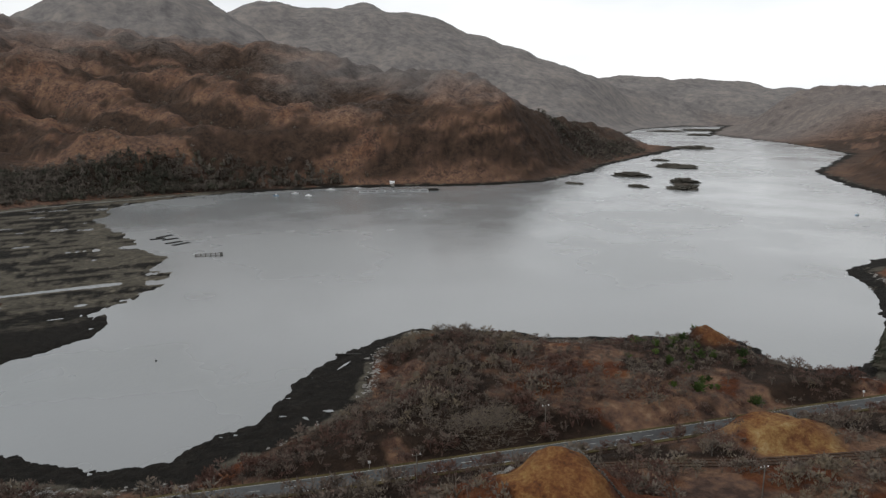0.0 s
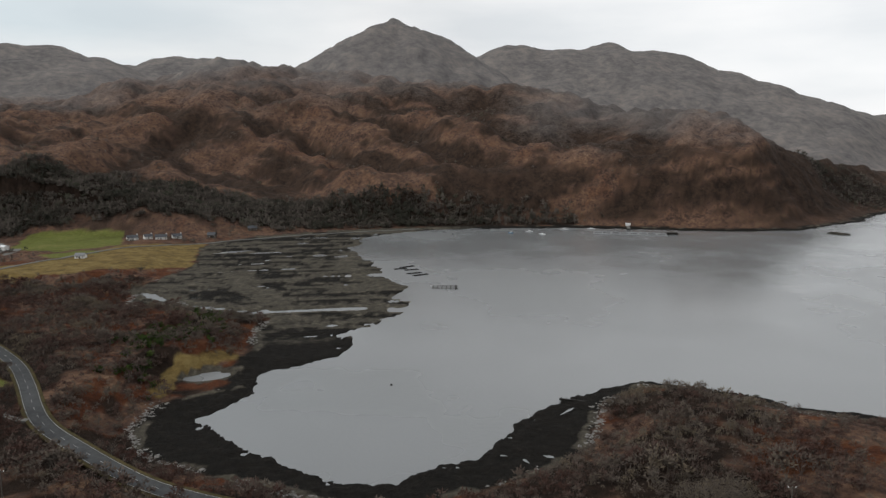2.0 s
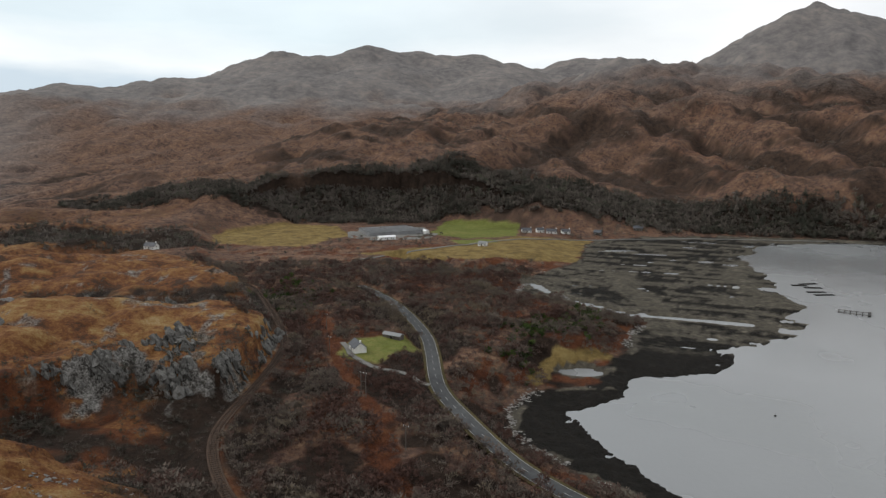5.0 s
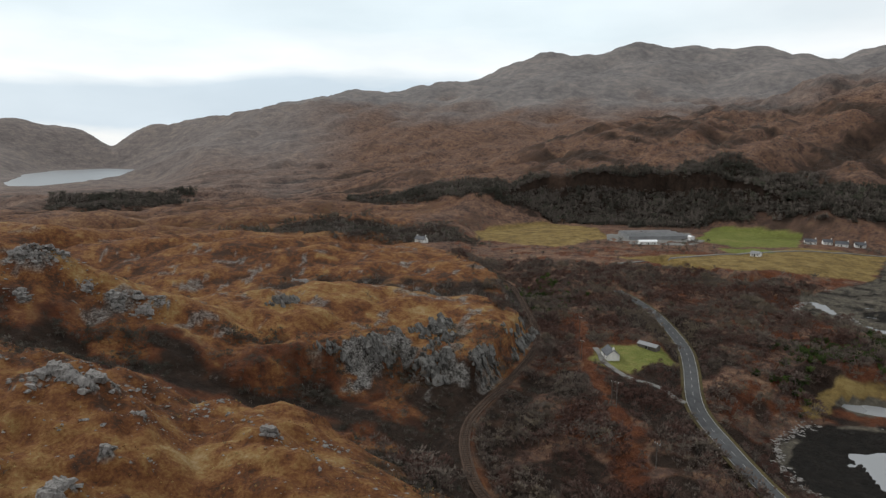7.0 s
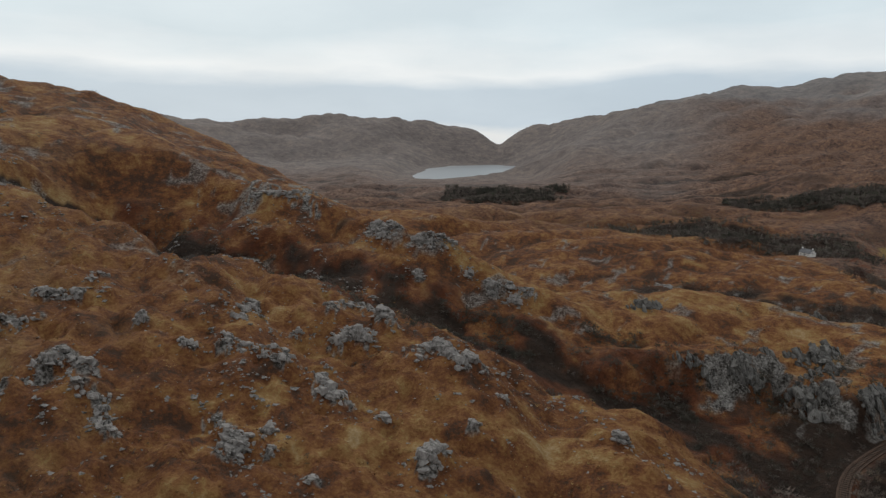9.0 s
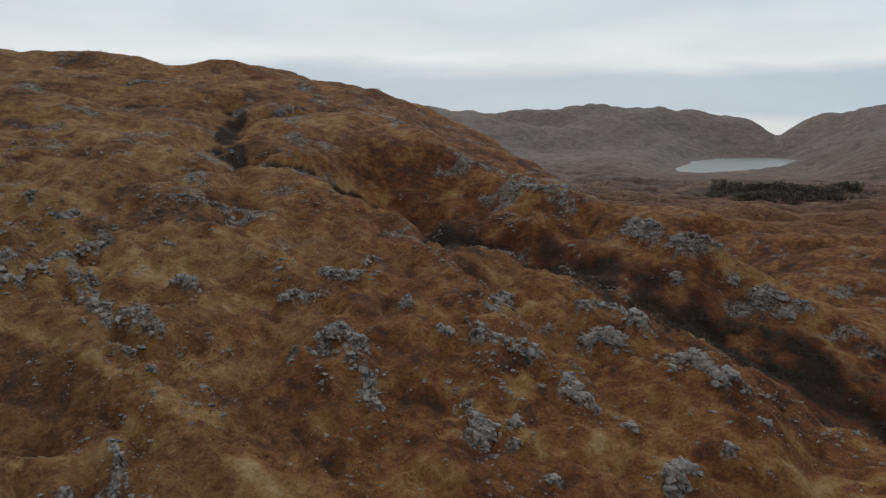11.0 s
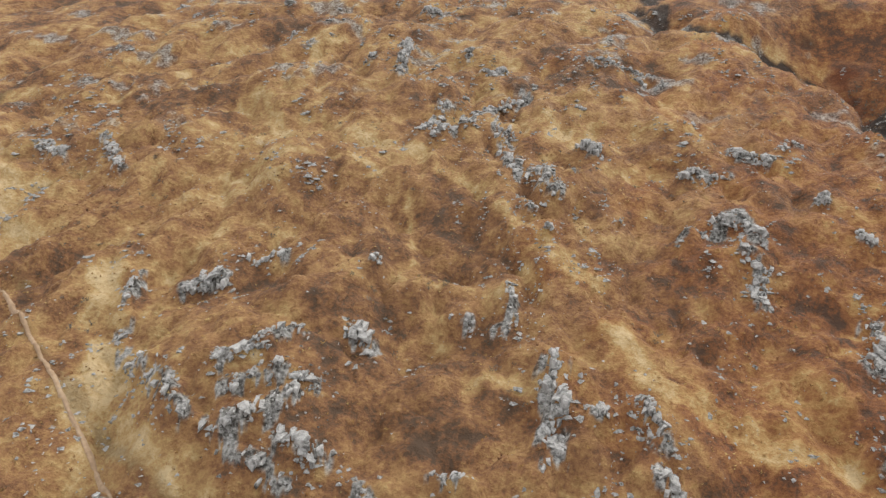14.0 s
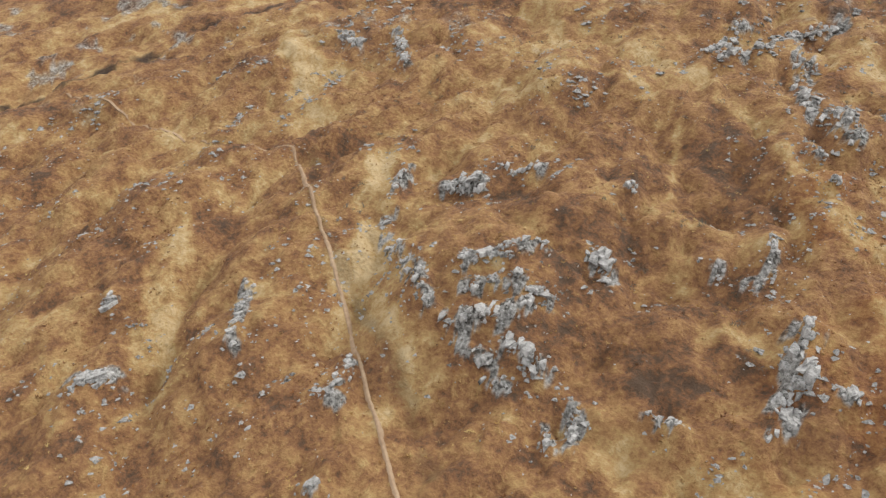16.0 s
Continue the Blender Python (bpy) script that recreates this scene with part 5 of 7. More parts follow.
def fir_shape(rng, tiers, per):
    """A narrow dark conifer or leafy tree, one metre high: drooping sprays round a stem."""
    verts, faces = [], []
    for t in range(tiers):
        z, w = 0.12 + 0.86 * t / tiers, 0.24 * (1 - t / tiers) ** 0.8 + 0.03
        for k in range(per):
            a = 2 * np.pi * (k + rng.uniform(-0.4, 0.4)) / per
            n = len(verts)
            out = np.array([np.cos(a), np.sin(a), 0]) * w * rng.uniform(0.75, 1.25)
            side = np.array([-np.sin(a), np.cos(a), 0]) * w * 0.55
            verts.extend((np.array([0, 0, z + 0.16]), out + side + [0, 0, z - 0.02], out - side + [0, 0, z - 0.05]))
            faces.append((n, n + 1, n + 2))
    return np.array(verts), np.array(faces)


def planting(name, protos, xs, ys, size, tint, mat, label, category, rng, squash=(0.9, 1.3)):
    """Many plants joined into one growth."""
    z = height(xs, ys)[0]
    vs, fs, ts, n = [], [], [], 0
    pick = rng.randint(0, len(protos), len(xs))
    for k, (v, f) in enumerate(protos):
        idx = np.nonzero(pick == k)[0]
        if not len(idx):
            continue
        a = rng.uniform(0, 2 * np.pi, len(idx))
        w = size[idx] * rng.uniform(squash[0], squash[1], len(idx))
        c, s = np.cos(a), np.sin(a)
        x = (v[None, :, 0] * c[:, None] - v[None, :, 1] * s[:, None]) * w[:, None] + xs[idx, None]
        y = (v[None, :, 0] * s[:, None] + v[None, :, 1] * c[:, None]) * w[:, None] + ys[idx, None]
        h = v[None, :, 2] * size[idx, None] + z[idx, None] - 0.1
        vs.append(np.stack([x, y, h], -1).reshape(-1, 3))
        fs.append((f[None] + (np.arange(len(idx)) * len(v))[:, None, None]).reshape(-1, 3) + n)
        ts.append(np.repeat(tint[idx], len(v)))
        n += len(idx) * len(v)
    me = raw_mesh(name, np.concatenate(vs), np.concatenate(fs), mat, False, {"tint": np.concatenate(ts)})
    return tagged(new(name, me), label, category, kind="stuff")


def cover(x, y):
    h, sea, turf, r, az = height(x, y)
    return zones(x, y, h, sea, turf, r, az, np.zeros_like(h)), h, turf, r, az


def clear(x, y):
    """Room kept free of bushes: roads, the line, houses, gardens and the pole strip."""
    free = np.ones(x.shape, bool)
    for line, d in ((ROAD, 4.6), (RAIL, 2.8), (drive, 3.5), ([(-375, -70), (-330, -62), (-290, -52), (-248, -34), (-215, -20), (-190, -8)], 3.0)):
        free &= along(line, x, y)[0] > d
    for area in FIELDS + MARSHES:
        free &= signed(area, x, y) > 2
    return free & (np.hypot(x + 312, y + 46) > 11) & (np.hypot((x + 308) * 1.1, y - 55) > 24) & (np.hypot((x + 113) * 0.8, y - 146) > 11)


prng = np.random.RandomState(21)
SHRUBS = [bush_shape(prng, 9, 4, (30, 88), 0.02, 0.024)] + [crown_shape(prng, 60, 0.15, 0.040) for _ in range(8)]
THIN = [bush_shape(prng, 6, 3, (30, 85), 0.03, 0.035) for _ in range(2)] + [crown_shape(prng, 20, 0.3, 0.06) for _ in range(5)]
FIRS = [fir_shape(prng, 6, 5) for _ in range(4)]

# scrub of birch, willow and alder on the low ground
sx, sy = prng.uniform(-560, 60, 85000), prng.uniform(-190, 330, 85000)
zone, sh, sturf, sr, saz = cover(sx, sy)
low_sd = signed(LOW, sx, sy)
clump = fbm(sx, sy, 26, 3, 0.6, 3.0)
ok = (sturf > 2.5) & (sr < 560) & (sr > 110) & clear(sx, sy) & (zone["gold"] < 0.4)
ok &= ((low_sd < 0) & (clump > -0.5)) | ((low_sd > 0) & (low_sd < 26) & (clump > 0.18)) | ((low_sd > 0) & (saz < 100) & (clump > -0.1))
sx, sy, sr, clump = sx[ok], sy[ok], sr[ok], clump[ok]
take = np.argsort(prng.uniform(0, 1, len(sx)))[:11000]
sx, sy, sr, clump = sx[take], sy[take], sr[take], clump[take]
size = prng.uniform(1.8, 5.6, len(sx)) * (1 + 0.9 * np.clip(clump, -0.3, 0.6)) * (1 - 0.4 * smooth(190, 230, sy))
tint = np.clip(0.5 + 0.9 * fbm(sx, sy, 45, 3, 0.6, 13.0) + prng.normal(0, 0.16, len(sx)), 0, 1)
planting("scrub", SHRUBS, sx, sy, size, tint, TWIG, "leafless grey-brown birch and willow scrub on bracken", "scrub", prng)

# scrub in the hollow behind the crag
vx, vy = prng.uniform(-450, -230, 5000), prng.uniform(-330, -70, 5000)
vr, va = np.hypot(vx, vy), np.degrees(np.arctan2(-vx, vy)) % 360
ok = (vr > 348) & (vr < 450) & (va > 104) & (va < 127) & (height(vx, vy)[0] + 10 * fbm(vx, vy, 22, 3) < 19) & clear(vx, vy)
vx, vy = vx[ok][:900], vy[ok][:900]
planting("hollow_scrub", THIN, vx, vy, prng.uniform(1.5, 4.0, len(vx)), np.clip(prng.normal(0.4, 0.2, len(vx)), 0, 1), DARKWOOD, "dark bare scrub in the hollow behind the crag", "scrub", prng)
ex, ey = prng.normal(-476, 16, 90), prng.normal(-66, 13, 90)
ok = clear(ex, ey)
planting("roadside_thicket", SHRUBS, ex[ok], ey[ok], prng.uniform(4, 7, ok.sum()), prng.uniform(0.1, 0.7, ok.sum()), TWIG, "tall bare thicket hiding the road's bend", "scrub", prng)

# dead boughs heaped beside the road after felling
dx, dy = prng.normal(-116, 6, 520), prng.normal(148, 7, 520)
ok = (along(ROAD, dx, dy)[0] > 5.5)
dx, dy = dx[ok], dy[ok]
planting("brash_heap", [bush_shape(prng, 6, 2, (4, 30), 0.03, 0.03) for _ in range(4)], dx, dy, prng.uniform(1.4, 3.4, len(dx)), prng.uniform(0.65, 0.95, len(dx)), TWIG, "grey dead boughs heaped beside the road", "brash", prng)

# gorse and holly, the green in the scrub
gx, gy = [], []
for cx, cy, n, spread in ((-359, 54, 60, 13), (-350, 36, 40, 10), (-305, 26, 30, 8), (-420, -105, 60, 14), (-95, 235, 16, 12), (-410, -95, 50, 16), (-80, 215, 12, 10), (-245, 60, 0, 1), (-385, 70, 30, 8), (-110, 250, 6, 8)):
    gx.append(prng.normal(cx, spread, n))
    gy.append(prng.normal(cy, spread * 0.7, n))
gx, gy = np.concatenate(gx), np.concatenate(gy)
keep = clear(gx, gy) & (signed(SHORE, gx, gy) > 2)
gx, gy = gx[keep], gy[keep]
planting("gorse_thicket", [bush_shape(prng, 14, 5, (25, 85), 0.05, 0.06) for _ in range(3)], gx, gy, prng.uniform(2.2, 4.6, len(gx)), prng.uniform(0, 1, len(gx)), GORSE,
         "dark green gorse and holly bushes among scrub", "bushes", prng)

# heather and bushes in the gully and under the crags
hx, hy = prng.uniform(-330, -60, 14000), prng.uniform(-330, -40, 14000)
dg, _ = along(GULLY, hx, hy)
dc = np.minimum(along(CRAG_HILL, hx, hy)[0], along(CRAG_HILL_B, hx, hy)[0] + 6)
clump = fbm(hx, hy, 18, 3, 0.6, 9.0)
hr = np.hypot(hx, hy)
ok = clear(hx, hy) & (((dg < 22) & (clump > 0.02)) | ((dc > 54) & (dc < 92) & (hr < 300) & (clump > -0.05)) | ((along(RAIL, hx, hy)[0] < 34) & (signed(LOW, hx, hy) > 2) & (hr < 300) & (clump > -0.12)))
hx, hy = hx[ok][:3000], hy[ok][:3000]
planting("gully_scrub", THIN, hx, hy, prng.uniform(0.9, 2.6, len(hx)), np.clip(prng.normal(0.25, 0.2, len(hx)), 0, 1), DARKWOOD, "dark heather and bare bushes in the gully", "scrub", prng)

# dark bushes along the foot of the crags
kx, ky = [], []
for line in [[(-207, -172), (-206, -160), (-219, -154)], [(-157, -194), (-169, -185), (-184, -174)], [(-207, -141), (-221, -126)], [(-162, -177), (-170, -163)], [(-188, -144), (-200, -127), (-198, -117)], [(-231, -115), (-233, -109)]]:
    for p, q in zip(line[:-1], line[1:]):
        t = prng.uniform(0, 1, 34)
        kx.append(p[0] + t * (q[0] - p[0]) + prng.normal(0, 2.6, 34))
        ky.append(p[1] + t * (q[1] - p[1]) + prng.normal(0, 2.6, 34))
kx, ky = np.concatenate(kx), np.concatenate(ky)
planting("crag_foot_bushes", SHRUBS, kx, ky, prng.uniform(1.6, 3.4, len(kx)), np.clip(prng.normal(0.2, 0.12, len(kx)), 0, 1), DARKWOOD, "dark bushes and ivy along the foot of the crags", "bushes", prng)

# heather in clumps over the hill
ox, oy = prng.uniform(-330, 330, 60000), prng.uniform(-640, 0, 60000)
orad, oaz = np.hypot(ox, oy), np.degrees(np.arctan2(-ox, oy)) % 360
ok = (orad > 90) & (orad < 620) & (oaz > 108) & (oaz < 225) & (signed(LOW, ox, oy) > 6)
ok &= fbm(ox * 1.2, oy * 0.8, 24, 4, 0.62, 35.0) + 0.3 * (0.5 - domes(ox, oy)) > 0.16 + 0.16 * smooth(220, 110, orad)
ox, oy = ox[ok][:5500], oy[ok][:5500]
planting("heather", THIN, ox, oy, prng.uniform(0.4, 1.3, len(ox)), np.clip(prng.normal(0.3, 0.2, len(ox)), 0, 1), DARKWOOD, "clumps of dark heather over the brown hill", "heather", prng, (1.0, 1.9))

# woods on the far slopes
for area, n, tall in zip(WOODS, (7200, 1500, 900, 900, 900), ((4, 9), (5, 8), (5, 9), (3, 6), (4, 7))):
    ax, ay = [p[0] for p in area], [p[1] for p in area]
    wx, wy = prng.uniform(min(ax) - 20, max(ax) + 20, n * 14), prng.uniform(min(ay) - 20, max(ay) + 20, n * 14)
    inside = (signed(area, wx, wy) + 26 * fbm(wx, wy, 22, 4, 0.55, 31.0) < 10) & (signed(SHORE, wx, wy) > 4) & (along(lane, wx, wy)[0] > 5)
    for f in FIELDS + MARSHES:
        inside &= signed(f, wx, wy) > 2
    wx, wy = wx[inside][:n], wy[inside][:n]
    size = prng.uniform(tall[0], tall[1], len(wx))
    tone = np.clip(0.45 + 0.8 * fbm(wx, wy, 60, 3, 0.6, 3.0) + prng.normal(0, 0.2, len(wx)), 0, 1)
    half = int(len(wx) * 0.8)
    planting("woodland", THIN, wx[:half], wy[:half], size[:half], tone[:half], DARKWOOD, "dark leafless woodland on the lower hillside", "wood", prng, (0.9, 1.4))
    planting("conifer_wood", FIRS, wx[half:], wy[half:], size[half:], tone[half:] * 0.8, DARKWOOD, "dark evergreen trees in the hillside wood", "wood", prng, (1.0, 1.5))

# scattered trees by the fields and up the brown hill
fx, fy = prng.uniform(-1300, -400, 9000), prng.uniform(-420, 700, 9000)
zone, fh, fturf, fr, faz = cover(fx, fy)
n2 = fbm(fx, fy, 70, 4, 0.55, 77.0)
fieldside = (fr < 860) & (fh < 16) & (n2 > 0.12)
hillside = (fr > 900) & (fh < 190) & (faz < 104) & (n2 > 0.24)
ok = (fturf > 6) & (fieldside | hillside) & clear(fx, fy) & (along(lane, fx, fy)[0] > 5)
fx, fy = fx[ok][:1500], fy[ok][:1500]
planting("hillside_trees", THIN, fx, fy, prng.uniform(2.5, 7, len(fx)), np.clip(prng.normal(0.45, 0.25, len(fx)), 0, 1), DARKWOOD, "scattered bare trees and thorn bushes", "trees", prng, (0.8, 1.2))

# tussocks of moor grass on the near hill
tx, ty = prng.uniform(-150, 190, 90000), prng.uniform(-330, 10, 90000)
tr, ta = np.hypot(tx, ty), np.degrees(np.arctan2(-tx, ty)) % 360
ok = (tr > 45) & (tr < 300) & (ta > 105) & (ta < 262) & (signed(LOW, tx, ty) > 4)
ok &= prng.uniform(0, 1, len(tx)) < np.clip(0.5 + 1.2 * fbm(tx, ty, 14, 3, 0.6, 41.0), 0.1, 1) * np.clip(150 / tr, 0.25, 1)
tx, ty = tx[ok][:17000], ty[ok][:17000]
tone = np.clip(0.5 + 1.0 * fbm(tx, ty, 25, 4, 0.55, 31.0) - 0.5 * fbm(tx, ty, 9, 3, 0.6, 15.0) + prng.normal(0, 0.14, len(tx)), 0, 1)
planting("moor_grass", [bush_shape(prng, 7, 0, (25, 70), 0.16, 0.1) for _ in range(5)], tx, ty, prng.uniform(0.25, 0.65, len(tx)), tone, TUSSOCK, "tussocks of dead golden moor grass and bracken", "grass", prng, (1.0, 1.8))


# single trees that stand out of the scrub
def bare_tree(rng):
    tree = thing("bare_tree", 0, 0, 0, 0, "leafless grey birch standing in brown scrub", "tree", "birches in the scrub")
    bm = bmesh.new()
    rod(bm, (0, 0, -0.2), (rng.uniform(-0.1, 0.1), 0, 2.2), 0.16, 0.10, 6)
    for _ in range(5):
        a = rng.uniform(0, 6.28)
        rod(bm, (0, 0, rng.uniform(1.1, 2.1)), (math.cos(a) * 1.2, math.sin(a) * 1.2, rng.uniform(2.8, 4.0)), 0.07, 0.03, 4)
    part("trunk", bm, BARK, tree, "pale grey bark")
    v, f = crown_shape(rng, 130, 0.2, 0.011)
    crown = new("crown", raw_mesh("crown", v * (3.6, 3.6, 5.2), f, TWIG, False, {"tint": np.full(len(v), rng.uniform(0.25, 0.85))}))
    crown.parent = tree
    return tree


trees = [bare_tree(np.random.RandomState(40 + i)) for i in range(6)]
bx, by = prng.uniform(-420, 0, 4000), prng.uniform(-150, 290, 4000)
ok = (signed(SHORE, bx, by) > 6) & (signed(LOW, bx, by) < -2) & clear(bx, by) & (np.hypot(bx, by) < 430) & (np.hypot(bx, by) > 120) & (cover(bx, by)[0]["gold"] < 0.3)
bx, by = bx[ok][:230], by[ok][:230]
bz = height(bx, by)[0]
for i, (x, y, z) in enumerate(zip(bx, by, bz)):
    m = pose(x, y, z, 0, 0, prng.uniform(0, 360))
    k = prng.uniform(0.6, 1.25)
    if i < 6:
        trees[i].scale = (k, k, k)
        trees[i].matrix_basis = m @ Matrix.Diagonal((k, k, k, 1))
    else:
        copy_thing(trees[i % 6], m)

def conifer(x, y, tall):
    tree = thing("conifer_tree", x, y, z_at(x, y), 0, "tall dark spruce beside the loch shore", "tree")
    bm = bmesh.new()
    rod(bm, (0, 0, -0.4), (0.1, 0, tall * 0.9), 0.28, 0.05, 7)
    part("trunk", bm, BARK, tree, "dark straight trunk")
    v, f = fir_shape(np.random.RandomState(3), 17, 9)
    crown = new("crown", raw_mesh("crown", v * (tall * 0.75, tall * 0.75, tall), f, DARKWOOD, False, {"tint": np.full(len(v), 0.06)}))
    crown.parent = tree


conifer(-44.4, 296.2, 17.0)

# ---- rocks ----
def block_mesh(rng, name, mat, slab=1.0):
    """An angular block of schist about a metre across."""
    bm = bmesh.new()
    for _ in range(15):
        p = rng.uniform(-0.5, 0.5, 3)
        p = p / max(np.abs(p)) * 0.5 * rng.uniform(0.75, 1.0)
        bm.verts.new((p[0], p[1] * slab, p[2]))
    bmesh.ops.convex_hull(bm, input=bm.verts)
    bmesh.ops.delete(bm, geom=[v for v in bm.verts if not v.link_faces], context="VERTS")
    bmesh.ops.recalc_face_normals(bm, faces=bm.faces)
    me = bpy.data.meshes.new(name)
    bm.to_mesh(me)
    bm.free()
    me.materials.append(mat)
    return me


rrng = np.random.RandomState(5)
BLOCKS = [block_mesh(rrng, "block", ROCK) for _ in range(9)]
CRAG_BLOCKS = [block_mesh(rrng, "crag_block", CRAGROCK, 0.8) for _ in range(8)]
SHORE_BLOCKS = [block_mesh(rrng, "shore_block", SHOREROCK) for _ in range(6)]


def outcrop(x, y, length, width, n, big, turn, blocks=BLOCKS, tall=1.0, label="pale grey lichened schist outcrop in moor grass", name="rock_outcrop", group="outcrops on the hill", strike=None):
    """A broken ledge of blocks that stand on edge along a strike line."""
    base = z_at(x, y)
    rock = thing(name, x, y, base, turn, label, "rock", group)
    c, s = math.cos(radians(turn)), math.sin(radians(turn))
    # a few ribs with smaller blocks strewn round them
    ribs = rrng.normal(0, 0.34, (max(2, n // 9), 2)) * (length, width)
    pick = rrng.randint(0, len(ribs), n)
    lie = radians((90 if strike is None else strike) - turn)
    run = rrng.normal(0, 0.16 * (length + width) * 0.5 + 0.4, n)
    u = ribs[pick, 0] + run * math.cos(lie) + rrng.normal(0, 0.35 * big, n)
    v = ribs[pick, 1] + run * math.sin(lie) + rrng.normal(0, 0.35 * big, n)
    px, py = x + u * c - v * s, y + u * s + v * c
    pz = height(px, py)[0]
    for i in range(n):
        k = big * (0.2 + 0.8 * rrng.uniform(0, 1) ** 2.2)
        sx, sy, sz = k * rrng.uniform(1.0, 2.1), k * rrng.uniform(0.5, 1.0), k * rrng.uniform(0.35, 0.7) * tall
        m = pose(u[i], v[i], pz[i] - base - sz * 0.05, rrng.uniform(-16, 8), rrng.uniform(-10, 10), math.degrees(lie) + rrng.uniform(-22, 22)) @ Matrix.Diagonal((sx, sy, sz, 1))
        share("block", blocks[rrng.randint(len(blocks))], rock, m)
    return rock


def ledge_rocks(breadth, run, blocks, label, group, strike, lean, density, scale=1.0, tall=1.0):
    """Blocks set on edge along a run, the large ones along its spine and broken ones beside them."""
    mid = np.mean(run, 0)
    base = z_at(*mid)
    rock = thing("rock_outcrop", mid[0], mid[1], base, 0, label, "rock", group)
    length = sum(math.dist(p, q) for p, q in zip(run[:-1], run[1:]))
    n = int(min(max(density * (length + 2 * breadth) * breadth / 1.6, 14), 64))
    big = min(max(0.8 * breadth + 0.9, 1.3), 4.2) * scale
    steps = np.cumsum([0.0] + [math.dist(p, q) for p, q in zip(run[:-1], run[1:])])
    t = rrng.uniform(0, 1, n) * length
    px = np.interp(t, steps, [p[0] for p in run]) if len(run) > 1 else np.full(n, run[0][0])
    py = np.interp(t, steps, [p[1] for p in run]) if len(run) > 1 else np.full(n, run[0][1])
    off = rrng.normal(0, 0.52 * breadth, (2, n))
    px, py = px + off[0], py + off[1]
    pz = height(px, py)[0]
    near = np.exp(-(off[0] ** 2 + off[1] ** 2) / (0.7 * breadth) ** 2)
    for i in range(n):
        k = big * (0.24 + 0.76 * rrng.uniform(0, 1) ** 1.5 * (0.3 + 0.7 * near[i]))
        size = (k * rrng.uniform(0.9, 2.0) / math.sqrt(tall), k * rrng.uniform(0.5, 0.95), k * rrng.uniform(0.45, 0.8) * tall)
        m = pose(px[i] - mid[0], py[i] - mid[1], pz[i] - base + size[2] * 0.02, lean + rrng.uniform(-16, 10), rrng.uniform(-12, 12), strike + rrng.uniform(-24, 24)) @ Matrix.Diagonal((*size, 1))
        share("block", blocks[rrng.randint(len(blocks))], rock, m)
    return length, big


fx, fy, fsize = [], [], []
for breadth, *flat in OUTCROPS:
    run = pairs(flat)
    length, big = ledge_rocks(breadth, run, BLOCKS, "pale grey lichened schist outcrop in moor grass", "outcrops on the hill", 96, 0, 3.0, 1.25, 1.05)
    n = int(min(14 + 1.4 * (length + 2 * breadth) * breadth, 70))
    pick = rrng.uniform(0, len(run) - 1, n)
    at = np.minimum(pick.astype(int), max(len(run) - 2, 0))
    ends = np.array(run + run[-1:])
    p = ends[at] + (ends[at + 1] - ends[at]) * (pick - at)[:, None]
    fx.append(p[:, 0] + rrng.normal(0, 1.2 * breadth + 1.0, n))
    fy.append(p[:, 1] + rrng.normal(0, 1.2 * breadth + 1.0, n))
    fsize.append(big * (0.06 + 0.26 * rrng.uniform(0, 1, n) ** 2.6))


# the crag above the railway: upright buttresses with grassy and bushy clefts between them
def crag(line, count, reach, big, label):
    top = thing("crag", line[0][0], line[0][1], z_at(*line[0][:2]), 0, label, "cliff", "crags above the railway")
    pts = np.array(line)
    made = 0
    while made < count:
        p = pts[0] + (pts[-1] - pts[0]) * rrng.uniform(-0.1, 1.0)
        to_eye = -p[:2] / np.linalg.norm(p[:2])
        a = rrng.uniform(-1.25, 1.25)
        d = np.array([to_eye[0] * math.cos(a) - to_eye[1] * math.sin(a), to_eye[0] * math.sin(a) + to_eye[1] * math.cos(a)])
        q = p[:2] + d * rrng.uniform(*reach)
        qx, qy = np.array([q[0]]), np.array([q[1]])
        made += 0.1
        edge = float(along(line, qx, qy)[0][0])
        if not reach[0] < edge < reach[1] or float(signed(LOW, qx, qy)[0]) < 3 or float(fbm(qx, qy, 24, 3, 0.6, 63.0)[0]) < 0.06:
            continue
        made += 0.9
        z = z_at(*q)
        if z_at(*(q - 4 * d)) - z < 1.9:
            continue
        k = big * (0.2 + 0.8 * rrng.uniform(0, 1) ** 2.2)
        face = math.degrees(math.atan2(d[1], d[0]))
        m = pose(q[0] - line[0][0], q[1] - line[0][1], z - top.location.z - 0.28 * k, rrng.uniform(-10, 10), rrng.uniform(-48, -28), face + rrng.uniform(-25, 25)) @ Matrix.Diagonal((k * 0.8, k * rrng.uniform(0.45, 0.8), k * rrng.uniform(0.9, 1.6), 1))
        share("block", CRAG_BLOCKS[rrng.randint(len(CRAG_BLOCKS))], top, m)
    return top


crag(CRAG_HILL, 110, (48, 100), 4.5, "grey broken cliff face streaked with dark cracks")
crag(CRAG_HILL_B, 16, (14, 34), 2.8, "grey rocky bluffs topped with golden grass")
for breadth, *flat in CRAG_ROCKS:
    ledge_rocks(breadth, pairs(flat), CRAG_BLOCKS, "grey buttress of cracked rock standing out of the cliff", "buttresses of the crag", 20, 25, 2.2, 1.75, 2.0)

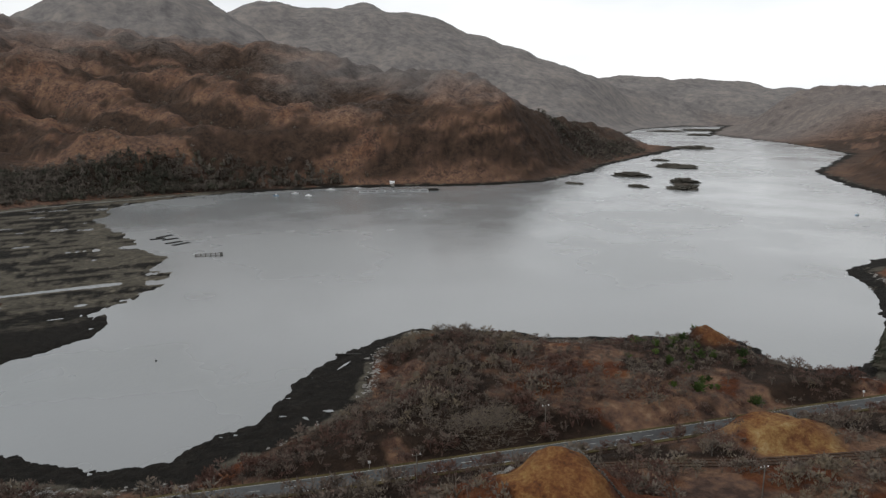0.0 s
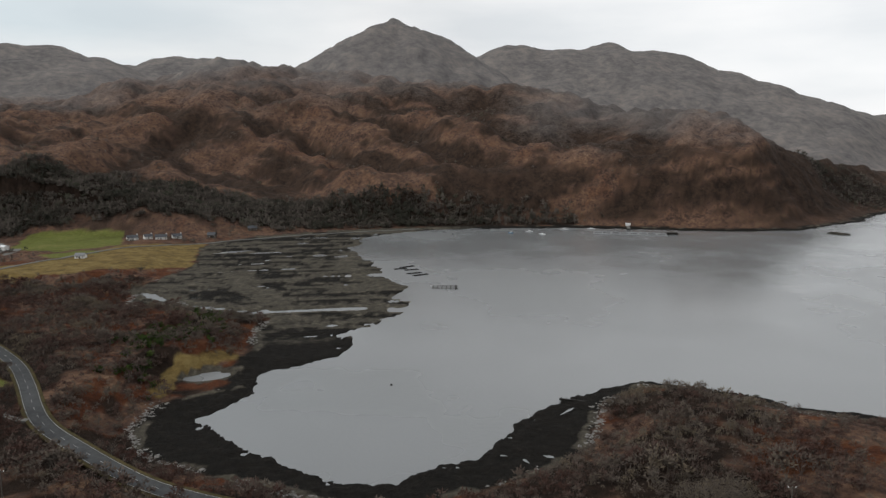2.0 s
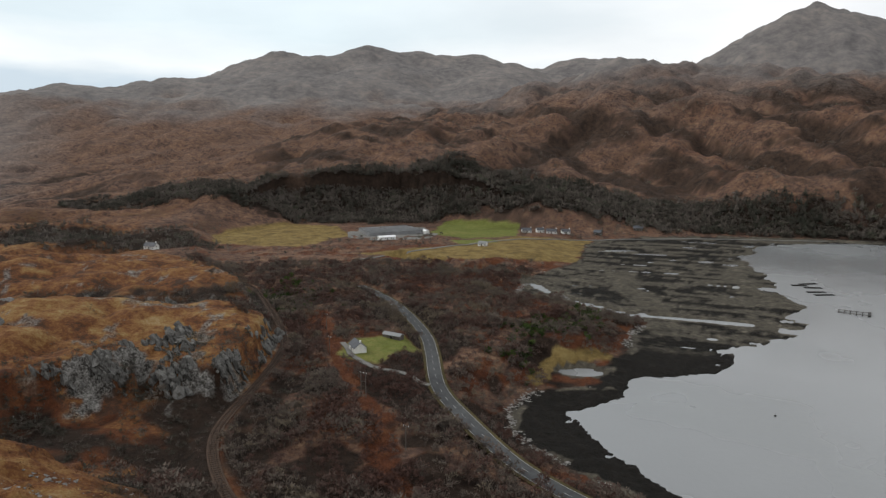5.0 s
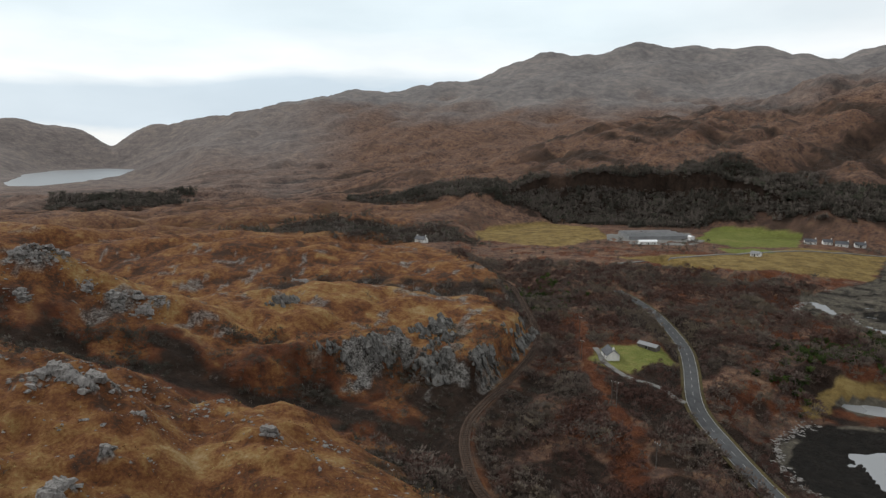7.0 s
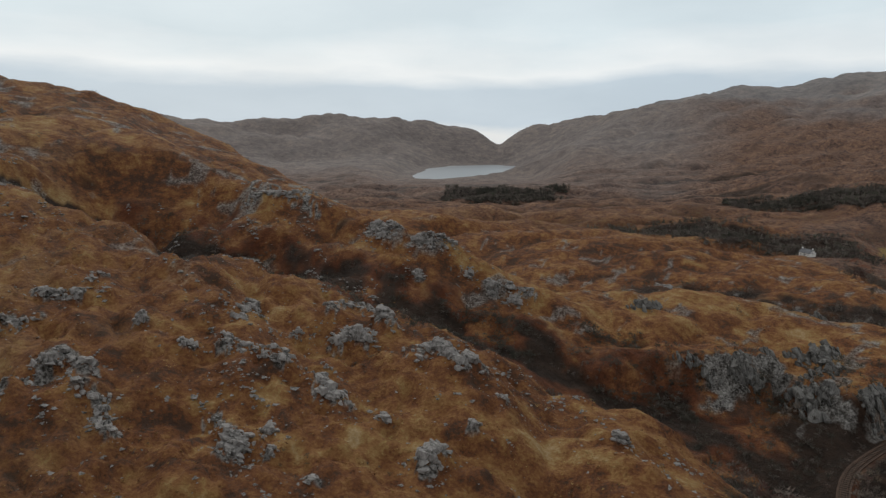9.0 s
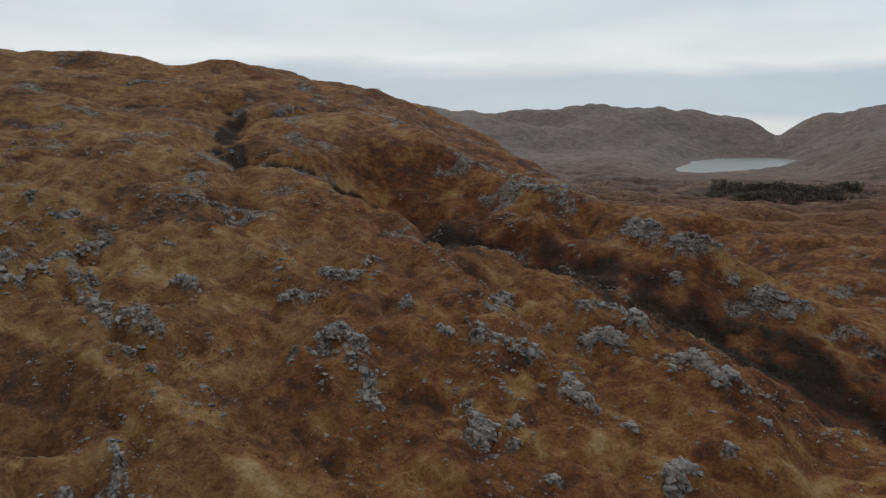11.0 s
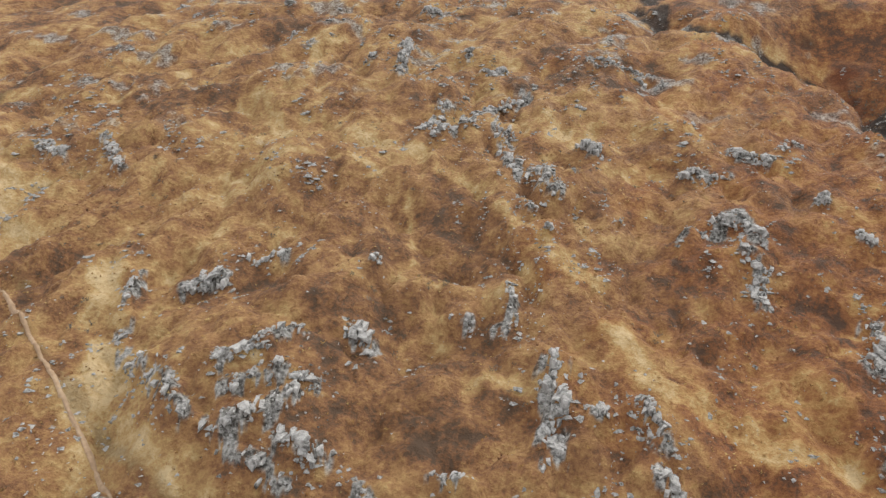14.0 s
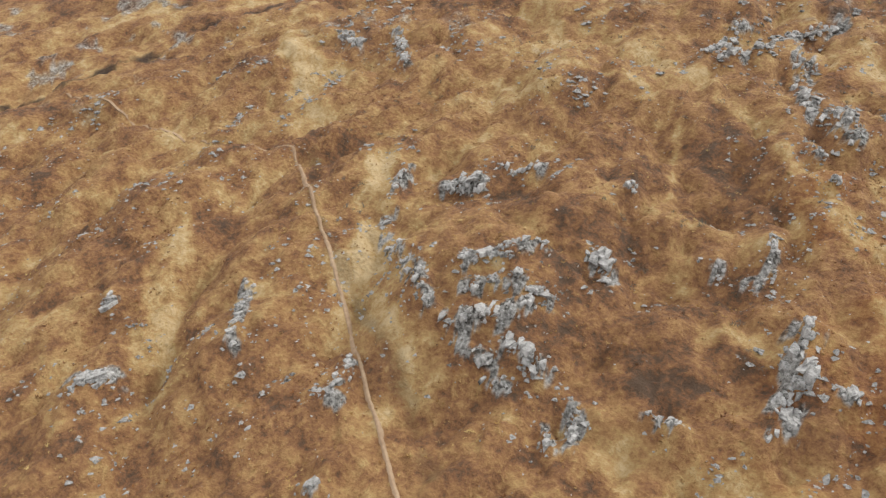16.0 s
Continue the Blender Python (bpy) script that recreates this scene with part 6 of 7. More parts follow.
# rocks along the tide line, and islets
for x, y, n, big in ((-154, 266, 7, 4.0), (-134, 275, 12, 5.0), (-181, 244, 8, 3.5), (-195, 232, 9, 3.0), (-168, 248, 8, 2.5), (-212, 214, 10, 3.0), (-120, 285, 10, 3.0), (-88, 296, 8, 2.5), (-75, 438, 14, 4.0), (-88, 480, 16, 4.0),
                     (-496, 258, 8, 4.0), (-482, 252, 6, 4.0), (-505, 250, 6, 3.0)):
    outcrop(x, y, 7, 4, n, big, rrng.uniform(0, 180), SHORE_BLOCKS, 0.6, "low dark seaweed-covered rocks at the water's edge", "shore_rocks", "rocks along the shore")


def islet(x, y, rx, ry, top, turn):
    bm = bmesh.new()
    bmesh.ops.create_icosphere(bm, subdivisions=4, radius=1.0)
    for v in bm.verts:
        n = noise.fractal(v.co * 2.2 + Vector((x, y, 0)), 0.7, 2.0, 4)
        v.co = Vector((v.co.x * rx * (1 + 0.35 * n), v.co.y * ry * (1 + 0.35 * n), max(v.co.z, -0.4) * top * (1 + 0.5 * n)))
    isle = part("islet", bm, SHOREROCK)
    isle.matrix_basis = pose(x, y, 0.1, 0, 0, turn)
    tagged(isle, "low dark rocky islet with scrub on top in the loch", "islet", "islets in the loch")
    v, f = bush_shape(rrng, 10, 3, (30, 85), 0.06, 0.07)
    vs = np.concatenate([v * (0.5 * rx, 0.5 * ry, top * 0.8) + (rrng.uniform(-0.45, 0.45) * rx, rrng.uniform(-0.4, 0.4) * ry, top * 0.6) for _ in range(9)])
    fs = np.concatenate([f + i * len(v) for i in range(9)])
    tuft = new("scrub_cover", raw_mesh("scrub_cover", vs, fs, DARKWOOD, False, {"tint": np.full(len(vs), 0.55)}))
    tuft.parent = isle


for row in ((-464, 915, 26, 13, 5, 10), (-396, 801, 14, 7, 2.5, 0), (-472, 1082, 36, 16, 5, -5), (-372, 880, 17, 16, 5, 20), (-345, 815, 18, 14, 5, 30), (-552, 1193, 16, 8, 3, 0), (-473, 780, 12, 5, 2, 10),
            (-1033, 2595, 80, 18, 6, 0), (-890, 2200, 40, 12, 5, 10), (-640, 1560, 40, 14, 6, 20), (-1100, 2420, 60, 14, 5, 10)):
    islet(*row)

# loose stones on the near hill
qx, qy = rrng.uniform(-150, 190, 60000), rrng.uniform(-330, 5, 60000)
qr, qa = np.hypot(qx, qy), np.degrees(np.arctan2(-qx, qy)) % 360
ok = (qr > 45) & (qr < 320) & (qa > 105) & (qa < 262) & (signed(LOW, qx, qy) > 4)
ok &= rrng.uniform(0, 1, len(qx)) < np.clip(0.12 + 1.5 * fbm(qx, qy, 26, 4, 0.6, 61.0), 0.01, 1) * np.clip(150 / qr, 0.2, 1)
qx, qy = qx[ok][:6500], qy[ok][:6500]
PEBBLES = []
for _ in range(6):
    v = np.array([(1, 0, 0), (-1, 0, 0), (0, 1, 0), (0, -1, 0), (0, 0, 0.5), (0.3, 0.3, -0.6)]) * rrng.uniform(0.5, 1.1, (6, 1)) + rrng.normal(0, 0.12, (6, 3))
    PEBBLES.append((v, np.array([(0, 2, 4), (2, 1, 4), (1, 3, 4), (3, 0, 4), (2, 0, 5), (1, 2, 5), (3, 1, 5), (0, 3, 5)])))
planting("scattered_stones", PEBBLES, qx, qy, rrng.uniform(0.12, 0.34, len(qx)) * np.where(rrng.uniform(0, 1, len(qx)) > 0.93, 2.2, 1.0), np.zeros(len(qx)), ROCK, "small grey stones strewn over the moor", "stones", rrng, (0.9, 1.6))

# small bare ribs all over the hill
cx, cy = rrng.uniform(-140, 190, 9000), rrng.uniform(-330, 0, 9000)
cr, ca = np.hypot(cx, cy), np.degrees(np.arctan2(-cx, cy)) % 360
ok = (cr > 45) & (cr < 330) & (ca > 108) & (ca < 262) & (signed(LOW, cx, cy) > 6) & (fbm(cx, cy, 30, 3, 0.6, 61.0) + 0.5 * (domes(cx, cy) - 0.6) > 0.1) & (rrng.uniform(0, 1, 9000) < np.clip(120 / cr, 0.6, 1))
for x, y in list(zip(cx[ok], cy[ok]))[:1150]:
    n = rrng.randint(5, 16)
    fx.append(x + rrng.normal(0, 0.7, n))
    fy.append(y + rrng.normal(0, 1.9, n))
    fsize.append((0.14 + 0.75 * rrng.uniform(0, 1, n) ** 2.2) * (1.0 + 0.5 * min(max((math.hypot(x, y) - 110) / 120, 0), 1)))
fx, fy, fsize = np.concatenate(fx), np.concatenate(fy), np.concatenate(fsize)
planting("rock_fragments", PEBBLES, fx, fy, fsize, np.zeros(len(fx)), ROCK, "broken grey rock strewn about the outcrops", "stones", rrng, (0.7, 1.4))

outcrop(-76, 106, 6, 4, 22, 2.4, 40, tall=1.3, label="grey rock face at the side of the grassy knoll")

# pale stones washed up along the turf's edge
wx, wy = [], []
for p, q in zip((NEAR_TURF + BAY_TURF)[:-1], (NEAR_TURF + BAY_TURF)[1:]):
    n = int(math.dist(p, q) * 4.5)
    t = rrng.uniform(0, 1, n)
    wx.append(p[0] + t * (q[0] - p[0]) + rrng.normal(0, 1.3, n))
    wy.append(p[1] + t * (q[1] - p[1]) + rrng.normal(0, 1.3, n))
wx, wy = np.concatenate(wx), np.concatenate(wy)
ok = (fbm(wx, wy, 35, 3, 0.6, 12.0) > -0.05) & (np.hypot(wx, wy) < 560)
wx, wy = wx[ok], wy[ok]
planting("shore_stones", PEBBLES, wx, wy, rrng.uniform(0.25, 1.15, len(wx)), np.zeros(len(wx)), ROCK, "pale grey stones washed up along the turf", "stones", rrng, (0.9, 1.6))

# ---- buildings, boats, poles and other things ----
def gable_house(name, x, y, turn, length, depth, eaves, ridge_h, label, group, windows=2, chimneys=1, roof_mat=SLATE, wall_mat=WHITEWASH):
    house = thing(name, x, y, z_at(x, y) - 0.3, turn, label, "house", group)
    hl, hd = length / 2, depth / 2
    bm = bmesh.new()
    pts = [(-hl, -hd, 0), (hl, -hd, 0), (hl, hd, 0), (-hl, hd, 0), (-hl, -hd, eaves), (hl, -hd, eaves), (hl, hd, eaves), (-hl, hd, eaves), (-hl, 0, ridge_h), (hl, 0, ridge_h)]
    v = [bm.verts.new(p) for p in pts]
    for f in ((0, 1, 5, 4), (2, 3, 7, 6), (1, 2, 6, 9, 5), (3, 0, 4, 8, 7), (3, 2, 1, 0)):
        bm.faces.new([v[i] for i in f])
    part("wall", bm, wall_mat, house, "whitewashed wall" if wall_mat is WHITEWASH else "")
    bm = bmesh.new()
    o, t = 0.35, 0.18
    rise = (ridge_h - eaves) / hd
    prof = [(-hd - o, eaves - o * rise + 0.06), (0, ridge_h + 0.06), (hd + o, eaves - o * rise + 0.06), (hd + o, eaves - o * rise + 0.06 + t), (0, ridge_h + 0.06 + t), (-hd - o, eaves - o * rise + 0.06 + t)]
    a = [bm.verts.new((-hl - o, p[0], p[1])) for p in prof]
    b = [bm.verts.new((hl + o, p[0], p[1])) for p in prof]
    for i in range(6):
        j = (i + 1) % 6
        bm.faces.new((a[i], a[j], b[j], b[i]))
    bm.faces.new((a[0], a[5], a[4], a[1]))
    bm.faces.new((a[1], a[4], a[3], a[2]))
    bm.faces.new((b[1], b[4], b[5], b[0]))
    bm.faces.new((b[2], b[3], b[4], b[1]))
    bmesh.ops.recalc_face_normals(bm, faces=bm.faces)
    roof = part("roof", bm, roof_mat, house, "grey slate roof")
    for k in range(chimneys):
        bm = bmesh.new()
        box(bm, (hl - 0.5) * (1 - 2 * k), 0, ridge_h + 0.5, 0.7, 0.6, 1.3)
        part("chimney", bm, wall_mat, roof)
    for side in (-1, 1):
        for i in range(windows):
            wx = -hl + length * (i + 0.5) / windows
            if side == -1 and i == windows // 2 and windows > 1:
                wx += length * 0.12
            win = None
            bm = bmesh.new()
            box(bm, wx, side * (hd + 0.02), eaves * 0.55, 0.95, 0.1, 1.1, 0.02)
            win = part("window", bm, WHITEWASH, house, "white window frame")
            bm = bmesh.new()
            box(bm, wx, side * (hd + 0.06), eaves * 0.55, 0.78, 0.06, 0.92)
            part("pane", bm, PANE, win, "dark window pane")
    bm = bmesh.new()
    box(bm, -0.1, -hd - 0.03, 1.25, 0.95, 0.1, 2.0, 0.02)
    part("door", bm, DARKTIMBER, house, "dark timber door")
    return house


gable_house("cottage", -309, -45, 25, 9, 5.5, 2.7, 4.9, "small white cottage with slate roof in a green garden", "houses")
gable_house("garden_shed", -331, -31, 60, 10, 3.4, 2.2, 3.1, "long low pale shed beside the garden", "sheds", 1, 0, GREYROOF, TIMBER)
gable_house("cottage", -572, -254, 70, 11, 6, 3.0, 5.6, "white farmhouse among dark trees below the moor", "houses", 3, 2)
for x, y, turn, l in ((-756, 72, 95, 10), (-761, 87, 100, 8), (-758, 99, 80, 11), (-764, 115, 95, 9)):
    gable_house("cottage", x, y, turn, l, 6, 2.9, 5.2, "white cottage in the hamlet at the wood's edge", "houses in the hamlet", 2, 1)
gable_house("cottage", -764, 150, 60, 8, 6, 3.0, 5.4, "stone cottage beside the valley road and wood", "houses", 2, 1, SLATE, TIMBER)
gable_house("cottage", -652, 22, 60, 8, 5, 2.6, 4.4, "small white building on the valley field", "houses", 2, 0, GREYROOF)
gable_house("cottage", -792, 200, 75, 10, 6, 3.0, 5.4, "grey house half hidden in the hillside wood", "houses", 2, 1, SLATE, TIMBER)


def works_building():
    hall = thing("works_building", -748, -74, z_at(-748, -74), 117, "large low grey industrial shed with shallow roofs", "building")
    for i in range(4):
        bm = bmesh.new()
        y0 = -21 + i * 11.5
        l = 31 - 1.5 * i
        pts = [(-l, y0, 0), (l, y0, 0), (l, y0 + 11.2, 0), (-l, y0 + 11.2, 0)]
        v = [bm.verts.new(p) for p in pts] + [bm.verts.new((p[0], p[1], 3.4)) for p in pts] + [bm.verts.new((-l, y0 + 5.6, 4.4)), bm.verts.new((l, y0 + 5.6, 4.4))]
        for f in ((0, 1, 5, 4), (2, 3, 7, 6), (1, 2, 6, 9, 5), (3, 0, 4, 8, 7)):
            bm.faces.new([v[k] for k in f])
        part("wall", bm, GREYROOF, hall, "grey clad wall")
        bm = bmesh.new()
        for s, yb in ((1, y0 - 0.3), (-1, y0 + 11.5)):
            w = [bm.verts.new(p) for p in ((-l - 0.5, yb, 3.35), (l + 0.5, yb, 3.35), (l + 0.5, y0 + 5.6, 4.5), (-l - 0.5, y0 + 5.6, 4.5))]
            bm.faces.new(w if s == 1 else w[::-1])
        bmesh.ops.solidify(bm, geom=bm.faces[:], thickness=0.15)
        part("roof", bm, GREYROOF, hall, "pale grey sheet roof")
    for i in range(7):
        bm = bmesh.new()
        box(bm, -24 + i * 8, -21.1, 1.5, 4.2, 0.2, 2.8, 0.05)
        part("roller_door", bm, GREYROOF, hall)
    return hall


works_building()
gable_house("site_office", -692, -72, 117, 17, 6, 3.0, 4.2, "long white site building before the works shed", "sheds", 4, 0, HULL)
gable_house("store_shed", -742, -36, 30, 9, 5, 3.2, 4.2, "white store shed beside the works yard", "sheds", 1, 0, HULL)
bm = bmesh.new()
yard = [(-705, -112), (-683, -82), (-702, -30), (-740, -22), (-795, -40), (-790, -100), (-750, -120)]
low = [bm.verts.new((x, y, z_at(x, y) + 0.15)) for x, y in yard]
c = bm.verts.new((-742, -72, z_at(-742, -72) + 0.2))
for i in range(len(low)):
    bm.faces.new((low[i - 1], low[i], c))
bmesh.ops.recalc_face_normals(bm, faces=bm.faces)
tagged(part("yard", bm, LANE), "pale gravel yard round the works", "yard", kind="structure")


def boat(x, y, turn, length, hull_mat, label):
    b = thing("motor_boat", x, y, 0.05, turn, label, "boat", "boats at their moorings")
    bm = bmesh.new()
    rings = []
    for i in range(9):
        t = i / 8
        w = length * 0.17 * min(1.0, 1.25 * (1 - t) ** 0.55 + 0.0) * (0.85 + 0.15 * min(1, t * 3))
        px = -length / 2 + length * t
        rings.append([bm.verts.new((px, -w, 0.55 + 0.35 * t * t)), bm.verts.new((px, -w * 0.65, -0.25)), bm.verts.new((px, 0, -0.4)), bm.verts.new((px, w * 0.65, -0.25)), bm.verts.new((px, w, 0.55 + 0.35 * t * t))])
    for p, q in zip(rings[:-1], rings[1:]):
        for k in range(4):
            bm.faces.new((p[k], p[k + 1], q[k + 1], q[k]))
        bm.faces.new((p[0], q[0], q[4], p[4]))
    bm.faces.new(rings[0])
    bmesh.ops.recalc_face_normals(bm, faces=bm.faces)
    part("hull", bm, hull_mat, b, "smooth painted hull")
    bm = bmesh.new()
    box(bm, length * 0.02, 0, 1.05, length * 0.3, length * 0.22, 1.0, 0.12)
    cabin = part("cabin", bm, HULL, b, "white wheelhouse")
    bm = bmesh.new()
    box(bm, length * 0.03, 0, 1.25, length * 0.305, length * 0.2, 0.35, 0.03)
    part("cabin_window", bm, PANE, cabin, "dark windscreen")
    bm = bmesh.new()
    rod(bm, (-length * 0.1, 0, 1.4), (-length * 0.1, 0, 3.0), 0.05, 0.03, 5)
    part("mast", bm, METAL, b)


for row in ((-666, 464, 20, 7, BLUEHULL, "small blue motor boat moored near the far shore"), (-666, 490, 60, 8, HULL, "white motor boat moored near the far shore"), (-638, 488, 10, 9, HULL, "white cabin boat moored on the loch"),
            (-662, 539, 40, 10, HULL, "white work boat moored near the far shore"), (-650, 570, 50, 10, HULL, "white work boat beside the fish farm"), (-141.6, 721, 80, 7, BLUEHULL, "small dark boat crossing the loch")):
    boat(*row)


def mussel_raft(x, y, turn):
    raft = thing("mussel_raft", x, y, 0.0, turn, "dark timber mussel raft of parallel beams afloat", "raft")
    for i in range(6):
        bm = bmesh.new()
        box(bm, 0.4 * i, -5 + i * 3.2, 0.25, 13 - 0.9 * i, 0.7, 0.6, 0.1)
        part("beam", bm, DARKTIMBER, raft)
    bm = bmesh.new()
    for i in (-1, 1):
        box(bm, i * 4.0, 3, 0.65, 0.35, 17, 0.25)
    part("cross_beams", bm, TIMBER, raft, "grey cross timbers")
    bm = bmesh.new()
    box(bm, 0, -5.6, 0.6, 12, 1.6, 0.5, 0.1)
    part("deck", bm, DARKTIMBER, raft, "black working deck")


mussel_raft(-430, 246, 150)


def fish_farm(x, y, turn):
    farm = thing("fish_farm", x, y, 0.0, turn, "grey floating fish farm walkways off the far shore", "fish farm")
    for r in (-1, 1):
        bm = bmesh.new()
        box(bm, 0, r * 9, 0.35, 82, 2.2, 0.6, 0.1)
        part("walkway", bm, METAL, farm, "pale floating steel walkway")
    for i in range(9):
        bm = bmesh.new()
        box(bm, -40 + i * 10, 0, 0.35, 1.4, 18, 0.5, 0.1)
        part("cross_walk", bm, METAL, farm)
    for r in (-1, 1):
        for i in range(8):
            bm = bmesh.new()
            for k in range(4):
                cx = -35 + i * 10
                a, b = ((-4, -7), (4, -7), (4, 7), (-4, 7))[k], ((4, -7), (4, 7), (-4, 7), (-4, -7))[k]
                if r == 1:
                    rod(bm, (cx + a[0], a[1], 1.4), (cx + b[0], b[1], 1.4), 0.08, 0.08, 4)
                    rod(bm, (cx + a[0], a[1], 0.4), (cx + a[0], a[1], 1.4), 0.06, 0.06, 4)
            if r == 1:
                part("net_rail", bm, METAL, farm)
            else:
                bm.free()
    bm = bmesh.new()
    box(bm, 47, 3, 1.2, 12, 8, 2.2, 0.2)
    part("feed_barge", bm, DARKTIMBER, farm, "dark feed barge at the end of the walkways")


fish_farm(-594, 578, 48)


def shore_pier(x, y, turn):
    pier = thing("shore_pier", x, y, 0.0, turn, "pale concrete pier with a small roofed shed", "pier")
    bm = bmesh.new()
    box(bm, 0, 0, 1.9, 34, 4, 0.6, 0.1)
    part("deck", bm, LANE, pier, "pale concrete deck")
    for i in range(6):
        bm = bmesh.new()
        rod(bm, (-15 + i * 6, -1.5, -3), (-15 + i * 6, -1.5, 1.7), 0.25, 0.25, 6)
        rod(bm, (-15 + i * 6, 1.5, -3), (-15 + i * 6, 1.5, 1.7), 0.25, 0.25, 6)
        part("piles", bm, DARKTIMBER, pier, "dark timber piles")
    bm = bmesh.new()
    box(bm, -14, 0, 3.6, 9, 6, 2.8, 0.1)
    part("shed", bm, HULL, pier, "white shed on the pier")


shore_pier(-632, 613, -42)


def groyne():
    g = thing("timber_groyne", -207, 180, 0.4, 43, "low black timber groyne across the weedy shore", "groyne")
    bm = bmesh.new()
    box(bm, 0, 0, 0.3, 19, 0.8, 0.8, 0.15)
    part("beam", bm, DARKTIMBER, g)
    for i in range(9):
        bm = bmesh.new()
        rod(bm, (-8.8 + i * 2.2, 0.5, -1.5), (-8.8 + i * 2.2, 0.5, 1.0), 0.16, 0.13, 6)
        part("post", bm, DARKTIMBER, g)


groyne()


def power_pole(x, y, turn, tall, twin, label):
    pole = thing("power_pole", x, y, z_at(x, y), turn, label, "power pole", "power line poles")
    spots = (-1.1, 1.1) if twin else (0.0,)
    for s in spots:
        bm = bmesh.new()
        rod(bm, (s, 0, -0.6), (s, 0, tall), 0.17, 0.12, 8)
        part("post", bm, TIMBER, pole, "weathered grey timber post")
    bm = bmesh.new()
    box(bm, 0, 0.16, tall - 0.5, 3.4 if twin else 2.2, 0.16, 0.2, 0.02)
    arm = part("crossarm", bm, TIMBER, pole)
    for s in (-1, 0, 1):
        bm = bmesh.new()
        rod(bm, (s * (1.5 if twin else 0.9), 0.16, tall - 0.4), (s * (1.5 if twin else 0.9), 0.16, tall - 0.05), 0.09, 0.06, 6)
        part("insulator", bm, HULL, arm, "pale ceramic insulator")
    if twin:
        bm = bmesh.new()
        box(bm, 0, 0.1, tall * 0.62, 2.4, 0.14, 0.18, 0.02)
        part("brace", bm, TIMBER, pole)


power_pole(-248, -34, 60, 9.5, True, "grey twin-post power pole in cut bracken")
for x, y, tall in ((-102, 157, 8.5), (-108, 111, 7.5), (-42, 152, 8.0), (-203, -15, 8.0), (-300, -56, 8.5), (-345, -66, 8.5)):
    power_pole(x, y, 55, tall, False, "grey timber power pole standing in scrub")


def road_sign(x, y, turn):
    sign = thing("road_sign", x, y, z_at(x, y), turn, "small white sign on a grey post beside the road", "sign")
    bm = bmesh.new()
    rod(bm, (0, 0, -0.3), (0, 0, 2.3), 0.05, 0.05, 6)
    part("post", bm, METAL, sign)
    bm = bmesh.new()
    box(bm, 0, 0.05, 1.9, 0.7, 0.04, 0.8, 0.01)
    part("panel", bm, HULL, sign, "plain white panel")


road_sign(-41, 247, 40)
road_sign(-126, 112, 50)


def stone_wall():
    line = spaced([(-71, 104), (-66, 107), (-59, 108), (-52, 107), (-45, 104)], 0.55)
    wall = thing("drystone_wall", line[0].x, line[0].y, z_at(*line[0]), 0, "low grey drystone wall over the grassy knoll", "wall")
    for i, p in enumerate(line):
        z = z_at(p.x, p.y) - wall.location.z
        for k in range(2):
            m = pose(p.x - line[0].x + rrng.normal(0, 0.06), p.y - line[0].y + rrng.normal(0, 0.06), z + 0.12 + 0.32 * k, *rrng.uniform(-15, 15, 3)) @ Matrix.Diagonal((0.62, 0.4, 0.42, 1))
            share("stone", CRAG_BLOCKS[rrng.randint(len(CRAG_BLOCKS))], wall, m)


stone_wall()

# the old turf dyke with a path trodden on top; its shadow is ground colour
dyke_line = spaced([(117.5, -102.5), (102, -92), (90, -83.5), (76, -74), (63.5, -65), (54.5, -58.5), (46.5, -52.5), (40, -47.5), (25, -36), (8, -24)], 1.0)
bm = bmesh.new()
prev = None
for i, p in enumerate(dyke_line):
    d = (dyke_line[min(i + 1, len(dyke_line) - 1)] - dyke_line[max(i - 1, 0)]).normalized()
    n = Vector((-d.y, d.x))
    h = z_at(p.x, p.y)
    row = [bm.verts.new((*(p + n * (s + 0.12 * noise.noise((i * 0.4, s * 3, 0)))), h + t)) for s, t in ((-0.6, -0.35), (-0.18, 0.26), (0.18, 0.28), (0.6, -0.35))]
    if prev:
        for k in range(3):
            bm.faces.new((prev[k], prev[k + 1], row[k + 1], row[k]))
    prev = row
bmesh.ops.recalc_face_normals(bm, faces=bm.faces)
tagged(part("turf_dyke", bm, PATH, None, "", False), "old straight turf dyke with a pale trodden top", "bank", kind="structure")
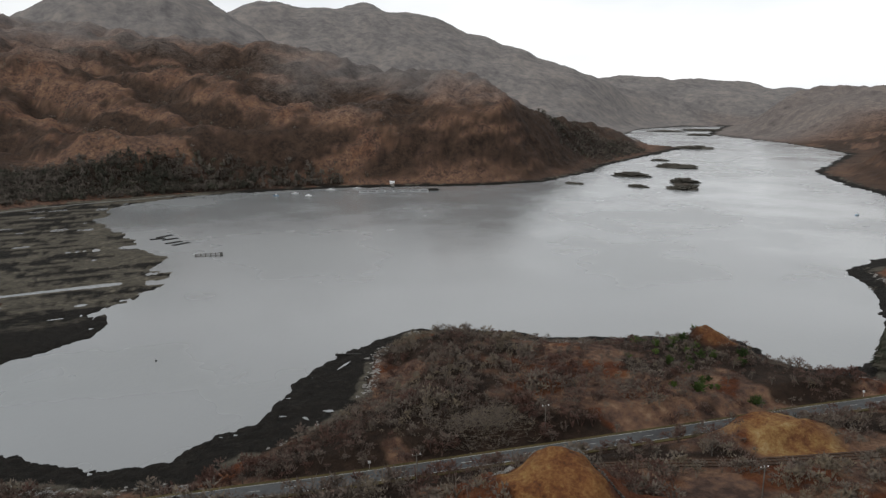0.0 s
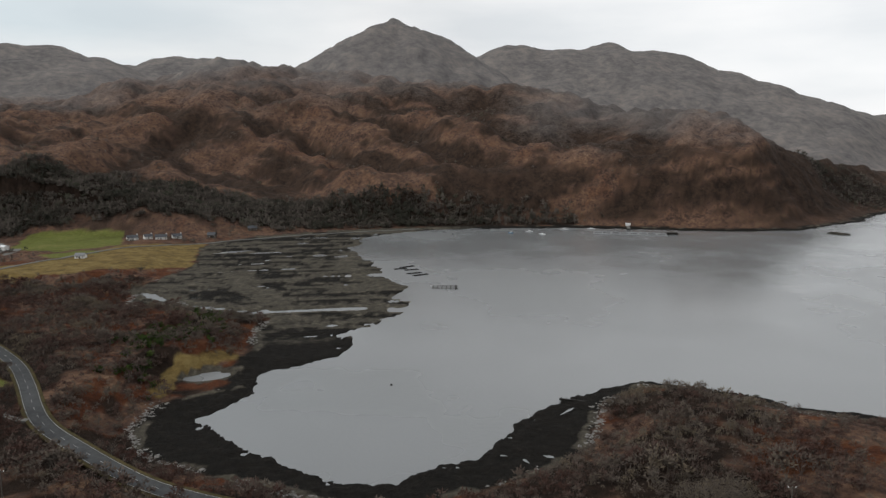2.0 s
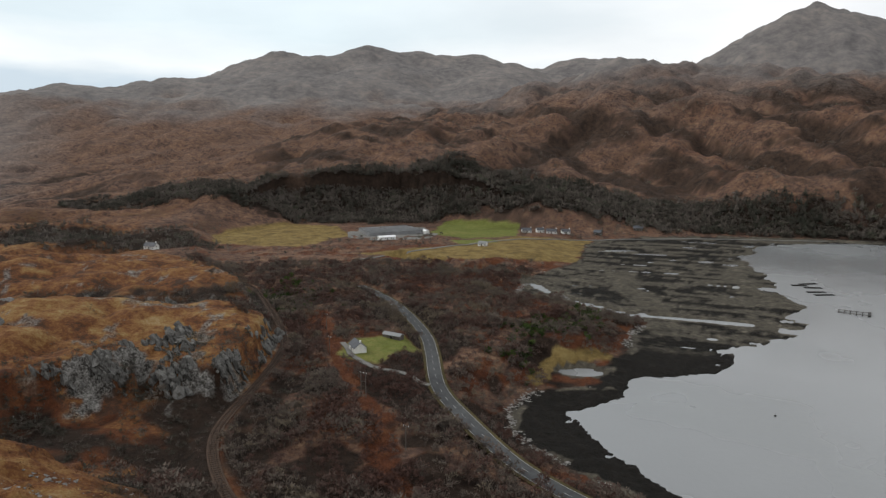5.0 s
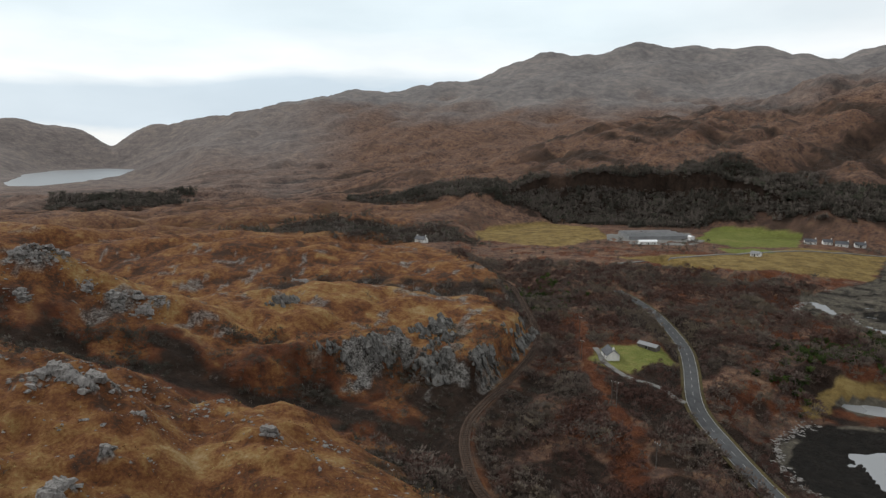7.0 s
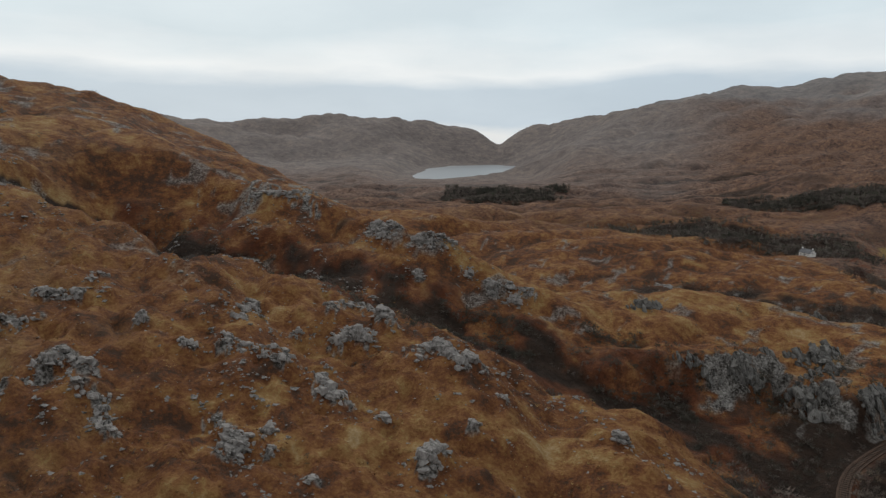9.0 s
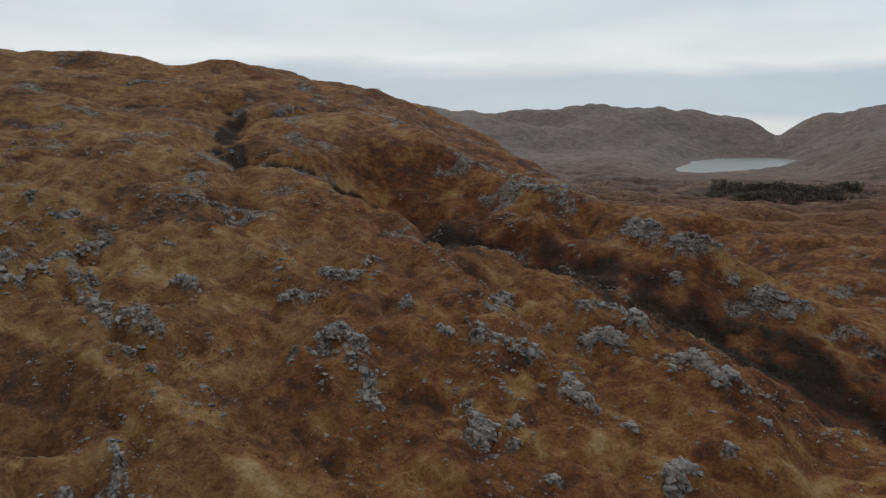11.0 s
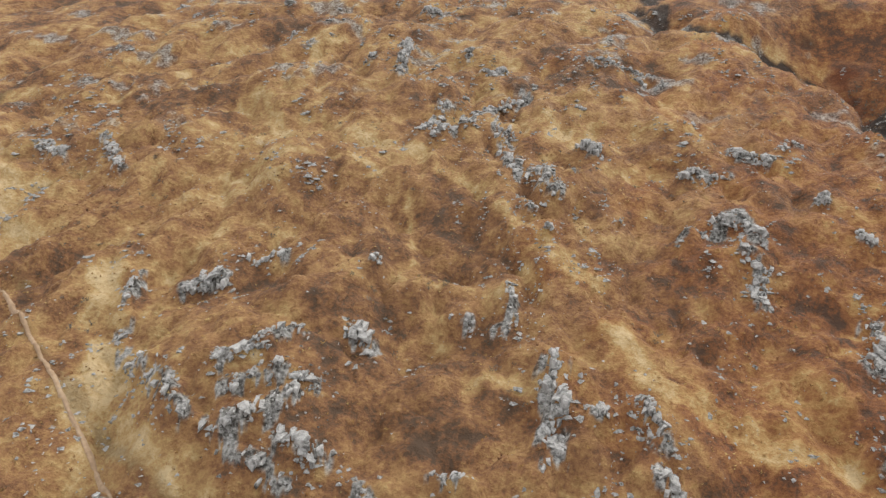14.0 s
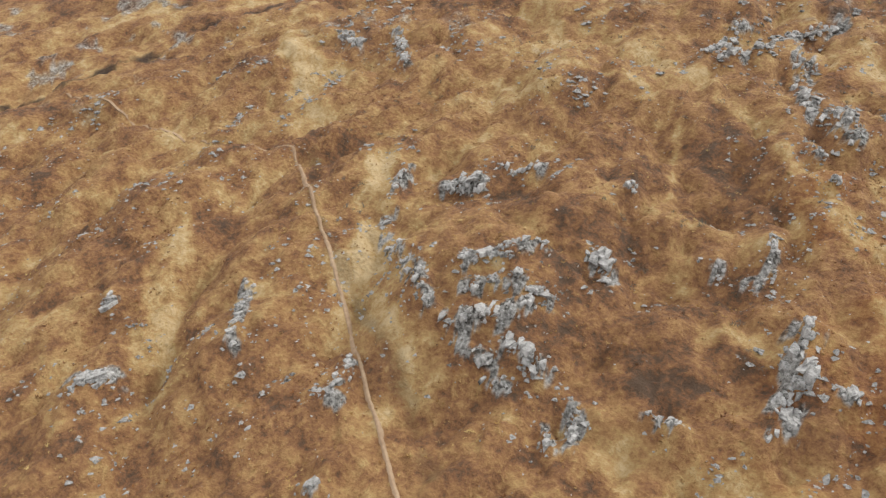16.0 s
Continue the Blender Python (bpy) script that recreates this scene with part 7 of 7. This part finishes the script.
side_line = spaced([(117.5, -102.5), (130, -99.8), (150, -96), (172, -94), (200, -92)], 1.5)
tagged(part("sheep_path", strip("path", side_line, None, 0.35, PATH, 0.4, 0.0, -0.12), PATH), "thin pale sheep path across the moor", "path", kind="structure")

# pools left by the tide, and a mooring buoy
for x, y, rx, ry, turn in ((-201, 167, 0.6, 4, 20), (-172, 136, 1.8, 0.8, 30), (-174, 128, 1.6, 0.5, 0), (-181, 124, 1.2, 0.5, 40)):
    bm = bmesh.new()
    ring = [bm.verts.new((rx * math.cos(a) * (1 + 0.3 * math.sin(3 * a + x)), ry * math.sin(a) * (1 + 0.3 * math.cos(2 * a + y)), 0)) for a in np.linspace(0, 2 * math.pi, 20, endpoint=False)]
    bm.faces.new(ring)
    pool = part("tide_pool", bm, WATER)
    pool.matrix_basis = pose(x, y, max(z_at(x + dx, y + dy) for dx in (-2, 0, 2) for dy in (-2, 0, 2)) + 0.04, 0, 0, turn)
    tagged(pool, "shallow bright tide pool on dark weed", "water", kind="structure")
bm = bmesh.new()
bmesh.ops.create_icosphere(bm, subdivisions=2, radius=0.45)
rod(bm, (0, 0, 0.3), (0, 0, 1.0), 0.05, 0.05, 6)
buoy = part("mooring_buoy", bm, DARKTIMBER)
buoy.matrix_basis = pose(-263.7, 122.8, 0.15)
tagged(buoy, "small dark mooring buoy afloat on the loch", "buoy")


def float_beam(x, y, turn, length):
    bm = bmesh.new()
    for off in (-1.1, 1.1):
        rod(bm, (-length / 2, off, 0.1), (length / 2, off, 0.1), 0.45, 0.4, 8)
    for k in range(5):
        box(bm, -length * 0.4 + k * length * 0.2, 0, 0.5, 0.3, 3.2, 0.25, 0.04)
    raft = part("float_raft", bm, DARKTIMBER)
    raft.matrix_basis = pose(x, y, 0.0, 0, 0, turn)
    tagged(raft, "small dark timber raft afloat near the flats", "raft", "rafts off the flats")


for row in ((-516, 250, 80, 11), (-508, 256, 86, 12), (-493, 251, 92, 13), (-484, 252, 98, 14), (-522, 259, 104, 15)):
    float_beam(*row)
